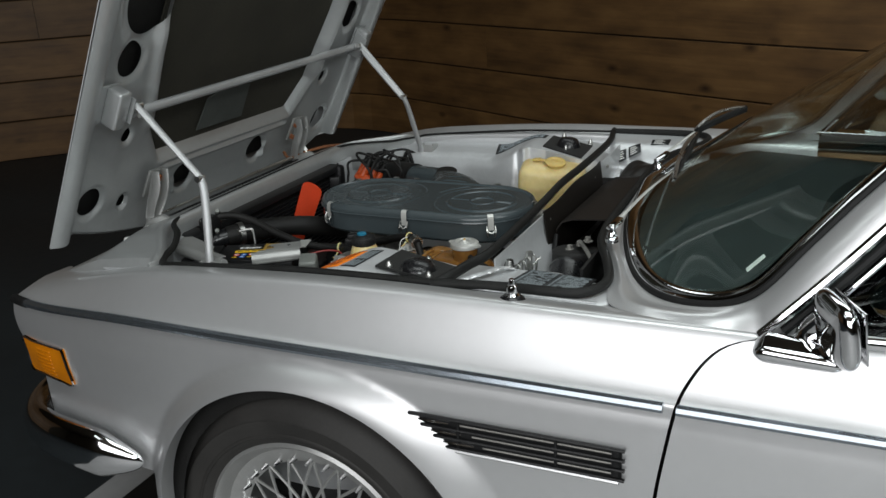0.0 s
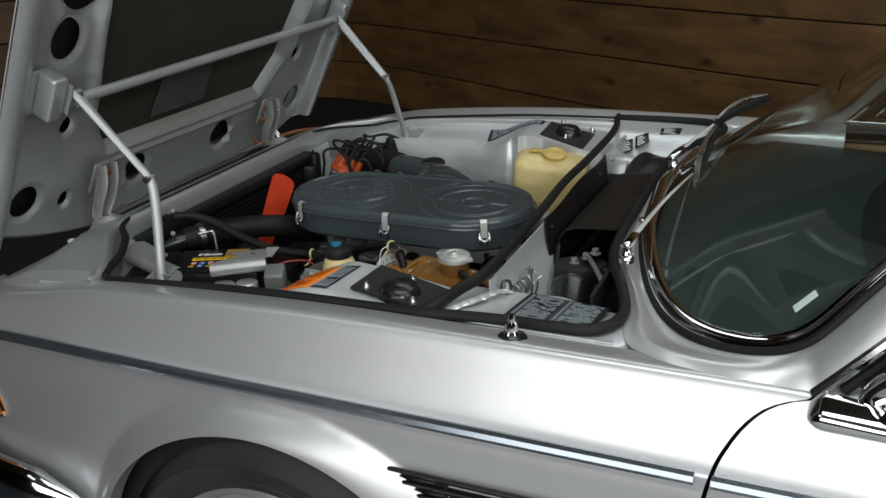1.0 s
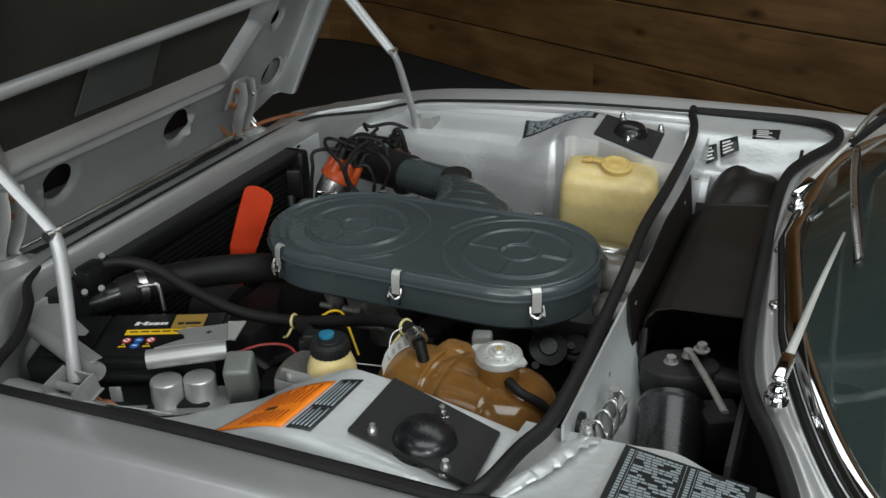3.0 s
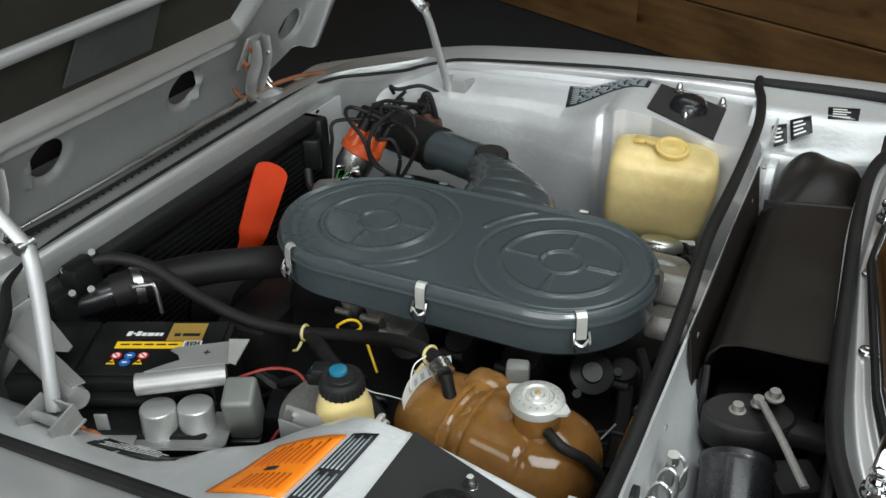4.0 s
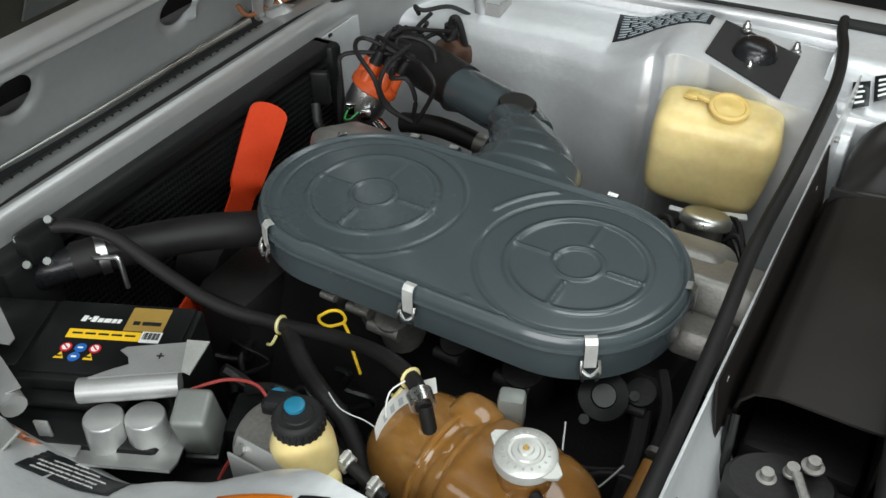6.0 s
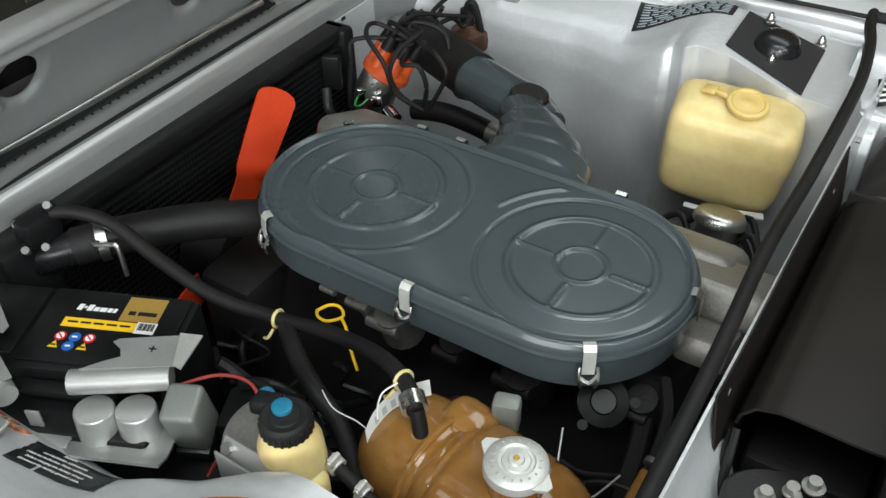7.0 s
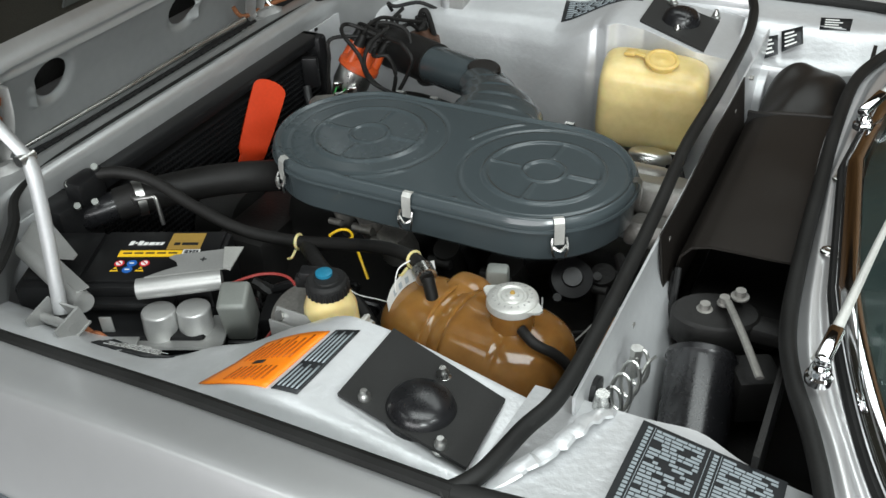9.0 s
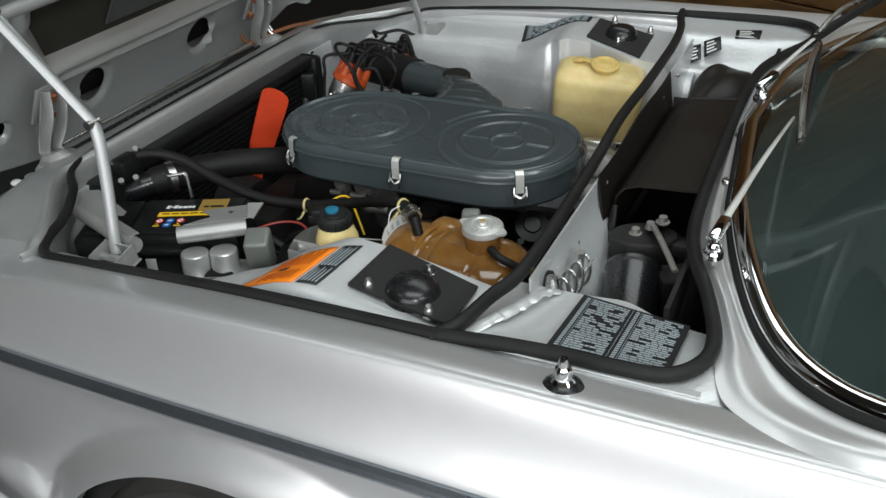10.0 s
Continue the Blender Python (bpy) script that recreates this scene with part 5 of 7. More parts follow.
def air_body():
    bm = bmesh.new()
    prof = [(RR - 0.004, ZT - 0.012), (RR + 0.002, ZT - 0.0125), (RR + 0.003, ZT - 0.016), (RR - 0.002, ZT - 0.019), (RR - 0.003, ZT - 0.058), (RR - 0.008, ZT - 0.064), (0.05, ZT - 0.066)]
    rows = []
    for d, z in prof:
        rows.append([bm.verts.new((*stadium(d, k / 160), z)) for k in range(160)])
    for a, c in zip(rows, rows[1:]):
        for k in range(160):
            bm.faces.new((a[k], a[(k + 1) % 160], c[(k + 1) % 160], c[k]))
    bm.faces.new(rows[-1])
    return bm


part("tray", air_body(), GREY, air, "blue-grey lower tray")
for px, py, far_side in ((-0.352, -0.188, 0), (-0.146, -0.203, 0), (0.058, -0.183, 0), (-0.018, 0.062, 1), (-0.24, 0.062, 1), (-0.30, 0.062, 1), (-0.39, 0.020, 1), (0.122, -0.055, 1)):
    cx = max(CA, min(CB, px))
    d = Vector((px - cx, py - CY, 0)).normalized()
    e = Vector((cx, CY, 0)) + d * RR
    m = axes((e.x, e.y, ZT), (-d.y, d.x, 0))          # local y points inwards
    clip = new("clip")
    clip.parent = air
    clip["label"] = "sprung steel clip"
    b = bmesh.new()
    pts = [(0.006, 0.004), (0.000, 0.005), (-0.004, 0.001), (-0.0055, -0.012), (-0.005, -0.030)]
    rows = [[b.verts.new(m @ Vector((s * 0.0065, y, z))) for s in (-1, 1)] for y, z in pts]
    rows2 = [[b.verts.new(m @ Vector((s * 0.0065, y - 0.0012, z - 0.0008))) for s in (-1, 1)] for y, z in pts]
    for i in range(len(pts) - 1):
        b.faces.new((rows[i][0], rows[i][1], rows[i + 1][1], rows[i + 1][0]))
        b.faces.new((rows2[i][0], rows2[i + 1][0], rows2[i + 1][1], rows2[i][1]))
        for s in (0, 1):
            b.faces.new((rows[i][s], rows[i + 1][s], rows2[i + 1][s], rows2[i][s]))
    part("strap", b, ZINC if not far_side else STEEL, clip, "bright strap")
    if not far_side:
        b = bmesh.new()
        for s in (-1, 1):
            tube(b, [m @ Vector((s * 0.009, -0.006, -0.020)), m @ Vector((s * 0.010, -0.012, -0.034)), m @ Vector((s * 0.007, -0.010, -0.046))], 0.0016, 6, 3)
        tube(b, [m @ Vector((-0.010, -0.008, -0.030)), m @ Vector((0, -0.013, -0.036)), m @ Vector((0.010, -0.008, -0.030))], 0.002, 6, 3)
        part("wire_bail", b, STEEL, clip, "bent wire bail")

duct = thing("intake_duct", "ribbed grey-black rubber intake duct", "air duct")
def boot(u, v):
    """Flattened stepped funnel from the housing's edge (u 0) to the pipe (u 1)."""
    step = (math.floor(u * 5) + ss(0.0, 0.22, u * 5 - math.floor(u * 5))) / 5 if u < 1 else 1.0
    k = 0.15 * u + 0.85 * step
    c = Vector((-0.150, 0.045, 0.860)).lerp(Vector((-0.240, 0.228, 0.836)), u) + Vector((0.030 * math.sin(math.pi * u), 0, 0.008 * math.sin(math.pi * u)))
    w, h = 0.100 - 0.064 * k, 0.026 + 0.012 * k
    a = 2 * math.pi * v
    side = Vector((1, -0.12 + 0.5 * u, 0)).normalized()
    return c + side * w * math.copysign(abs(math.cos(a)) ** 0.8, math.cos(a)) + Vector((0, 0, h * math.sin(a)))


b = bmesh.new()
sheet(b, boot, 100, 40)
bmesh.ops.remove_doubles(b, verts=b.verts, dist=0.0003)
part("boot", b, GREY, duct, "stepped funnel-shaped boot", angle=60)
b = bmesh.new()
lathe(b, [(0, 0.003), (0.024, 0.003), (0.027, 0.0), (0.027, -0.02), (0, -0.02)], Matrix.Translation((-0.236, 0.236, 0.872)) @ Matrix.Rotation(radians(12), 4, "X") @ Matrix.Diagonal((1.1, 0.8, 1, 1)), 24)
part("round_plug", b, HEATER, duct, "brown round plug")
b = bmesh.new()
tube(b, [(-0.205, 0.222, 0.828), (-0.245, 0.248, 0.836), (-0.30, 0.275, 0.832), (-0.365, 0.305, 0.826), (-0.40, 0.322, 0.822)], 0.037, 20, 6, squash=0.95)
part("pipe", b, GREY, duct, "blue-grey moulded pipe")
b = bmesh.new()
tube(b, [(-0.365, 0.305, 0.826), (-0.43, 0.340, 0.820), (-0.50, 0.385, 0.806), (-0.57, 0.44, 0.79)], 0.0395, 20, 6)
part("hose", b, HOSE, duct, "dull black hose")

# ---------------- radiator, fan, hoses ----------------
rad = thing("radiator", "black finned radiator behind the front panel", "radiator")
b = bmesh.new()
box(b, (0.045, 0.64, 0.36), Matrix.Translation((-0.640, -0.015, 0.635)))
part("core", b, GRIME_SHADE, rad)
b = bmesh.new()
box(b, (0.044, 0.64, 0.020), Matrix.Translation((-0.638, -0.012, 0.840)), 0.004)
part("top_tank", b, BLACK, rad, "black top rail")
for y, w in ((0.300, 0.03), (-0.345, 0.07)):
    b = bmesh.new()
    box(b, (0.058, w, 0.40), Matrix.Translation((-0.634, y, 0.650)), 0.010)
    part("side_tank", b, BLACK, rad, "black side tank")
for k in range(30):
    b = bmesh.new()
    box(b, (0.006, 0.60, 0.0022), Matrix.Translation((-0.6165, -0.015, 0.820 - 0.0105 * k)))
    part("fin", b, BLACK, rad)
for k in range(29):
    z0 = 0.820 - 0.0105 * k
    b = bmesh.new()
    rows = [[b.verts.new((x_, -0.315 + 0.60 * q / 170, z0 - 0.0012 - (0.008 if q % 2 else 0.0))) for x_ in (-0.6195, -0.6145)] for q in range(171)]
    for p_, q_ in zip(rows, rows[1:]):
        b.faces.new((p_[0], p_[1], q_[1], q_[0]))
    part("folded_fin", b, BLACKGLOSS, rad, "folded black cooling fin")

fan = thing("cooling_fan", "red plastic cooling fan", "fan")
FC = Vector((-0.580, -0.070, 0.660))
for k in range(4):
    a0 = radians((49, -24, -97, 205)[k])
    b = bmesh.new()

    def blade(u, v):
        u = 1 - (1 - u) ** 1.7
        r = 0.045 + 0.205 * u
        w = (0.024 + 0.007 * ss(0.1, 0.9, u)) * (2 * v - 1) * math.sqrt(max(0.05, 1 - (max(0.0, u - 0.90) / 0.1008) ** 3))
        tw = radians(-8 - 42 * ss(0.30, 0.42, u) + 14 * u)
        c, s = math.cos(a0), math.sin(a0)
        return FC + Vector((w * math.sin(tw) * 0.8, c * r - s * w * math.cos(tw) * 1.1, s * r + c * w * math.cos(tw) * 1.1))
    sheet(b, blade, 40, 6, 0.004)
    part("blade", b, RED, fan, "red fan blade")
b = bmesh.new()
cyl(b, FC + Vector((-0.025, 0, 0)), FC + Vector((0.04, 0, 0)), 0.07, 0.06, 28)
part("hub", b, GRIME_SHADE, fan)

hoses = thing("radiator_hose", "thick black upper radiator hose with a plated clip", "hose")
b = bmesh.new()
tube(b, [(-0.585, -0.296, 0.822), (-0.55, -0.255, 0.826), (-0.50, -0.19, 0.822), (-0.45, -0.13, 0.81), (-0.40, -0.06, 0.785)], 0.0245, 16, 6)
part("hose", b, HOSE, hoses)
b = bmesh.new()
tube(b, [(-0.620, -0.330, 0.81), (-0.60, -0.312, 0.818), (-0.575, -0.284, 0.823)], 0.022, 16, 4)
part("neck", b, BLACKGLOSS, hoses, "gloss black radiator neck")
b = bmesh.new()
m = axes((-0.562, -0.271, 0.825), (0.57, 0.80, 0.0))
lathe(b, [(0.0248, -0.006), (0.0268, -0.006), (0.0268, 0.006), (0.0248, 0.006)], m @ Matrix.Rotation(radians(90), 4, "Y"), 24)
box(b, (0.012, 0.010, 0.014), Matrix.Translation((-0.551, -0.289, 0.835)), 0.002)
part("clip", b, STEEL, hoses, "plated worm-drive clip")
b = bmesh.new()
tube(b, [(-0.548, -0.292, 0.838), (-0.528, -0.285, 0.842), (-0.518, -0.282, 0.840), (-0.512, -0.285, 0.80)], 0.0032, 8, 5)
part("bent_rod", b, STEEL, hoses, "bent wire rod")
b = bmesh.new()
box(b, (0.035, 0.05, 0.04), Matrix.Translation((-0.612, -0.318, 0.858)), 0.008)
cyl(b, (-0.60, -0.30, 0.866), (-0.60, -0.30, 0.884), 0.007, seg=12)
part("bleed_housing", b, BLACK, hoses)
for q in ((-0.60, -0.302, 0.884), (-0.622, -0.335, 0.868), (-0.585, -0.33, 0.845), (-0.605, -0.345, 0.842)):
    b = bmesh.new()
    cyl(b, q, Vector(q) + Vector((0.004, -0.004, 0.006)), 0.005, seg=8)
    part("bolt_head", b, GREYPLASTIC, hoses)

vent_hose = thing("coolant_vent_hose", "long thin black coolant hose across the bay", "hose")
b = bmesh.new()
tube(b, [(-0.600, -0.300, 0.874), (-0.572, -0.285, 0.874), (-0.53, -0.270, 0.862), (-0.46, -0.268, 0.834), (-0.38, -0.265, 0.812), (-0.30, -0.250, 0.806), (-0.22, -0.248, 0.822), (-0.14, -0.268, 0.850), (-0.085, -0.295, 0.866), (-0.058, -0.318, 0.862)], 0.0088, 12, 8)
part("hose", b, HOSE, vent_hose)
for q, d in (((-0.298, -0.250, 0.806), (1, 0.1, 0.1)), ((-0.09, -0.292, 0.864), (1, -0.4, 0.2))):
    b = bmesh.new()
    m = axes(q, d)
    tube(b, [m @ Vector((0, 0.0102 * math.cos(w), 0.0102 * math.sin(w))) for w in (2 * math.pi * k / 14 for k in range(14))], 0.0022, 6, 1, closed=True, up=d)
    tube(b, [m @ Vector((0, -0.012, -0.006)), m @ Vector((-0.004, -0.020, -0.014)), m @ Vector((-0.012, -0.018, -0.018))], 0.002, 6, 3)
    part("cable_tie", b, CREAM, vent_hose, "yellowed cable tie")
b = bmesh.new()
cyl(b, (-0.072, -0.305, 0.864), (-0.060, -0.316, 0.862), 0.0135, seg=16)
part("hose_clip", b, STEEL, vent_hose)
b = bmesh.new()
TAG = smooth_path([(-0.100, -0.346, 0.822), (-0.100, -0.330, 0.834), (-0.096, -0.308, 0.840), (-0.085, -0.288, 0.842), (-0.072, -0.272, 0.842)], 4)
sheet(b, lambda u, v: TAG[round(u * (len(TAG) - 1))] + Vector((-0.004, 0.004, 0.017)) * (v - 0.4), len(TAG) - 1, 3, 0.0008)
tag = part("paper_tag", b, PAPER, vent_hose, "curled white paper tag with faint print")
for k in range(5):
    b = bmesh.new()
    sheet(b, lambda u, v: TAG[4 + 2 * k] .lerp(TAG[5 + 2 * k], u) + Vector((-0.0048, 0.0032, 0.017)) * (v * 0.45 - 0.22) + Vector((0.0012, -0.0012, 0.0006)), 1, 1)
    part("print_bar", b, PALE, tag)
b = bmesh.new()
tube(b, [(-0.090, -0.300, 0.868), (-0.097, -0.318, 0.866), (-0.099, -0.326, 0.848), (-0.098, -0.328, 0.836)], 0.0009, 6, 5)
tube(b, [(-0.20, -0.30, 0.805), (-0.16, -0.325, 0.812), (-0.125, -0.330, 0.818), (-0.104, -0.338, 0.826)], 0.0008, 6, 5)
part("tag_string", b, WHITE, vent_hose, "thin white string")

# ---------------- engine ----------------
engine = thing("engine", "dark grimy straight-six engine with alloy cam cover", "engine")
b = bmesh.new()
box(b, (0.58, 0.26, 0.38), Matrix.Translation((-0.17, -0.02, 0.52)) @ Matrix.Rotation(radians(-25), 4, "X"), 0.02)
box(b, (0.10, 0.22, 0.25), Matrix.Translation((-0.49, -0.06, 0.58)), 0.02)
part("block", b, GRIME_SHADE, engine, "black grimy engine block")
b = bmesh.new()
box(b, (0.60, 0.13, 0.075), Matrix.Translation((-0.17, 0.115, 0.775)) @ Matrix.Rotation(radians(-28), 4, "X"), 0.028, 4)
part("cam_cover", b, DULLSTEEL, engine, "dull cast alloy cam cover")
b = bmesh.new()
box(b, (0.10, 0.12, 0.05), Matrix.Translation((-0.43, 0.10, 0.815)) @ Matrix.Rotation(radians(-22), 4, "X"), 0.018, 3)
part("cam_cover_nose", b, DULLSTEEL, engine)
b = bmesh.new()
box(b, (0.11, 0.10, 0.05), Matrix.Translation((0.125, 0.06, 0.805)) @ Matrix.Rotation(radians(-20), 4, "X"), 0.012, 3)
box(b, (0.06, 0.14, 0.035), Matrix.Translation((0.135, 0.01, 0.785)) @ Matrix.Rotation(radians(-20), 4, "X"), 0.008, 2)
part("rear_cover", b, DULLSTEEL, engine, "dull alloy casting")
b = bmesh.new()
tube(b, [(-0.475, 0.29, 0.742), (-0.41, 0.298, 0.748), (-0.322, 0.30, 0.736), (-0.27, 0.30, 0.725)], 0.017, 14, 6)
part("water_pipe", b, GRIME_SHADE, engine, "black pipe along the cylinder head")
b = bmesh.new()
cyl(b, (-0.338, 0.300, 0.738), (-0.318, 0.300, 0.7355), 0.0185, seg=20)
part("pipe_clip", b, DULLSTEEL, engine, "dull metal band")
oc = Vector((0.055, 0.262, 0.742))
b = bmesh.new()
lathe(b, [(0, 0.016), (0.022, 0.0155), (0.029, 0.013), (0.033, 0.007), (0.033, 0.0), (0.026, -0.002), (0.025, -0.06), (0, -0.06)], Matrix.Translation(oc) @ Matrix.Rotation(radians(-18), 4, "X") @ Matrix.Scale(1.12, 4), 40)
part("oil_filler_cap", b, STEEL, engine, "dull plated oil filler cap")
b = bmesh.new()
tube(b, [(-0.07, 0.075, 0.868), (0.0, 0.078, 0.858), (0.055, 0.10, 0.83)], 0.006, 8, 5)
part("breather_pipe", b, STEEL, engine, "plated breather pipe")
b = bmesh.new()
lathe(b, [(0, 0.012), (0.016, 0.012), (0.018, 0.008), (0.034, 0.004), (0.036, -0.004), (0.036, -0.02), (0, -0.02)], Matrix.Translation((0.066, -0.146, 0.780)) @ Matrix.Scale(0.82, 4) @ Matrix.Rotation(radians(35), 4, "X") @ Matrix.Rotation(radians(15), 4, "Y"), 28)
part("choke_housing", b, BLACK, engine, "round black choke cover")
b = bmesh.new()
for a in (0.4, 2.4, 4.4):
    m = Matrix.Translation((0.066, -0.146, 0.780)) @ Matrix.Scale(0.82, 4) @ Matrix.Rotation(radians(35), 4, "X") @ Matrix.Rotation(radians(15), 4, "Y")
    b = bmesh.new()
    cyl(b, m @ Vector((0.041 * math.cos(a), 0.041 * math.sin(a), -0.006)), m @ Vector((0.041 * math.cos(a), 0.041 * math.sin(a), 0.004)), 0.006, seg=8)
    part("choke_screw", b, GRIME_SHADE, engine)
for k, (x, y, z, r) in enumerate(((-0.235, -0.165, 0.815, 0.020), (-0.20, -0.16, 0.795, 0.028), (-0.285, -0.16, 0.812, 0.014), (-0.03, -0.15, 0.78, 0.030), (0.10, -0.12, 0.78, 0.02), (-0.12, -0.15, 0.78, 0.022))):
    b = bmesh.new()
    cyl(b, (x, y + 0.02, z - 0.05), (x, y, z), r, r * 0.85, 16)
    cyl(b, (x - r, y - 0.01, z - 0.02), (x + r * 0.6, y - 0.012, z - 0.018), r * 0.35, seg=10)
    part("carburettor_part", b, DULLSTEEL if k in (0, 1, 2) else GRIME_SHADE, engine, "grimy carburettor fitting")
b = bmesh.new()
tube(b, [(-0.272, -0.212, 0.800), (-0.264, -0.200, 0.803), (-0.253, -0.195, 0.803), (-0.243, -0.199, 0.801), (-0.241, -0.206, 0.799), (-0.253, -0.218, 0.798), (-0.266, -0.218, 0.799)], 0.0020, 8, 6, closed=True)
tube(b, [(-0.242, -0.205, 0.799), (-0.228, -0.214, 0.795), (-0.213, -0.228, 0.785), (-0.200, -0.235, 0.760)], 0.0020, 8, 5)
part("dipstick_handle", b, YELLOW, engine, "yellow wire dipstick loop")
rnd = random.Random(5)
for k in range(26):
    b = bmesh.new()
    x, y = rnd.uniform(-0.45, 0.12), rnd.uniform(-0.36, -0.2)
    z = rnd.uniform(0.60, 0.74)
    pts = [(x, y, z)]
    for _ in range(4):
        x, y, z = x + rnd.uniform(-0.05, 0.07), y + rnd.uniform(-0.03, 0.04), z + rnd.uniform(-0.05, 0.03)
        pts.append((x, y, z))
    tube(b, pts, rnd.choice((0.003, 0.005, 0.008)), 7, 5)
    part("lower_pipe", b, rnd.choice((GRIME_SHADE, GRIME_SHADE, BLACK, HOSE)), engine)
for k in range(12):
    b = bmesh.new()
    x, y, z = rnd.uniform(-0.4, 0.1), rnd.uniform(-0.33, -0.2), rnd.uniform(0.52, 0.68)
    box(b, (rnd.uniform(0.03, 0.09), rnd.uniform(0.03, 0.06), rnd.uniform(0.03, 0.07)), Matrix.Translation((x, y, z)) @ Matrix.Rotation(rnd.uniform(0, 3), 4, "Z"), 0.006)
    part("lower_casting", b, GRIME_SHADE, engine)

# lower loom and ground hose by the bulkhead
loom = thing("engine_loom", "black cables and small brown filter by the bulkhead", "cable")
b = bmesh.new()
tube(b, [(0.115, -0.10, 0.80), (0.135, -0.14, 0.79), (0.14, -0.19, 0.765), (0.13, -0.25, 0.72)], 0.007, 8, 6)
tube(b, [(0.10, -0.10, 0.76), (0.115, -0.16, 0.74), (0.12, -0.22, 0.70)], 0.011, 8, 6)
part("cable", b, HOSE, loom)
b = bmesh.new()
cyl(b, (0.148, -0.205, 0.775), (0.142, -0.255, 0.755), 0.014, 0.012, 16)
part("fuel_filter", b, AMBER, loom, "small amber fuel filter")
b = bmesh.new()
cyl(b, (0.149, -0.198, 0.778), (0.150, -0.192, 0.78), 0.016, seg=16)
part("filter_cap", b, DULLSTEEL, loom)
b = bmesh.new()
tube(b, [(0.045, -0.20, 0.78), (0.07, -0.26, 0.75), (0.10, -0.255, 0.76), (0.12, -0.22, 0.775)], 0.0012, 6, 6)
part("thin_wire", b, GALV, loom)

# ---------------- distributor ----------------
dist = thing("distributor", "orange distributor cap with black ignition leads", "distributor")
DA = Vector((0.36, 0.36, 0.86)).normalized()
dm = Matrix.Translation((-0.506, 0.256, 0.814)) @ DA.to_track_quat("Z", "Y").to_matrix().to_4x4()
b = bmesh.new()
lathe(b, [(0, 0.0), (0.035, 0.0), (0.039, 0.003), (0.039, 0.012), (0.033, 0.019), (0.028, 0.024), (0, 0.026)], dm, 28)
part("cap", b, DISTCAP, dist, "orange cap")
b = bmesh.new()
lathe(b, [(0, -0.07), (0.02, -0.07), (0.028, -0.05), (0.034, -0.03), (0.034, 0.0), (0, 0.0)], dm, 24)
part("body", b, STEEL, dist, "alloy distributor body")
b = bmesh.new()
box(b, (0.022, 0.010, 0.020), Matrix.Translation((-0.520, 0.216, 0.795)) @ Matrix.Rotation(0.5, 4, "Z"), 0.002)
box(b, (0.018, 0.010, 0.014), Matrix.Translation((-0.492, 0.212, 0.792)) @ Matrix.Rotation(0.5, 4, "Z"), 0.002)
part("condenser", b, CHROME, dist, "bright condenser")
b = bmesh.new()
cyl(b, (-0.478, 0.222, 0.775), (-0.458, 0.214, 0.768), 0.012, seg=14)
part("capacitor", b, CHROME, dist, "bright round capacitor")
# where each lead runs after its boot
runs = [[(-0.441, 0.27, 0.901), (-0.449, 0.22, 0.889), (-0.456, 0.205, 0.856), (-0.443, 0.21, 0.821), (-0.414, 0.222, 0.796)],
        [(-0.425, 0.258, 0.884), (-0.403, 0.25, 0.883), (-0.381, 0.245, 0.859), (-0.39, 0.24, 0.829), (-0.407, 0.23, 0.794)],
        [(-0.500, 0.30, 0.885), (-0.494, 0.34, 0.886), (-0.485, 0.40, 0.860), (-0.470, 0.45, 0.84)],
        [(-0.514, 0.255, 0.902), (-0.503, 0.215, 0.903), (-0.462, 0.20, 0.872), (-0.448, 0.205, 0.825), (-0.409, 0.22, 0.798)],
        [(-0.530, 0.225, 0.885), (-0.535, 0.212, 0.850), (-0.545, 0.215, 0.80), (-0.552, 0.22, 0.76)],
        [(-0.455, 0.235, 0.86), (-0.425, 0.235, 0.862), (-0.411, 0.235, 0.830), (-0.418, 0.232, 0.79)],
        [(-0.470, 0.30, 0.895), (-0.430, 0.32, 0.875), (-0.406, 0.30, 0.812), (-0.394, 0.30, 0.786), (-0.372, 0.32, 0.782)]]
for k in range(7):
    a = 2 * math.pi * k / 6
    r = 0.025 if k < 6 else 0.0
    p = dm @ Vector((r * math.cos(a), r * math.sin(a), 0.012))
    e = dm @ Vector((r * 1.02 * math.cos(a), r * 1.02 * math.sin(a), 0.050))
    q = dm @ Vector((r * 1.08 * math.cos(a), r * 1.08 * math.sin(a), 0.070))
    b = bmesh.new()
    cyl(b, p, e, 0.0125, 0.0098, 14)
    part("tower", b, DISTCAP, dist)
    b = bmesh.new()
    cyl(b, dm @ Vector((r * 1.02 * math.cos(a), r * 1.02 * math.sin(a), 0.047)), q, 0.0108, 0.0065, 12)
    part("boot", b, HOSE, dist)
    b = bmesh.new()
    tube(b, [q, q + DA * 0.010] + runs[k], 0.0037, 8, 7)
    part("lead", b, HOSE, dist, "black ignition lead")
b = bmesh.new()
tube(b, [(-0.523, 0.206, 0.795), (-0.520, 0.193, 0.788), (-0.507, 0.190, 0.792), (-0.500, 0.203, 0.80)], 0.0017, 6, 6)
part("green_wire", b, material("green_wire", (0.03, 0.22, 0.05), 0.4), dist, "thin green wire")

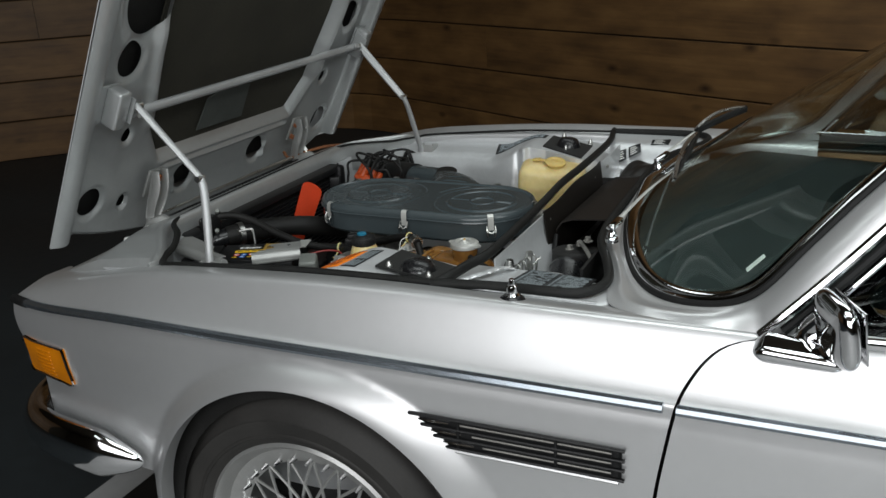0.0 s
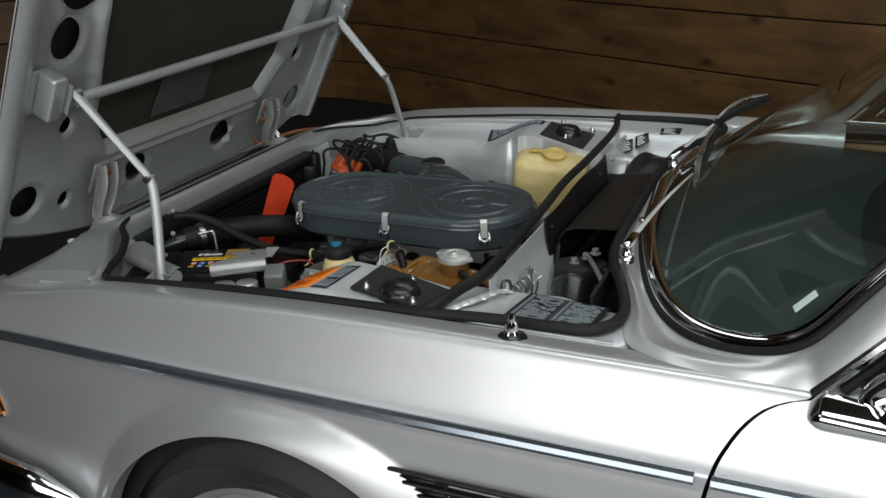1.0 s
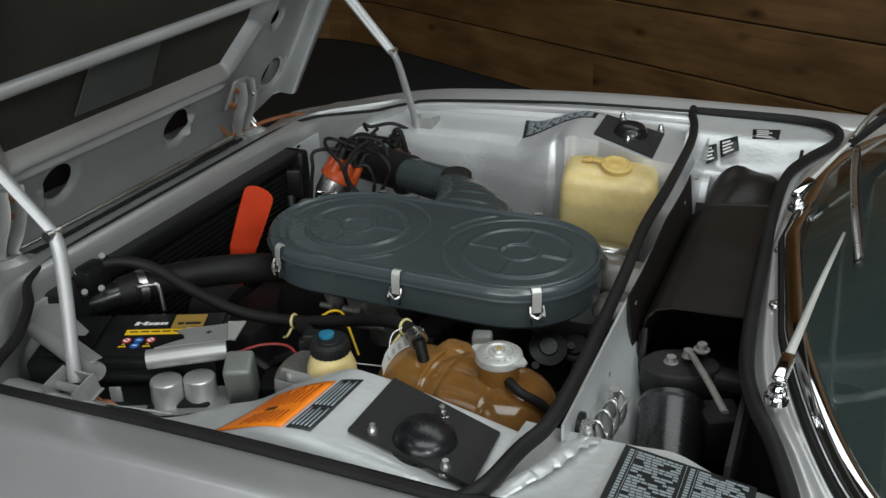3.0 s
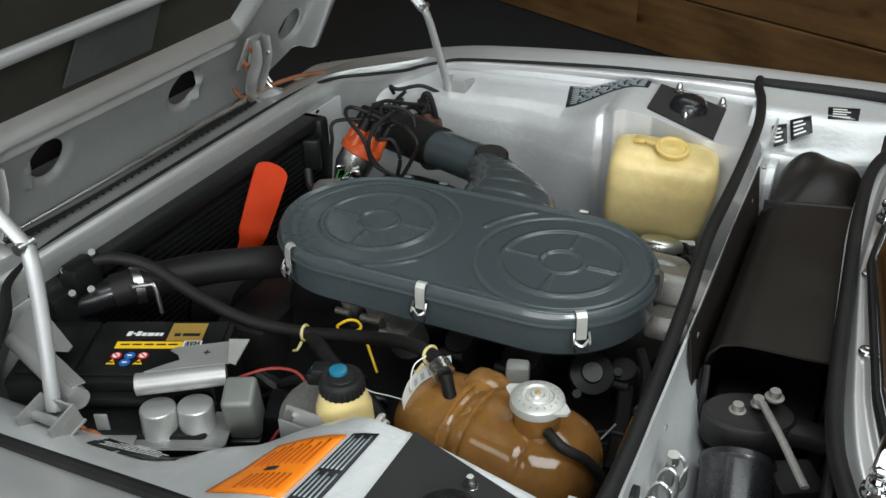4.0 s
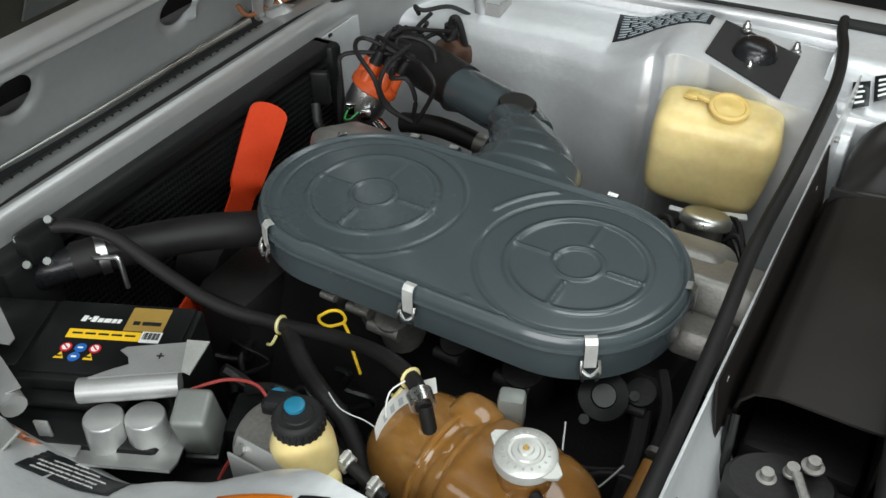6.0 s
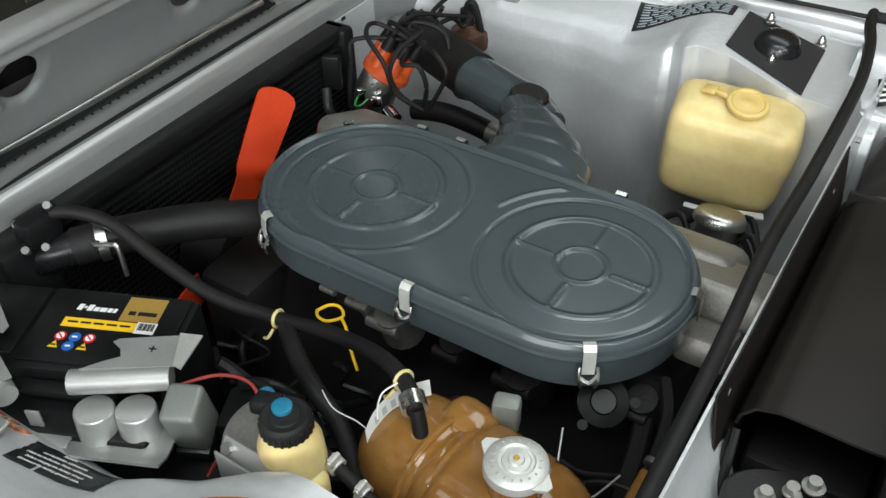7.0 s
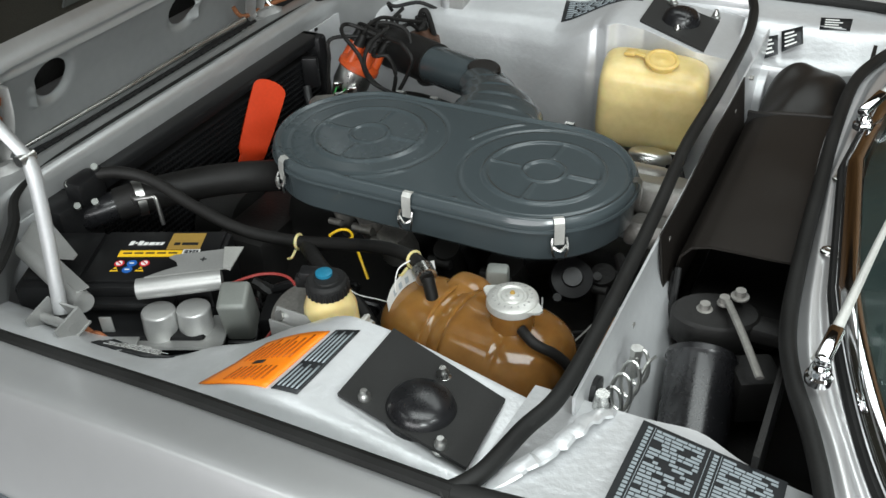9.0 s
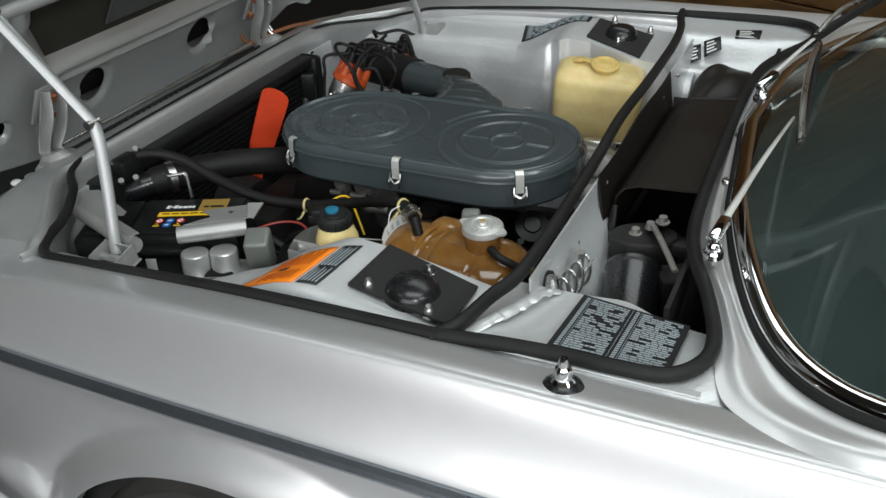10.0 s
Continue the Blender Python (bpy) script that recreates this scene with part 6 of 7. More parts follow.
# ignition coil bracket and cable nest by the far corner
nest = thing("cable_nest", "tangle of dark cables and relays in the front corner", "cable")
for k in range(10):
    b = bmesh.new()
    x, y, z = -0.60 + rnd.uniform(0, 0.10), 0.37 + rnd.uniform(0, 0.12), 0.83 + rnd.uniform(-0.03, 0.02)
    pts = [(x, y, z)]
    for _ in range(4):
        x, y, z = x + rnd.uniform(-0.01, 0.05), y + rnd.uniform(-0.03, 0.04), z + rnd.uniform(-0.025, 0.022)
        pts.append((x, y, z))
    tube(b, pts, rnd.choice((0.003, 0.004, 0.006)), 7, 6)
    part("cable", b, HOSE, nest)
b = bmesh.new()
lathe(b, [(0, 0.02), (0.012, 0.02), (0.020, 0.012), (0.032, 0.008), (0.036, -0.004), (0.036, -0.02), (0, -0.02)], Matrix.Translation((-0.481, 0.475, 0.794)), 24)
part("horn", b, RUST, nest, "rusty round horn")
b = bmesh.new()
tube(b, [(-0.484, 0.475, 0.812), (-0.486, 0.475, 0.838), (-0.480, 0.476, 0.852), (-0.470, 0.478, 0.845), (-0.455, 0.478, 0.79)], 0.006, 8, 6)
cyl(b, (-0.484, 0.475, 0.80), (-0.486, 0.475, 0.840), 0.014, 0.011, 14)
part("horn_cable", b, HOSE, nest)
b = bmesh.new()
box(b, (0.03, 0.014, 0.06), Matrix.Translation((-0.60, 0.24, 0.80)) @ Matrix.Rotation(0.4, 4, "Z"), 0.003)
tube(b, [(-0.60, 0.22, 0.78), (-0.585, 0.205, 0.75), (-0.56, 0.20, 0.745)], 0.008, 8, 4, squash=0.4)
part("bracket", b, BLACK, nest)

# ---------------- battery ----------------
battery = thing("battery", "black car battery with gold and yellow label", "battery")
BE = Vector((0.914, 0.405, 0))
BM = axes((-0.619, -0.390, 0.822), BE)       # x along the battery, -y towards the near fender


b = bmesh.new()
box(b, (0.262, 0.125, 0.20), BM @ Matrix.Translation((0.129, -0.0625, -0.100)), 0.006)
part("case", b, BLACK, battery, "black battery case")
b = bmesh.new()
box(b, (0.262, 0.185, 0.16), BM @ Matrix.Translation((0.129, -0.0925, -0.112)), 0.006)
part("lower_case", b, BLACK, battery)
b = bmesh.new()
box(b, (0.165, 0.112, 0.006), BM @ Matrix.Translation((0.170, -0.060, 0.001)), 0.002)
part("lid_panel", b, BLACK, battery, "raised lid panel")
b = bmesh.new()
box(b, (0.075, 0.105, 0.008), BM @ Matrix.Translation((0.045, -0.058, 0.001)), 0.003)
part("lid_panel", b, BLACK, battery)
b = bmesh.new()
box(b, (0.12, 0.018, 0.012), BM @ Matrix.Translation((0.155, -0.138, -0.016)), 0.004)
part("carry_handle", b, BLACK, battery)


def flat(name, mat, u0, u1, w0, w1, parent, h=0.0042, skew=0.0, label="", t=0.0006):
    bb = bmesh.new()
    plate(bb, [(u0 + skew, -w1), (u1 + skew, -w1), (u1, -w0), (u0, -w0)], t, BM @ Matrix.Translation((0, 0, h)))
    return part(name, bb, mat, parent, label)


flat("gold_label", GOLD, 0.180, 0.226, 0.010, 0.048, battery, label="gold label panel")
flat("yellow_strip", YELLOW, 0.118, 0.204, 0.050, 0.064, battery, label="yellow label strip")
flat("barcode_panel", WHITE, 0.2042, 0.2275, 0.048, 0.065, battery, label="white barcode panel")
for k in range(12):
    flat("barcode_bar", LABEL, 0.2068 + 0.0016 * k, 0.2068 + 0.0016 * k + (0.0010 if k % 3 else 0.0005), 0.050, 0.0605, battery, h=0.0049)
# brand mark as plain slanted bars
for k, (u, wd, hh) in enumerate(((0.126, 0.006, 0.009), (0.1335, 0.003, 0.003), (0.138, 0.006, 0.009), (0.1455, 0.006, 0.006), (0.153, 0.008, 0.006), (0.1625, 0.005, 0.006), (0.169, 0.004, 0.006))):
    flat("brand_bar", WHITE, u, u + wd, 0.037 - hh if hh > 0.004 else 0.031, 0.037 if hh > 0.004 else 0.0335, battery, skew=-0.0012)
for k, (u, wd) in enumerate(((0.188, 0.008), (0.199, 0.022))):
    flat("print_bar", LABEL, u, u + wd, 0.033, 0.0385, battery, h=0.0049)
for k in range(5):
    flat("print_bar", LABEL, 0.124 + 0.0155 * k, 0.136 + 0.0155 * k, 0.0555, 0.0580, battery, h=0.0049)
for k, (u, w, mat) in enumerate(((0.126, 0.079, SIGNRED), (0.143, 0.079, SIGNBLUE), (0.160, 0.079, SIGNRED), (0.124, 0.093, YELLOW), (0.141, 0.093, SIGNBLUE), (0.158, 0.093, YELLOW))):
    b = bmesh.new()
    seg = 3 if mat is YELLOW else 20
    m = BM @ Matrix.Translation((u, -w, 0.0042)) @ Matrix.Rotation(math.pi / 2, 4, "Z")
    plate(b, [(0.0068 * math.cos(2 * math.pi * q / seg), 0.0068 * math.sin(2 * math.pi * q / seg)) for q in range(seg)], 0.0006, m)
    ic = part("hazard_icon", b, mat, battery, "small printed hazard sign")
    b = bmesh.new()
    plate(b, [(0.0046 * math.cos(2 * math.pi * q / 16), 0.0046 * math.sin(2 * math.pi * q / 16)) for q in range(16)] if mat is SIGNRED else [(-0.001, -0.003), (0.001, -0.003), (0.001, 0.003), (-0.001, 0.003)], 0.0006, m @ Matrix.Translation((0, 0, 0.0006)))
    part("pictogram", b, WHITE if mat is not YELLOW else LABEL, ic)
    if mat is SIGNRED:
        b = bmesh.new()
        plate(b, [(-0.0045, -0.0008), (0.0045, -0.0008), (0.0045, 0.0008), (-0.0045, 0.0008)], 0.0005, m @ Matrix.Translation((0, 0, 0.0012)) @ Matrix.Rotation(0.8, 4, "Z"))
        part("bar", b, SIGNRED, ic)
for k, (u, wd) in enumerate(((0.06, 0.016), (0.082, 0.008), (0.096, 0.014))):
    b = bmesh.new()
    box(b, (wd, 0.001, 0.018), BM @ Matrix.Translation((u, -0.1858, -0.075)))
    part("brand_bar", b, PALE, battery, "pale brand lettering drawn as bars")

for nm, lab, path, flap in (("terminal_cover", "folded grey metal cover over a battery terminal", [(-0.394, -0.458, 0.841), (-0.350, -0.429, 0.842), (-0.308, -0.399, 0.842)],
                             [(-0.388, -0.448), (-0.306, -0.393), (-0.332, -0.358), (-0.384, -0.395), (-0.387, -0.402), (-0.373, -0.405), (-0.364, -0.413), (-0.374, -0.426)]),
                            ("terminal_cover", "folded grey metal cover over a battery terminal", [(-0.595, -0.452, 0.842), (-0.52, -0.478, 0.842), (-0.437, -0.506, 0.840)],
                             [(-0.62, -0.41), (-0.60, -0.40), (-0.503, -0.445), (-0.50, -0.455), (-0.52, -0.462), (-0.438, -0.491), (-0.445, -0.505), (-0.60, -0.45)])):
    cover = thing(nm, lab, "battery cover", "battery terminal covers")
    b = bmesh.new()
    tube(b, path, 0.0135, 16, 4)
    part("roll", b, GALV, cover)
    b = bmesh.new()
    z0 = 0.8535 if path[0][0] > -0.5 else 0.8535
    plate(b, flap, 0.0016, Matrix.Translation((0, 0, z0)))
    part("flap", b, GALV, cover)
    if path[0][0] > -0.5:
        for dx, dy in ((0.008, 0.0015), (0.0015, 0.008)):
            b = bmesh.new()
            box(b, (dx, dy, 0.0008), Matrix.Translation((-0.343, -0.388, z0 + 0.002)) @ Matrix.Rotation(0.45, 4, "Z"))
            part("plus_mark", b, LABEL, cover)
        b = bmesh.new()
        plate(b, [(-0.307, -0.394), (-0.296, -0.394), (-0.310, -0.347), (-0.333, -0.357)], 0.002, Matrix.Translation((0, 0, z0 + 0.002)))
        part("foil_wrap", b, ZINC, cover, "crumpled foil tape")

wire = thing("battery_cable", "thin red cable looping from the battery", "cable")
b = bmesh.new()
tube(b, [(-0.300, -0.405, 0.838), (-0.27, -0.372, 0.842), (-0.235, -0.362, 0.842), (-0.212, -0.375, 0.832), (-0.212, -0.40, 0.815), (-0.225, -0.425, 0.80), (-0.235, -0.44, 0.775)], 0.0019, 8, 8)
part("red_wire", b, REDWIRE, wire)
b = bmesh.new()
tube(b, [(-0.27, -0.345, 0.80), (-0.24, -0.34, 0.81), (-0.20, -0.36, 0.80), (-0.17, -0.37, 0.79)], 0.007, 8, 6)
tube(b, [(-0.29, -0.33, 0.78), (-0.25, -0.32, 0.79), (-0.22, -0.31, 0.77), (-0.17, -0.33, 0.76)], 0.005, 8, 6)
part("black_wire", b, BLACK, wire)
b = bmesh.new()
box(b, (0.09, 0.06, 0.10), Matrix.Translation((-0.24, -0.35, 0.735)) @ Matrix.Rotation(0.4, 4, "Z"), 0.008)
part("plastic_tray", b, BLACK, wire)

# ---------------- relay cans on their bracket ----------------
relays = thing("relay_bracket", "grey bracket carrying two round relay cans and a square one", "relay")
b = bmesh.new()
sheet(b, lambda u, v: Vector((-0.400, -0.490, 0.781)) + Vector((0.914, 0.405, 0)) * (-0.02 + 0.145 * u) + Vector((0.405, -0.914, 0)) * (-0.045 + 0.075 * v) + Vector((0, 0, 0.010 * ss(0.75, 1.0, v))), 10, 8, -0.003)
part("plate", b, GALV, relays, "dull silver bracket plate")
b = bmesh.new()
box(b, (0.016, 0.003, 0.032), axes((-0.424, -0.494, 0.797), (0.914, 0.405, 0)), 0.001)
box(b, (0.055, 0.022, 0.003), axes((-0.406, -0.499, 0.787), (0.914, 0.405, 0)), 0.001)
part("tab", b, GALV, relays)
for x, y, z in ((-0.366, -0.460, 0.818), (-0.330, -0.436, 0.817)):
    b = bmesh.new()
    lathe(b, [(0, 0.0), (0.018, 0.0004), (0.0200, 0.0), (0.0210, -0.0012), (0.0214, -0.003), (0.0216, -0.037), (0.0240, -0.038), (0.0244, -0.040), (0.0240, -0.042), (0, -0.042)], Matrix.Translation((x, y, z)) @ Matrix.Rotation(radians(-4), 4, "X"), 28)
    part("relay_can", b, CAN, relays, "round silver relay can")
b = bmesh.new()
box(b, (0.038, 0.044, 0.070), axes((-0.281, -0.410, 0.808), (0.90, 0.43, 0.0), (0.10, -0.22, 1.0)), 0.006, 3)
part("square_relay", b, GREYPLASTIC, relays, "square grey relay box")
b = bmesh.new()
box(b, (0.038, 0.044, 0.018), axes((-0.284, -0.404, 0.765), (0.90, 0.43, 0.0), (0.10, -0.22, 1.0)), 0.003)
part("relay_socket", b, BLACK, relays)
braid = thing("copper_braid", "frayed copper braid beside the battery", "cable")
for k in range(14):
    b = bmesh.new()
    x, y = -0.475 + 0.004 * k, -0.535 + 0.003 * math.sin(k)
    tube(b, [(x - 0.03, y + 0.01, 0.785), (x, y + 0.02, 0.80 + 0.006 * math.sin(2 * k)), (x + 0.015, y + 0.03, 0.785), (x + 0.03, y + 0.05, 0.76)], 0.0022, 6, 5)
    part("strand", b, COPPER if k % 3 else RUBBER, braid)

# ---------------- fluid reservoir ----------------
res = thing("fluid_reservoir", "yellowed plastic fluid reservoir with a black screw cap", "reservoir")
RX, RY = -0.138, -0.409
b = bmesh.new()
lathe(b, [(0, -0.085), (0.026, -0.085), (0.031, -0.075), (0.0325, -0.045), (0.031, -0.020), (0.0265, -0.007), (0.0235, 0.0), (0, 0.0)], Matrix.Translation((RX, RY, 0.884)), 32)
box(b, (0.056, 0.046, 0.045), axes((RX + 0.012, RY - 0.012, 0.817), (0.98, -0.1, 0)), 0.012, 3)
part("bottle", b, CREAM, res, "translucent yellowed bottle")
b = bmesh.new()
lathe(b, [(0, 0.019), (0.014, 0.019), (0.015, 0.0175), (0.021, 0.0185), (0.0235, 0.0165), (0.0245, 0.013), (0.0245, 0.001), (0.0235, 0.0), (0, 0.0)], Matrix.Translation((RX, RY, 0.884)), 36)
part("cap", b, RUBBER, res, "black ribbed screw cap")
for k in range(24):
    a = 2 * math.pi * k / 24
    b = bmesh.new()
    box(b, (0.0026, 0.0036, 0.012), Matrix.Translation((RX + 0.0243 * math.cos(a), RY + 0.0243 * math.sin(a), 0.8905)) @ Matrix.Rotation(a, 4, "Z"), 0.001)
    part("grip_rib", b, BLACK, res)
b = bmesh.new()
lathe(b, [(0, 0.006), (0.007, 0.006), (0.0098, 0.005), (0.0098, 0), (0, 0)], Matrix.Translation((-0.144, -0.405, 0.9015)), 24)
part("blue_plug", b, BLUE, res, "blue plastic plug")
b = bmesh.new()
lathe(b, [(0, 0.005), (0.008, 0.005), (0.010, 0.003), (0.010, 0), (0, 0)], Matrix.Translation((-0.178, -0.392, 0.884)) @ Matrix.Rotation(radians(20), 4, "X"), 16)
part("blue_plug", b, BLUE, res, "blue plastic plug")
b = bmesh.new()
box(b, (0.026, 0.018, 0.012), axes((-0.165, -0.402, 0.896), (0.9, 0.3, 0)), 0.003)
box(b, (0.030, 0.012, 0.016), axes((-0.172, -0.400, 0.882), (0.9, 0.3, 0)), 0.003)
part("connector", b, BLACK, res)
b = bmesh.new()
lathe(b, [(0, 0.006), (0.040, 0.006), (0.046, 0.003), (0.048, -0.004), (0.044, -0.012), (0, -0.012)], Matrix.Translation((-0.178, -0.402, 0.832)) @ Matrix.Rotation(radians(18), 4, "X"), 32)
part("mount_disc", b, DULLSTEEL, res, "dirty grey mounting disc")
b = bmesh.new()
m = axes((-0.152, -0.440, 0.853), (1.0, -0.03, 0.0), (0.1, -0.9, 0.6))
box(b, (0.090, 0.020, 0.004), m, 0.0015)
box(b, (0.092, 0.003, 0.070), axes((-0.152, -0.451, 0.818), (1.0, -0.03, 0)), 0.001)
part("bracket", b, GALV, res, "silver mounting bracket")
for s in (-0.036, 0.036):
    b = bmesh.new()
    cyl(b, m @ Vector((s, 0, 0.001)), m @ Vector((s, 0, 0.007)), 0.006, seg=8)
    part("bracket_bolt", b, STEEL, res)
b = bmesh.new()
cyl(b, (-0.122, -0.385, 0.830), (-0.055, -0.397, 0.813), 0.0065, seg=14)
part("outlet_hose", b, HOSE, res, "short black outlet hose")
for q in ((-0.108, -0.3875, 0.8265), (-0.072, -0.394, 0.8173)):
    b = bmesh.new()
    cyl(b, q, Vector(q) + Vector((0.0075, -0.0013, -0.0019)), 0.0098, seg=18)
    box(b, (0.007, 0.012, 0.010), Matrix.Translation(Vector(q) + Vector((0.004, -0.004, 0.0115))), 0.0015)
    cyl(b, Vector(q) + Vector((0.004, -0.012, 0.0125)), Vector(q) + Vector((0.004, 0.004, 0.0125)), 0.003, seg=8)
    part("hose_clip", b, ZINC, res, "plated hose clip")
b = bmesh.new()
tube(b, [(-0.290, -0.246, 0.802), (-0.258, -0.273, 0.806), (-0.226, -0.294, 0.804), (-0.193, -0.310, 0.799), (-0.160, -0.320, 0.785), (-0.126, -0.343, 0.773), (-0.090, -0.374, 0.765)], 0.0106, 14, 12, radius=lambda s: 1.0 + 0.05 * math.sin(260 * s))
part("return_hose", b, HOSE, res, "dusty black return hose")

# ---------------- coolant tank ----------------
tank = thing("coolant_tank", "amber aged plastic coolant tank with a metal pressure cap", "coolant tank")
TX = axes((0.0, -0.319, 0.783), (0.985, -0.16, 0.0))


def tank_r(s):
    """Radius along the tank, s from 0 to 1."""
    base = 0.066 * (max(0.0, 1 - abs(2 * s - 1) ** 5)) ** 0.42
    base *= 0.90 + 0.12 * ss(0.38, 0.5, s)
    base -= 0.0045 * math.exp(-((s - 0.37) / 0.012) ** 2) + 0.0035 * math.exp(-((s - 0.45) / 0.010) ** 2) + 0.003 * math.exp(-((s - 0.74) / 0.009) ** 2)
    return base


b = bmesh.new()
N = 64
rings = []
for i in range(N + 1):
    s = i / N
    x = -0.122 + 0.252 * s
    r = max(0.0006, tank_r(s))
    rings.append([])
    for k in range(40):
        a = 2 * math.pi * k / 40
        c, sn = math.cos(a), math.sin(a)
        rings[-1].append(b.verts.new(TX @ Vector((x, r * 1.08 * math.copysign(abs(c) ** 0.85, c), r * 0.96 * math.copysign(abs(sn) ** 0.85, sn)))))
for i in range(N):
    for k in range(40):
        b.faces.new((rings[i][k], rings[i][(k + 1) % 40], rings[i + 1][(k + 1) % 40], rings[i + 1][k]))
b.faces.new(rings[0])
b.faces.new(rings[-1])
part("shell", b, AMBER, tank, "amber translucent shell", angle=70)
b = bmesh.new()
box(b, (0.062, 0.060, 0.060), TX @ Matrix.Translation((-0.030, 0.035, 0.030)), 0.022, 4)
part("raised_shoulder", b, AMBER, tank, angle=70)
b = bmesh.new()
for sx in (-0.036, -0.010, 0.064):
    tube(b, [TX @ Vector((sx, 0.068 * math.cos(a), 0.0605 * math.sin(a))) for a in (math.pi * (1.12 - 1.24 * k / 16) for k in range(17))], 0.0032, 6, 1)
part("moulded_rib", b, AMBER, tank)
b = bmesh.new()
lathe(b, [(0.030, -0.030), (0.0265, -0.008), (0.0255, 0.006), (0.027, 0.010), (0.027, 0.022), (0, 0.022)], Matrix.Translation((0.058, -0.330, 0.848)), 32)
part("neck", b, AMBER, tank, "amber filler neck")
b = bmesh.new()
CPM = Matrix.Translation((0.058, -0.330, 0.872)) @ Matrix.Scale(0.78, 4)
lathe(b, [(0, 0.018), (0.0085, 0.0175), (0.010, 0.0145), (0.016, 0.014), (0.0175, 0.0115), (0.021, 0.0115), (0.023, 0.014), (0.033, 0.0125), (0.0375, 0.009), (0.039, 0.003), (0.039, -0.002), (0, -0.002)], CPM, 40)
part("pressure_cap", b, ZINC, tank, "zinc plated pressure cap with two ears")
for sg in (-1, 1):
    b = bmesh.new()
    plate(b, [(0.034, -0.016), (0.044, -0.009), (0.050, -0.004), (0.050, 0.004), (0.044, 0.009), (0.034, 0.016)], 0.004, CPM @ Matrix.Rotation(radians(-12) + (math.pi if sg < 0 else 0), 4, "Z") @ Matrix.Translation((0, 0, 0.003)))
    part("cap_ear", b, ZINC, tank)
b = bmesh.new()
lathe(b, [(0, 0.0205), (0.003, 0.0205), (0.004, 0.018), (0, 0.018)], CPM, 12)
part("rivet", b, GOLD, tank, "brass rivet")
for k in range(18):
    a = 2 * math.pi * (k + 0.5) / 18
    b = bmesh.new()
    box(b, (0.0036, 0.0022, 0.0006), CPM @ Matrix.Rotation(a, 4, "Z") @ Matrix.Translation((0.028, 0, 0.0136)))
    part("embossed_mark", b, GALV, tank)
b = bmesh.new()
tube(b, [(0.078, -0.352, 0.856), (0.098, -0.362, 0.850), (0.122, -0.352, 0.832), (0.138, -0.340, 0.800), (0.142, -0.33, 0.76)], 0.0062, 10, 7)
part("overflow_hose", b, HOSE, tank, "black overflow hose")
b = bmesh.new()
cyl(b, (-0.060, -0.314, 0.862), (-0.050, -0.322, 0.835), 0.008, seg=12)
part("inlet_stub", b, HOSE, tank)
b = bmesh.new()
box(b, (0.028, 0.022, 0.04), Matrix.Translation((0.005, -0.252, 0.833)) @ Matrix.Rotation(0.3, 4, "Z"), 0.005, 2)
part("rear_bracket", b, GREYPLASTIC, tank, "grey bracket end")

# ---------------- washer reservoir ----------------
wash = thing("washer_bottle", "large yellowed plastic washer fluid bottle with round cap", "washer bottle")
WM = axes((0.022, 0.362, 0.798), (0.965, 0.20, -0.10), (0.06, -0.10, 1.0))


def wash_shell():
    bm = bmesh.new()
    bmesh.ops.create_cube(bm, size=1.0)
    bmesh.ops.subdivide_edges(bm, edges=bm.edges, cuts=11, use_grid_fill=True)
    for v in bm.verts:
        p = v.co * 2
        q = p.copy()
        n = (abs(q.x) ** 6 + abs(q.y) ** 6 + abs(q.z) ** 6) ** (1 / 6)
        q = q / n * max(abs(p.x), abs(p.y), abs(p.z))
        taper = 1.0 + 0.05 * q.z
        z = q.z * 0.078
        if q.z > 0.3:
            z -= 0.010 * ss(-0.2, -1.0, q.y) * (q.z - 0.3)
        y = q.y * 0.052 - 0.004 * math.exp(-((q.z - 0.25) / 0.10) ** 2) * (1 if q.y < 0 else 0)
        v.co = Vector((q.x * 0.089 * taper, y, z))
    bmesh.ops.transform(bm, matrix=WM, verts=bm.verts)
    return bm


part("bottle", wash_shell(), CREAM, wash, "translucent yellowed bottle", angle=80)
b = bmesh.new()
lathe(b, [(0, 0.0075), (0.005, 0.0075), (0.007, 0.0065), (0.021, 0.0070), (0.0235, 0.0095), (0.0265, 0.0095), (0.0285, 0.0080), (0.0290, 0.0050), (0.0275, 0.0030), (0.024, 0.0020), (0.024, -0.010), (0, -0.010)], WM @ Matrix.Translation((0.006, -0.006, 0.081)) @ Matrix.Rotation(radians(6), 4, "X"), 48)
part("cap", b, CREAMCAP, wash, "ochre snap cap")
b = bmesh.new()
box(b, (0.022, 0.010, 0.004), WM @ Matrix.Translation((-0.029, 0.002, 0.0865)) @ Matrix.Rotation(-0.30, 4, "Z"), 0.0012)
box(b, (0.020, 0.018, 0.006), WM @ Matrix.Translation((-0.047, 0.008, 0.084)) @ Matrix.Rotation(-0.30, 4, "Z") @ Matrix.Rotation(-0.25, 4, "Y"), 0.002)
part("cap_strap", b, CREAMCAP, wash)
b = bmesh.new()
box(b, (0.05, 0.012, 0.005), WM @ Matrix.Translation((0.052, -0.064, -0.058)) @ Matrix.Rotation(0.2, 4, "Z"), 0.002)
box(b, (0.05, 0.010, 0.004), WM @ Matrix.Translation((-0.01, -0.052, -0.082)), 0.002)
part("support_strap", b, WHITE, wash, "pale metal support strap")
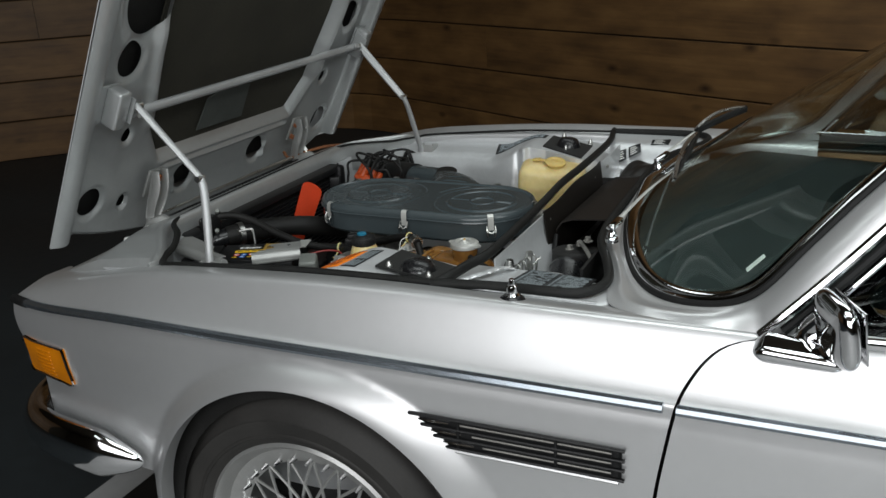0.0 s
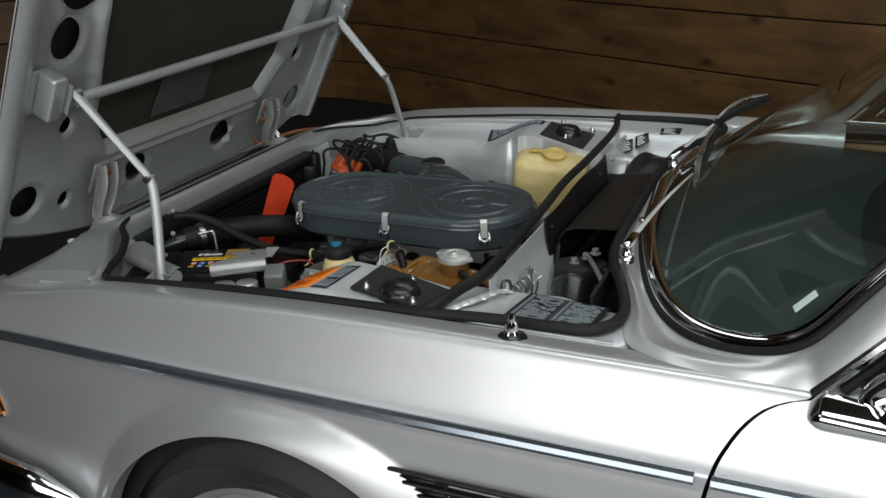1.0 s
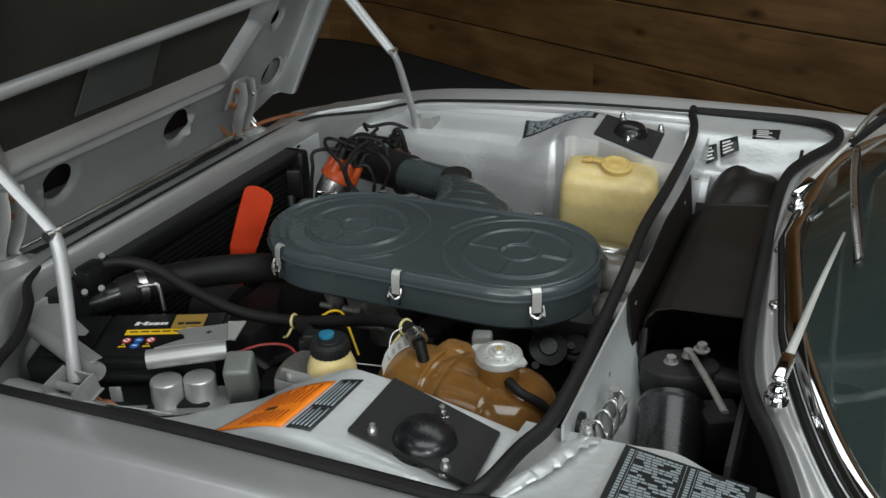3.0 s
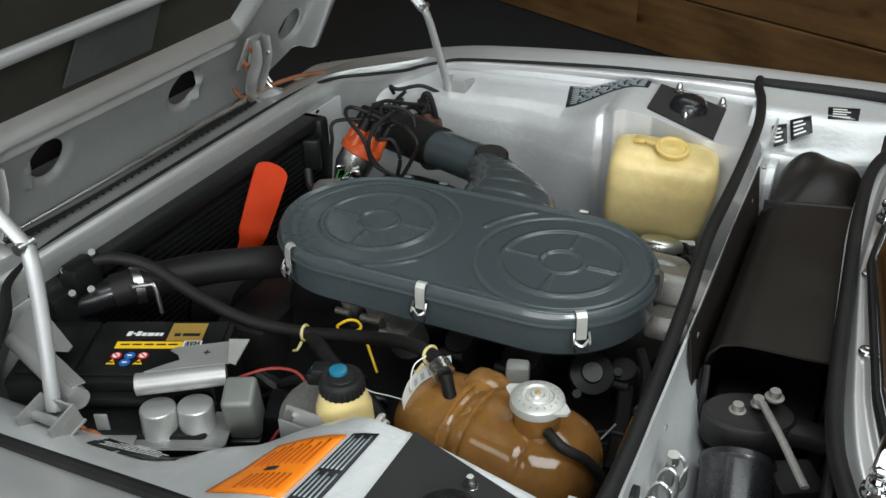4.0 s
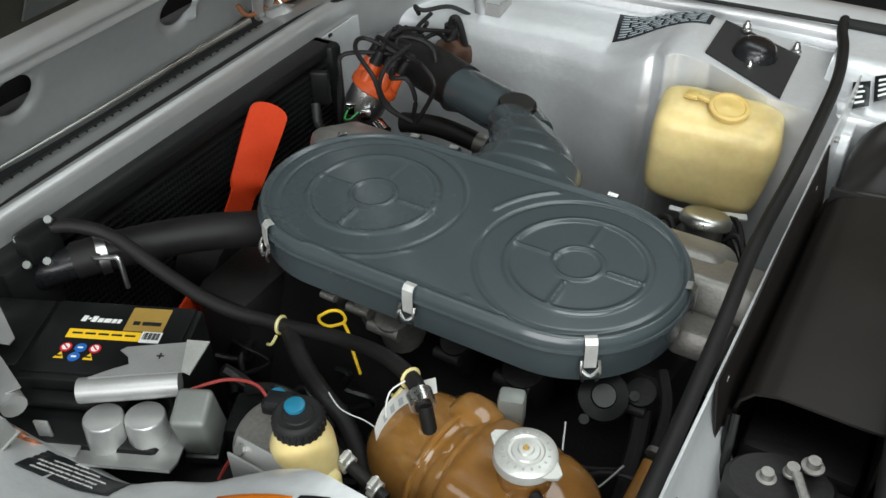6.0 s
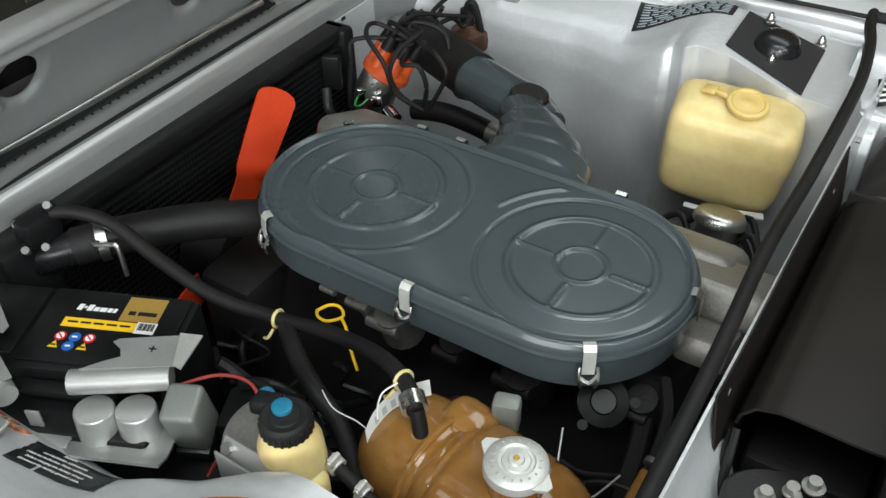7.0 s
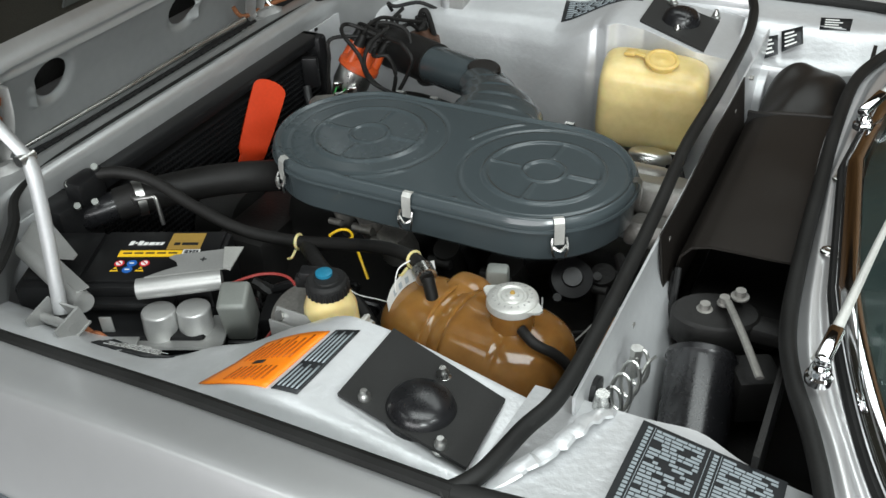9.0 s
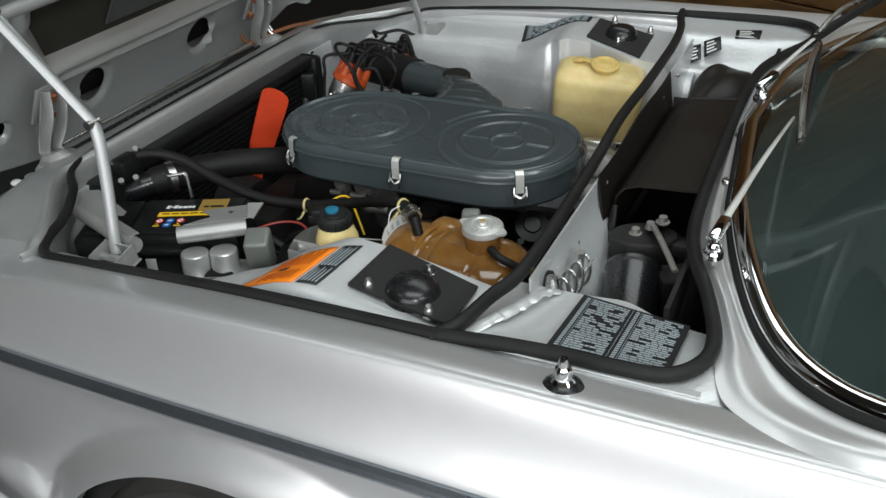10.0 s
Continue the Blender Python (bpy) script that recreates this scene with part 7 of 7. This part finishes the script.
for k in range(8):
    b = bmesh.new()
    x, y, z = 0.02 + rnd.uniform(-0.06, 0.06), 0.27 + rnd.uniform(-0.03, 0.03), 0.71
    tube(b, [(x, y, z), (x + 0.03, y + rnd.uniform(-0.03, 0.03), z + 0.02), (x + 0.06, y - 0.02, z - 0.02)], 0.005, 7, 5)
    part("pump_hose", b, GRIME_SHADE, wash)

# ---------------- heater box, wiper motor, blower ----------------
heater = thing("heater_box", "brown-black moulded heater air box with an open end", "heater")
HP = [(0.200, 0.790), (0.201, 0.845), (0.206, 0.872), (0.218, 0.888), (0.24, 0.896), (0.29, 0.902), (0.335, 0.906), (0.340, 0.900), (0.341, 0.79)]


def hbox(u, v):
    k = v * (len(HP) - 1)
    i = min(int(k), len(HP) - 2)
    x, z = [a + (c - a) * (k - i) for a, c in zip(HP[i], HP[i + 1])]
    y0 = -0.168 - 0.010 * ss(0.22, 0.33, x) + 0.05 * ss(0.87, 0.79, z) * ss(0.25, 0.2, x)
    return (x, y0 + (0.222 - y0) * u, z - 0.012 * u)


b = bmesh.new()
sheet(b, hbox, 24, 32, 0.003)
part("cover", b, HEATER, heater, "brown-black curved cover")
b = bmesh.new()
tube(b, [hbox(1.0, v / 20) for v in range(21)], 0.003, 6, 1)
part("rear_lip", b, HEATER, heater)
b = bmesh.new()
box(b, (0.13, 0.006, 0.10), Matrix.Translation((0.272, 0.215, 0.835)))
box(b, (0.12, 0.38, 0.05), Matrix.Translation((0.275, 0.05, 0.76)), 0.01)
part("casing", b, GRIME_SHADE, heater)
b = bmesh.new()
sheet(b, lambda u, v: (0.1885 + 0.014 * v, -0.20 + 0.46 * u, 0.918 - 0.11 * v - 0.004 * math.sin(9 * u)), 20, 4, 0.002)
part("sound_deadening", b, HEATER, heater, "wrinkled black sealing mat")
b = bmesh.new()


def duct(u, v):
    """Soft cover beyond the air box: flanks at both sides, a swelling top, creased along its length."""
    a = math.pi * v
    x = 0.272 - 0.068 * math.copysign(abs(math.cos(a)) ** 0.62, math.cos(a))
    top = 0.846 + 0.024 * ss(0.0, 0.8, u) + 0.010 * ss(0.21, 0.26, x) - 0.010 * ss(0.31, 0.345, x)
    top += 0.005 * math.sin(38 * x + 7 * u) + 0.004 * math.sin(70 * x - 11 * u) * ss(0.1, 0.4, u)
    z = 0.775 + (top - 0.775) * math.sin(a) ** 0.45 * (1 - max(0.0, (u - 0.72) / 0.28) ** 2.6 * 0.9)
    return (x, 0.225 + 0.262 * u - 0.035 * u * abs(math.cos(a)), z)


sheet(b, duct, 36, 36, 0.003)
part("rear_duct", b, HEATER, heater, "creased black soft inlet duct", angle=80)

motor = thing("wiper_motor", "black wiper motor with linkage and plated bolts", "wiper motor")
b = bmesh.new()
lathe(b, [(0, 0.0), (0.033, 0.0), (0.039, -0.003), (0.041, -0.010), (0.0385, -0.015), (0.0385, -0.13), (0, -0.13)], Matrix.Translation((0.266, -0.272, 0.823)) @ Matrix.Rotation(radians(-62), 4, "X") @ Matrix.Rotation(radians(-8), 4, "Y"), 32)
part("can", b, BLACKGLOSS, motor, "gloss black motor can")
b = bmesh.new()
m = Matrix.Translation((0.266, -0.222, 0.842)) @ Matrix.Rotation(0.25, 4, "Z")
lathe(b, [(0, 0.006), (0.042, 0.006), (0.046, 0.002), (0.046, -0.03), (0, -0.03)], m @ Matrix.Diagonal((1.1, 0.75, 1, 1)), 28)
part("gearbox", b, GRIME_SHADE, motor, "black gearbox cover")
for x, y, z, r in ((0.253, -0.224, 0.846, 0.0095), (0.287, -0.204, 0.861, 0.0105), (0.272, -0.214, 0.854, 0.008)):
    b = bmesh.new()
    lathe(b, [(0, 0.010), (0.006, 0.010), (0.0065, 0.003), (r, 0.002), (r, 0), (0, 0)], Matrix.Translation((x, y, z)), 16)
    part("bolt", b, DULLSTEEL, motor, "dull plated bolt and washer")
b = bmesh.new()
tube(b, [(0.276, -0.218, 0.862), (0.302, -0.268, 0.864), (0.334, -0.335, 0.866)], 0.0048, 8, 4, squash=0.5)
part("link_arm", b, DULLSTEEL, motor, "pressed steel link arm")
b = bmesh.new()
box(b, (0.05, 0.05, 0.06), Matrix.Translation((0.325, -0.28, 0.80)) @ Matrix.Rotation(0.5, 4, "Z"), 0.006)
box(b, (0.06, 0.03, 0.02), Matrix.Translation((0.32, -0.22, 0.835)), 0.004)
part("bracket", b, GRIME_SHADE, motor)
b = bmesh.new()
tube(b, [(0.208, -0.175, 0.86), (0.212, -0.20, 0.83), (0.214, -0.23, 0.79), (0.216, -0.26, 0.75)], 0.0045, 8, 5)
tube(b, [(0.203, -0.17, 0.85), (0.206, -0.21, 0.81), (0.207, -0.25, 0.76)], 0.003, 8, 5)
part("cable", b, RUBBER, motor)

latch = thing("bonnet_latch", "plated bonnet latch springs on the bulkhead", "latch")
for k in range(5):
    b = bmesh.new()
    y = -0.445 + 0.022 * k
    m = axes((0.203 + 0.003 * k, y, 0.855), (0, 1, 0))
    tube(b, [m @ Vector((0.004 * math.sin(w), 0.010 * math.cos(w), 0.022 * math.sin(w))) for w in (2 * math.pi * q / 16 for q in range(16))], 0.0023, 6, 1, closed=True, up=(0, 1, 0))
    part("spring_plate", b, STEEL, latch)
b = bmesh.new()
box(b, (0.008, 0.014, 0.03), Matrix.Translation((0.212, -0.362, 0.862)), 0.002)
cyl(b, (0.212, -0.362, 0.875), (0.212, -0.362, 0.885), 0.007, seg=6)
part("pivot", b, STEEL, latch)
b = bmesh.new()
cyl(b, (0.205, -0.455, 0.880), (0.205, -0.455, 0.900), 0.010, 0.007, 12)
part("buffer", b, STEEL, latch)
b = bmesh.new()
tube(b, [(0.215, -0.40, 0.82), (0.222, -0.365, 0.86), (0.23, -0.35, 0.87)], 0.002, 6, 4)
part("rod", b, STEEL, latch)
b = bmesh.new()
cyl(b, (0.184, -0.425, 0.868), (0.192, -0.425, 0.868), 0.018, seg=20)
part("cable_grommet", b, BLACK, latch)

# ---------------- wipers and scuttle screws ----------------
for pv, tip, b0, b1 in (((0.386, -0.392, 0.952), (0.432, -0.055, 0.985), (0.452, -0.150, 0.985), (0.436, 0.215, 1.005)), ((0.366, 0.118, 0.955), (0.470, 0.345, 1.022), (0.428, 0.245, 1.008), (0.516, 0.455, 1.024))):
    wp = thing("wiper", "bright metal windscreen wiper with black blade", "wiper", "windscreen wipers")
    pv, tip, b0, b1 = map(Vector, (pv, tip, b0, b1))
    b = bmesh.new()
    lathe(b, [(0, 0.016), (0.009, 0.015), (0.012, 0.010), (0.013, 0.0), (0.016, -0.003), (0.016, -0.012), (0, -0.012)], Matrix.Translation(pv + Vector((0, 0, -0.010))) @ Matrix.Scale(0.78, 4), 12)
    part("pivot", b, CHROME, wp, "chromed pivot nut")
    b = bmesh.new()
    box(b, (0.050, 0.015, 0.012), axes(pv.lerp(tip, 0.05) + Vector((0, 0, 0.009)), tip - pv), 0.0045, 3)
    part("arm_knuckle", b, CHROME, wp, "chromed arm knuckle")
    b = bmesh.new()
    mid = pv.lerp(tip, 0.55) + Vector((0, 0, 0.012))
    tube(b, [pv + Vector((-0.004, -0.006, 0.008)), pv.lerp(tip, 0.12) + Vector((0, 0, 0.012)), mid, tip], 0.0058, 8, 5, squash=0.45, radius=lambda s: 1.15 - 0.8 * s)
    part("arm", b, ZINC, wp, "bright tapered arm")
    b = bmesh.new()
    tube(b, [b0 + Vector((0, 0, 0.004)), b0.lerp(b1, 0.25) + Vector((-0.006, 0, 0.014)), b0.lerp(b1, 0.5) + Vector((-0.008, 0, 0.018)), b0.lerp(b1, 0.75) + Vector((-0.006, 0, 0.014)), b1 + Vector((0, 0, 0.004))], 0.0045, 8, 5)
    part("blade_bridge", b, STEEL, wp, "bright blade bridge")
    b = bmesh.new()
    tube(b, [b0, b0.lerp(b1, 0.5) + Vector((0.0, 0, 0.002)), b1], 0.006, 8, 6, squash=1.6)
    part("rubber", b, RUBBER, wp, "black rubber blade")
for q in ((0.357, -0.010, 0.926), (0.366, -0.170, 0.925)):
    b = bmesh.new()
    lathe(b, [(0, 0.003), (0.003, 0.0035), (0.005, 0.004), (0.008, 0.003), (0.009, 0.0), (0, 0.0)], Matrix.Translation(q), 18)
    part("scuttle_screw", b, STEEL, car, "plated cross-head screw")

# ---------------- stickers ----------------
def on_shelf(sgn, quad, lift=0.0024):
    """Patch on the inner wing: quad of (x, y) corners, y measured outwards."""
    fn = inner_fender(sgn)

    def place(x, y):
        best, at = 9, None
        for k in range(1, 60):
            v = 0.10 + 0.55 * k / 60
            p = fn((x + 0.66) / 0.86, v)
            d = abs(abs(p[1]) - y)
            if d < best:
                best, at = d, p
        return Vector((x, sgn * y, at[2] + lift))
    c = [Vector((*q, 0)) for q in quad]

    def f(u, v):
        p = (c[0] * (1 - u) + c[1] * u) * (1 - v) + (c[3] * (1 - u) + c[2] * u) * v
        return place(p.x, p.y)
    return f


def shelf_patch(name, mat, sgn, quad, label, lift=0.0024, u0=0.0, u1=1.0, v0=0.0, v1=1.0, parent=None, n=10):
    f = on_shelf(sgn, quad, lift)
    bb = bmesh.new()
    sheet(bb, lambda u, v: f(u0 + (u1 - u0) * u, v0 + (v1 - v0) * v), n, n, 0.0)
    o = part(name, bb, mat, parent or car, label)
    md = o.modifiers.new("thickness", "SOLIDIFY")
    md.thickness = 0.0006
    return o


OQ = [(-0.191, 0.582), (-0.098, 0.584), (-0.087, 0.483), (-0.160, 0.502)]
orange = shelf_patch("caution_sticker", ORANGE, -1, OQ, "orange caution sticker on the inner wing")
ROWPRINT = material("dark_orange_print", (0.42, 0.095, 0.005), 0.5)
for k in range(9):
    shelf_patch("print_bar", ROWPRINT, -1, OQ, "", 0.0036, 0.16 + 0.085 * k, 0.185 + 0.085 * k, 0.50, 0.86 + 0.06 * (k % 3 - 1), orange, 4)
for k in range(8):
    shelf_patch("print_bar", ROWPRINT, -1, OQ, "", 0.0036, 0.30 + 0.075 * k, 0.322 + 0.075 * k, 0.08 + 0.03 * (k % 2), 0.34, orange, 4)
shelf_patch("print_mark", LABEL, -1, OQ, "", 0.0036, 0.40, 0.56, 0.40, 0.46, orange, 4)
BQ = [(-0.092, 0.583), (-0.064, 0.579), (-0.059, 0.467), (-0.082, 0.479)]
blacklab = shelf_patch("instruction_label", LABEL, -1, BQ, "black label with rows of pale print")
for k in range(5):
    for v0, v1 in ((0.05, 0.40), (0.45, 0.95)):
        shelf_patch("print_bar", PALE, -1, BQ, "", 0.0036, 0.12 + 0.17 * k, 0.19 + 0.17 * k, v0, v1 - 0.05 * (k % 2), blacklab, 6)
FQ = [(-0.222, 0.600), (-0.058, 0.604), (-0.057, 0.556), (-0.203, 0.520)]
farlab = shelf_patch("instruction_label", LABEL, 1, FQ, "black label with rows of pale print", n=16)
for k in range(9):
    r2 = random.Random(k)
    x = 0.05
    while x < 0.93:
        w = r2.uniform(0.06, 0.16)
        shelf_patch("print_bar", PALE, 1, FQ, "", 0.0036, x, min(0.95, x + w), 0.07 + 0.10 * k, 0.115 + 0.10 * k, farlab, 3)
        x += w + 0.025
SQ = [(-0.382, 0.553), (-0.272, 0.536), (-0.282, 0.496), (-0.396, 0.512)]
batlab = shelf_patch("battery_notice", LABEL, -1, SQ, "black notice with white lettering about the battery")
fS = on_shelf(-1, SQ, 0.0036)
p00, p10, p01 = fS(0.02, 0.95), fS(0.98, 0.95), fS(0.02, 0.05)
ex = (p10 - p00).normalized()
dn = (p01 - p00)
nz = ex.cross(-dn).normalized()
tm = axes(p00, ex, nz)
for k, text in enumerate(("Batterie", "vor Nachladen abklemmen.", "Nicht bei laufendem Motor abklemmen.", "Before charging the battery always", "disconnect the battery ground cable.")):
    off = dn * (0.16 + 0.19 * k)
    lettering("lettering", text, 0.0060, Matrix.Translation(off + ex * 0.048 + nz * 0.0006) @ tm, WHITE, batlab, align="CENTER", stretch=0.86)

# tray label with its table of print
lab = new("fuse_label")
lab.parent = car
lab["label"] = "black label with two columns of pale print"
LC = [Vector(q) for q in ((0.248, -0.604, 0.908), (0.383, -0.604, 0.908), (0.383, -0.484, 0.8882), (0.248, -0.460, 0.885))]


def lab_pt(u, v, h=0.0):
    return (LC[0] * (1 - u) + LC[1] * u) * (1 - v) + (LC[3] * (1 - u) + LC[2] * u) * v + Vector((0, 0, 0.0022 + h))


b = bmesh.new()
sheet(b, lambda u, v: lab_pt(u, v), 4, 4, -0.0006)
part("backing", b, LABEL, lab)
r3 = random.Random(11)
b = bmesh.new()
for c0, c1 in ((0.05, 0.46), (0.52, 0.95)):
    for k in range(24):
        v = 0.045 + 0.0385 * k
        x = c0
        first_ = True
        while x < c1 - 0.02:
            w = 0.035 if first_ else r3.uniform(0.03, 0.10)
            e = min(c1, x + w)
            if first_ or r3.random() < 0.85:
                q = [b.verts.new(lab_pt(uu, vv, 0.0006)) for uu, vv in ((x, v), (e, v), (e, v + 0.027), (x, v + 0.027))]
                b.faces.new(q)
            x = e + (0.03 if first_ else 0.007)
            first_ = False
part("print", b, PALE, lab, "rows of pale unreadable print")
b = bmesh.new()
for u in (0.10, 0.49, 0.57):
    q = [b.verts.new(lab_pt(uu, vv, 0.0007)) for uu, vv in ((u, 0.03), (u + 0.004, 0.03), (u + 0.004, 0.97), (u, 0.97))]
    b.faces.new(q)
part("column_rule", b, PALE, lab)
for quad in (((0.175, 0.500, 0.884), (0.198, 0.500, 0.892), (0.207, 0.465, 0.872), (0.186, 0.465, 0.861)), ((0.201, 0.515, 0.893), (0.233, 0.520, 0.905), (0.242, 0.485, 0.889), (0.211, 0.475, 0.873)),
             ((0.255, 0.572, 0.904), (0.306, 0.580, 0.9055), (0.307, 0.538, 0.8995), (0.259, 0.532, 0.8985))):
    t_ = new("data_plate")
    t_.parent = car
    t_["label"] = "small black data sticker"
    q = [Vector(p) for p in quad]
    nz = (q[1] - q[0]).cross(q[3] - q[0]).normalized()
    nz = nz if nz.z > 0 else -nz

    def on_plate(u, v, h=0.0):
        return (q[0] * (1 - u) + q[1] * u) * (1 - v) + (q[3] * (1 - u) + q[2] * u) * v + nz * (0.001 + h)
    b = bmesh.new()
    sheet(b, lambda u, v: on_plate(u, v), 3, 3)
    part("backing", b, LABEL, t_).modifiers.new("thickness", "SOLIDIFY").thickness = 0.0008
    for k in range(4):
        b = bmesh.new()
        sheet(b, lambda u, v: on_plate(0.15 + (0.45 + 0.12 * (k % 2)) * u, 0.16 + 0.2 * k + 0.09 * v, 0.0008), 1, 1)
        part("print_bar", b, WHITE, t_)
# paper on the windscreen
b = bmesh.new()
plate(b, [(0, 0), (0.036, 0.004), (0.032, 0.030), (-0.004, 0.028)], 0.0006, axes((0.652, -0.590, 0.972), (0.70, 0.10, 0.70), (-0.6, 0, 0.8)))
solo("paper_sticker", b, PAPER, "white printed paper stuck inside the windscreen", "sticker")

# ---------------- wall planks ----------------
acc = [0.0]
for p, q in zip(curve, curve[1:]):
    acc.append(acc[-1] + (q - p).length)
PH = 0.29


def along(s):
    for i in range(len(acc) - 1):
        if s <= acc[i + 1]:
            k = (s - acc[i]) / (acc[i + 1] - acc[i])
            return curve[i].lerp(curve[i + 1], k), (curve[i + 1] - curve[i]).normalized()
    return curve[-1], (curve[-1] - curve[-2]).normalized()


rp = random.Random(3)
for row in range(12):
    s = -rp.uniform(0.0, 5.0)
    while s < acc[-1] - 0.05:
        ln = rp.uniform(5.0, 7.5)
        s0, s1 = max(0.0, s) + 0.0015, min(acc[-1], s + ln) - 0.0015
        s += ln
        if s1 - s0 < 0.1:
            continue
        n = max(2, int((s1 - s0) / 0.18))
        z0, z1 = row * PH + 0.004, (row + 1) * PH - 0.004
        dep = rp.uniform(0.0, 0.004)
        verts, faces, uvs = [], [], []
        for i in range(n + 1):
            ss_ = s0 + (s1 - s0) * i / n
            p, d = along(ss_)
            inn = Vector((d.y, -d.x, 0))
            for off, z in ((0.0, z0), (0.014 + dep, z0), (0.018 + dep, z0 + 0.004), (0.018 + dep, z1 - 0.004), (0.014 + dep, z1), (0.0, z1)):
                verts.append(p + inn * off + Vector((0, 0, z)) - inn * 0.02)
                uvs.append((ss_, z))
        for i in range(n):
            for j in range(5):
                a = i * 6 + j
                faces.append((a, a + 1, a + 7, a + 6))
        faces += [tuple(range(6)), tuple(range(n * 6 + 5, n * 6 - 1, -1))]
        me = bpy.data.meshes.new("plank")
        me.from_pydata(verts, [], faces)
        lay = me.uv_layers.new()
        for lp in me.loops:
            lay.data[lp.index].uv = uvs[lp.vertex_index]
        me.materials.append(WOOD)
        o = new("plank", me)
        o.parent = wall_ob
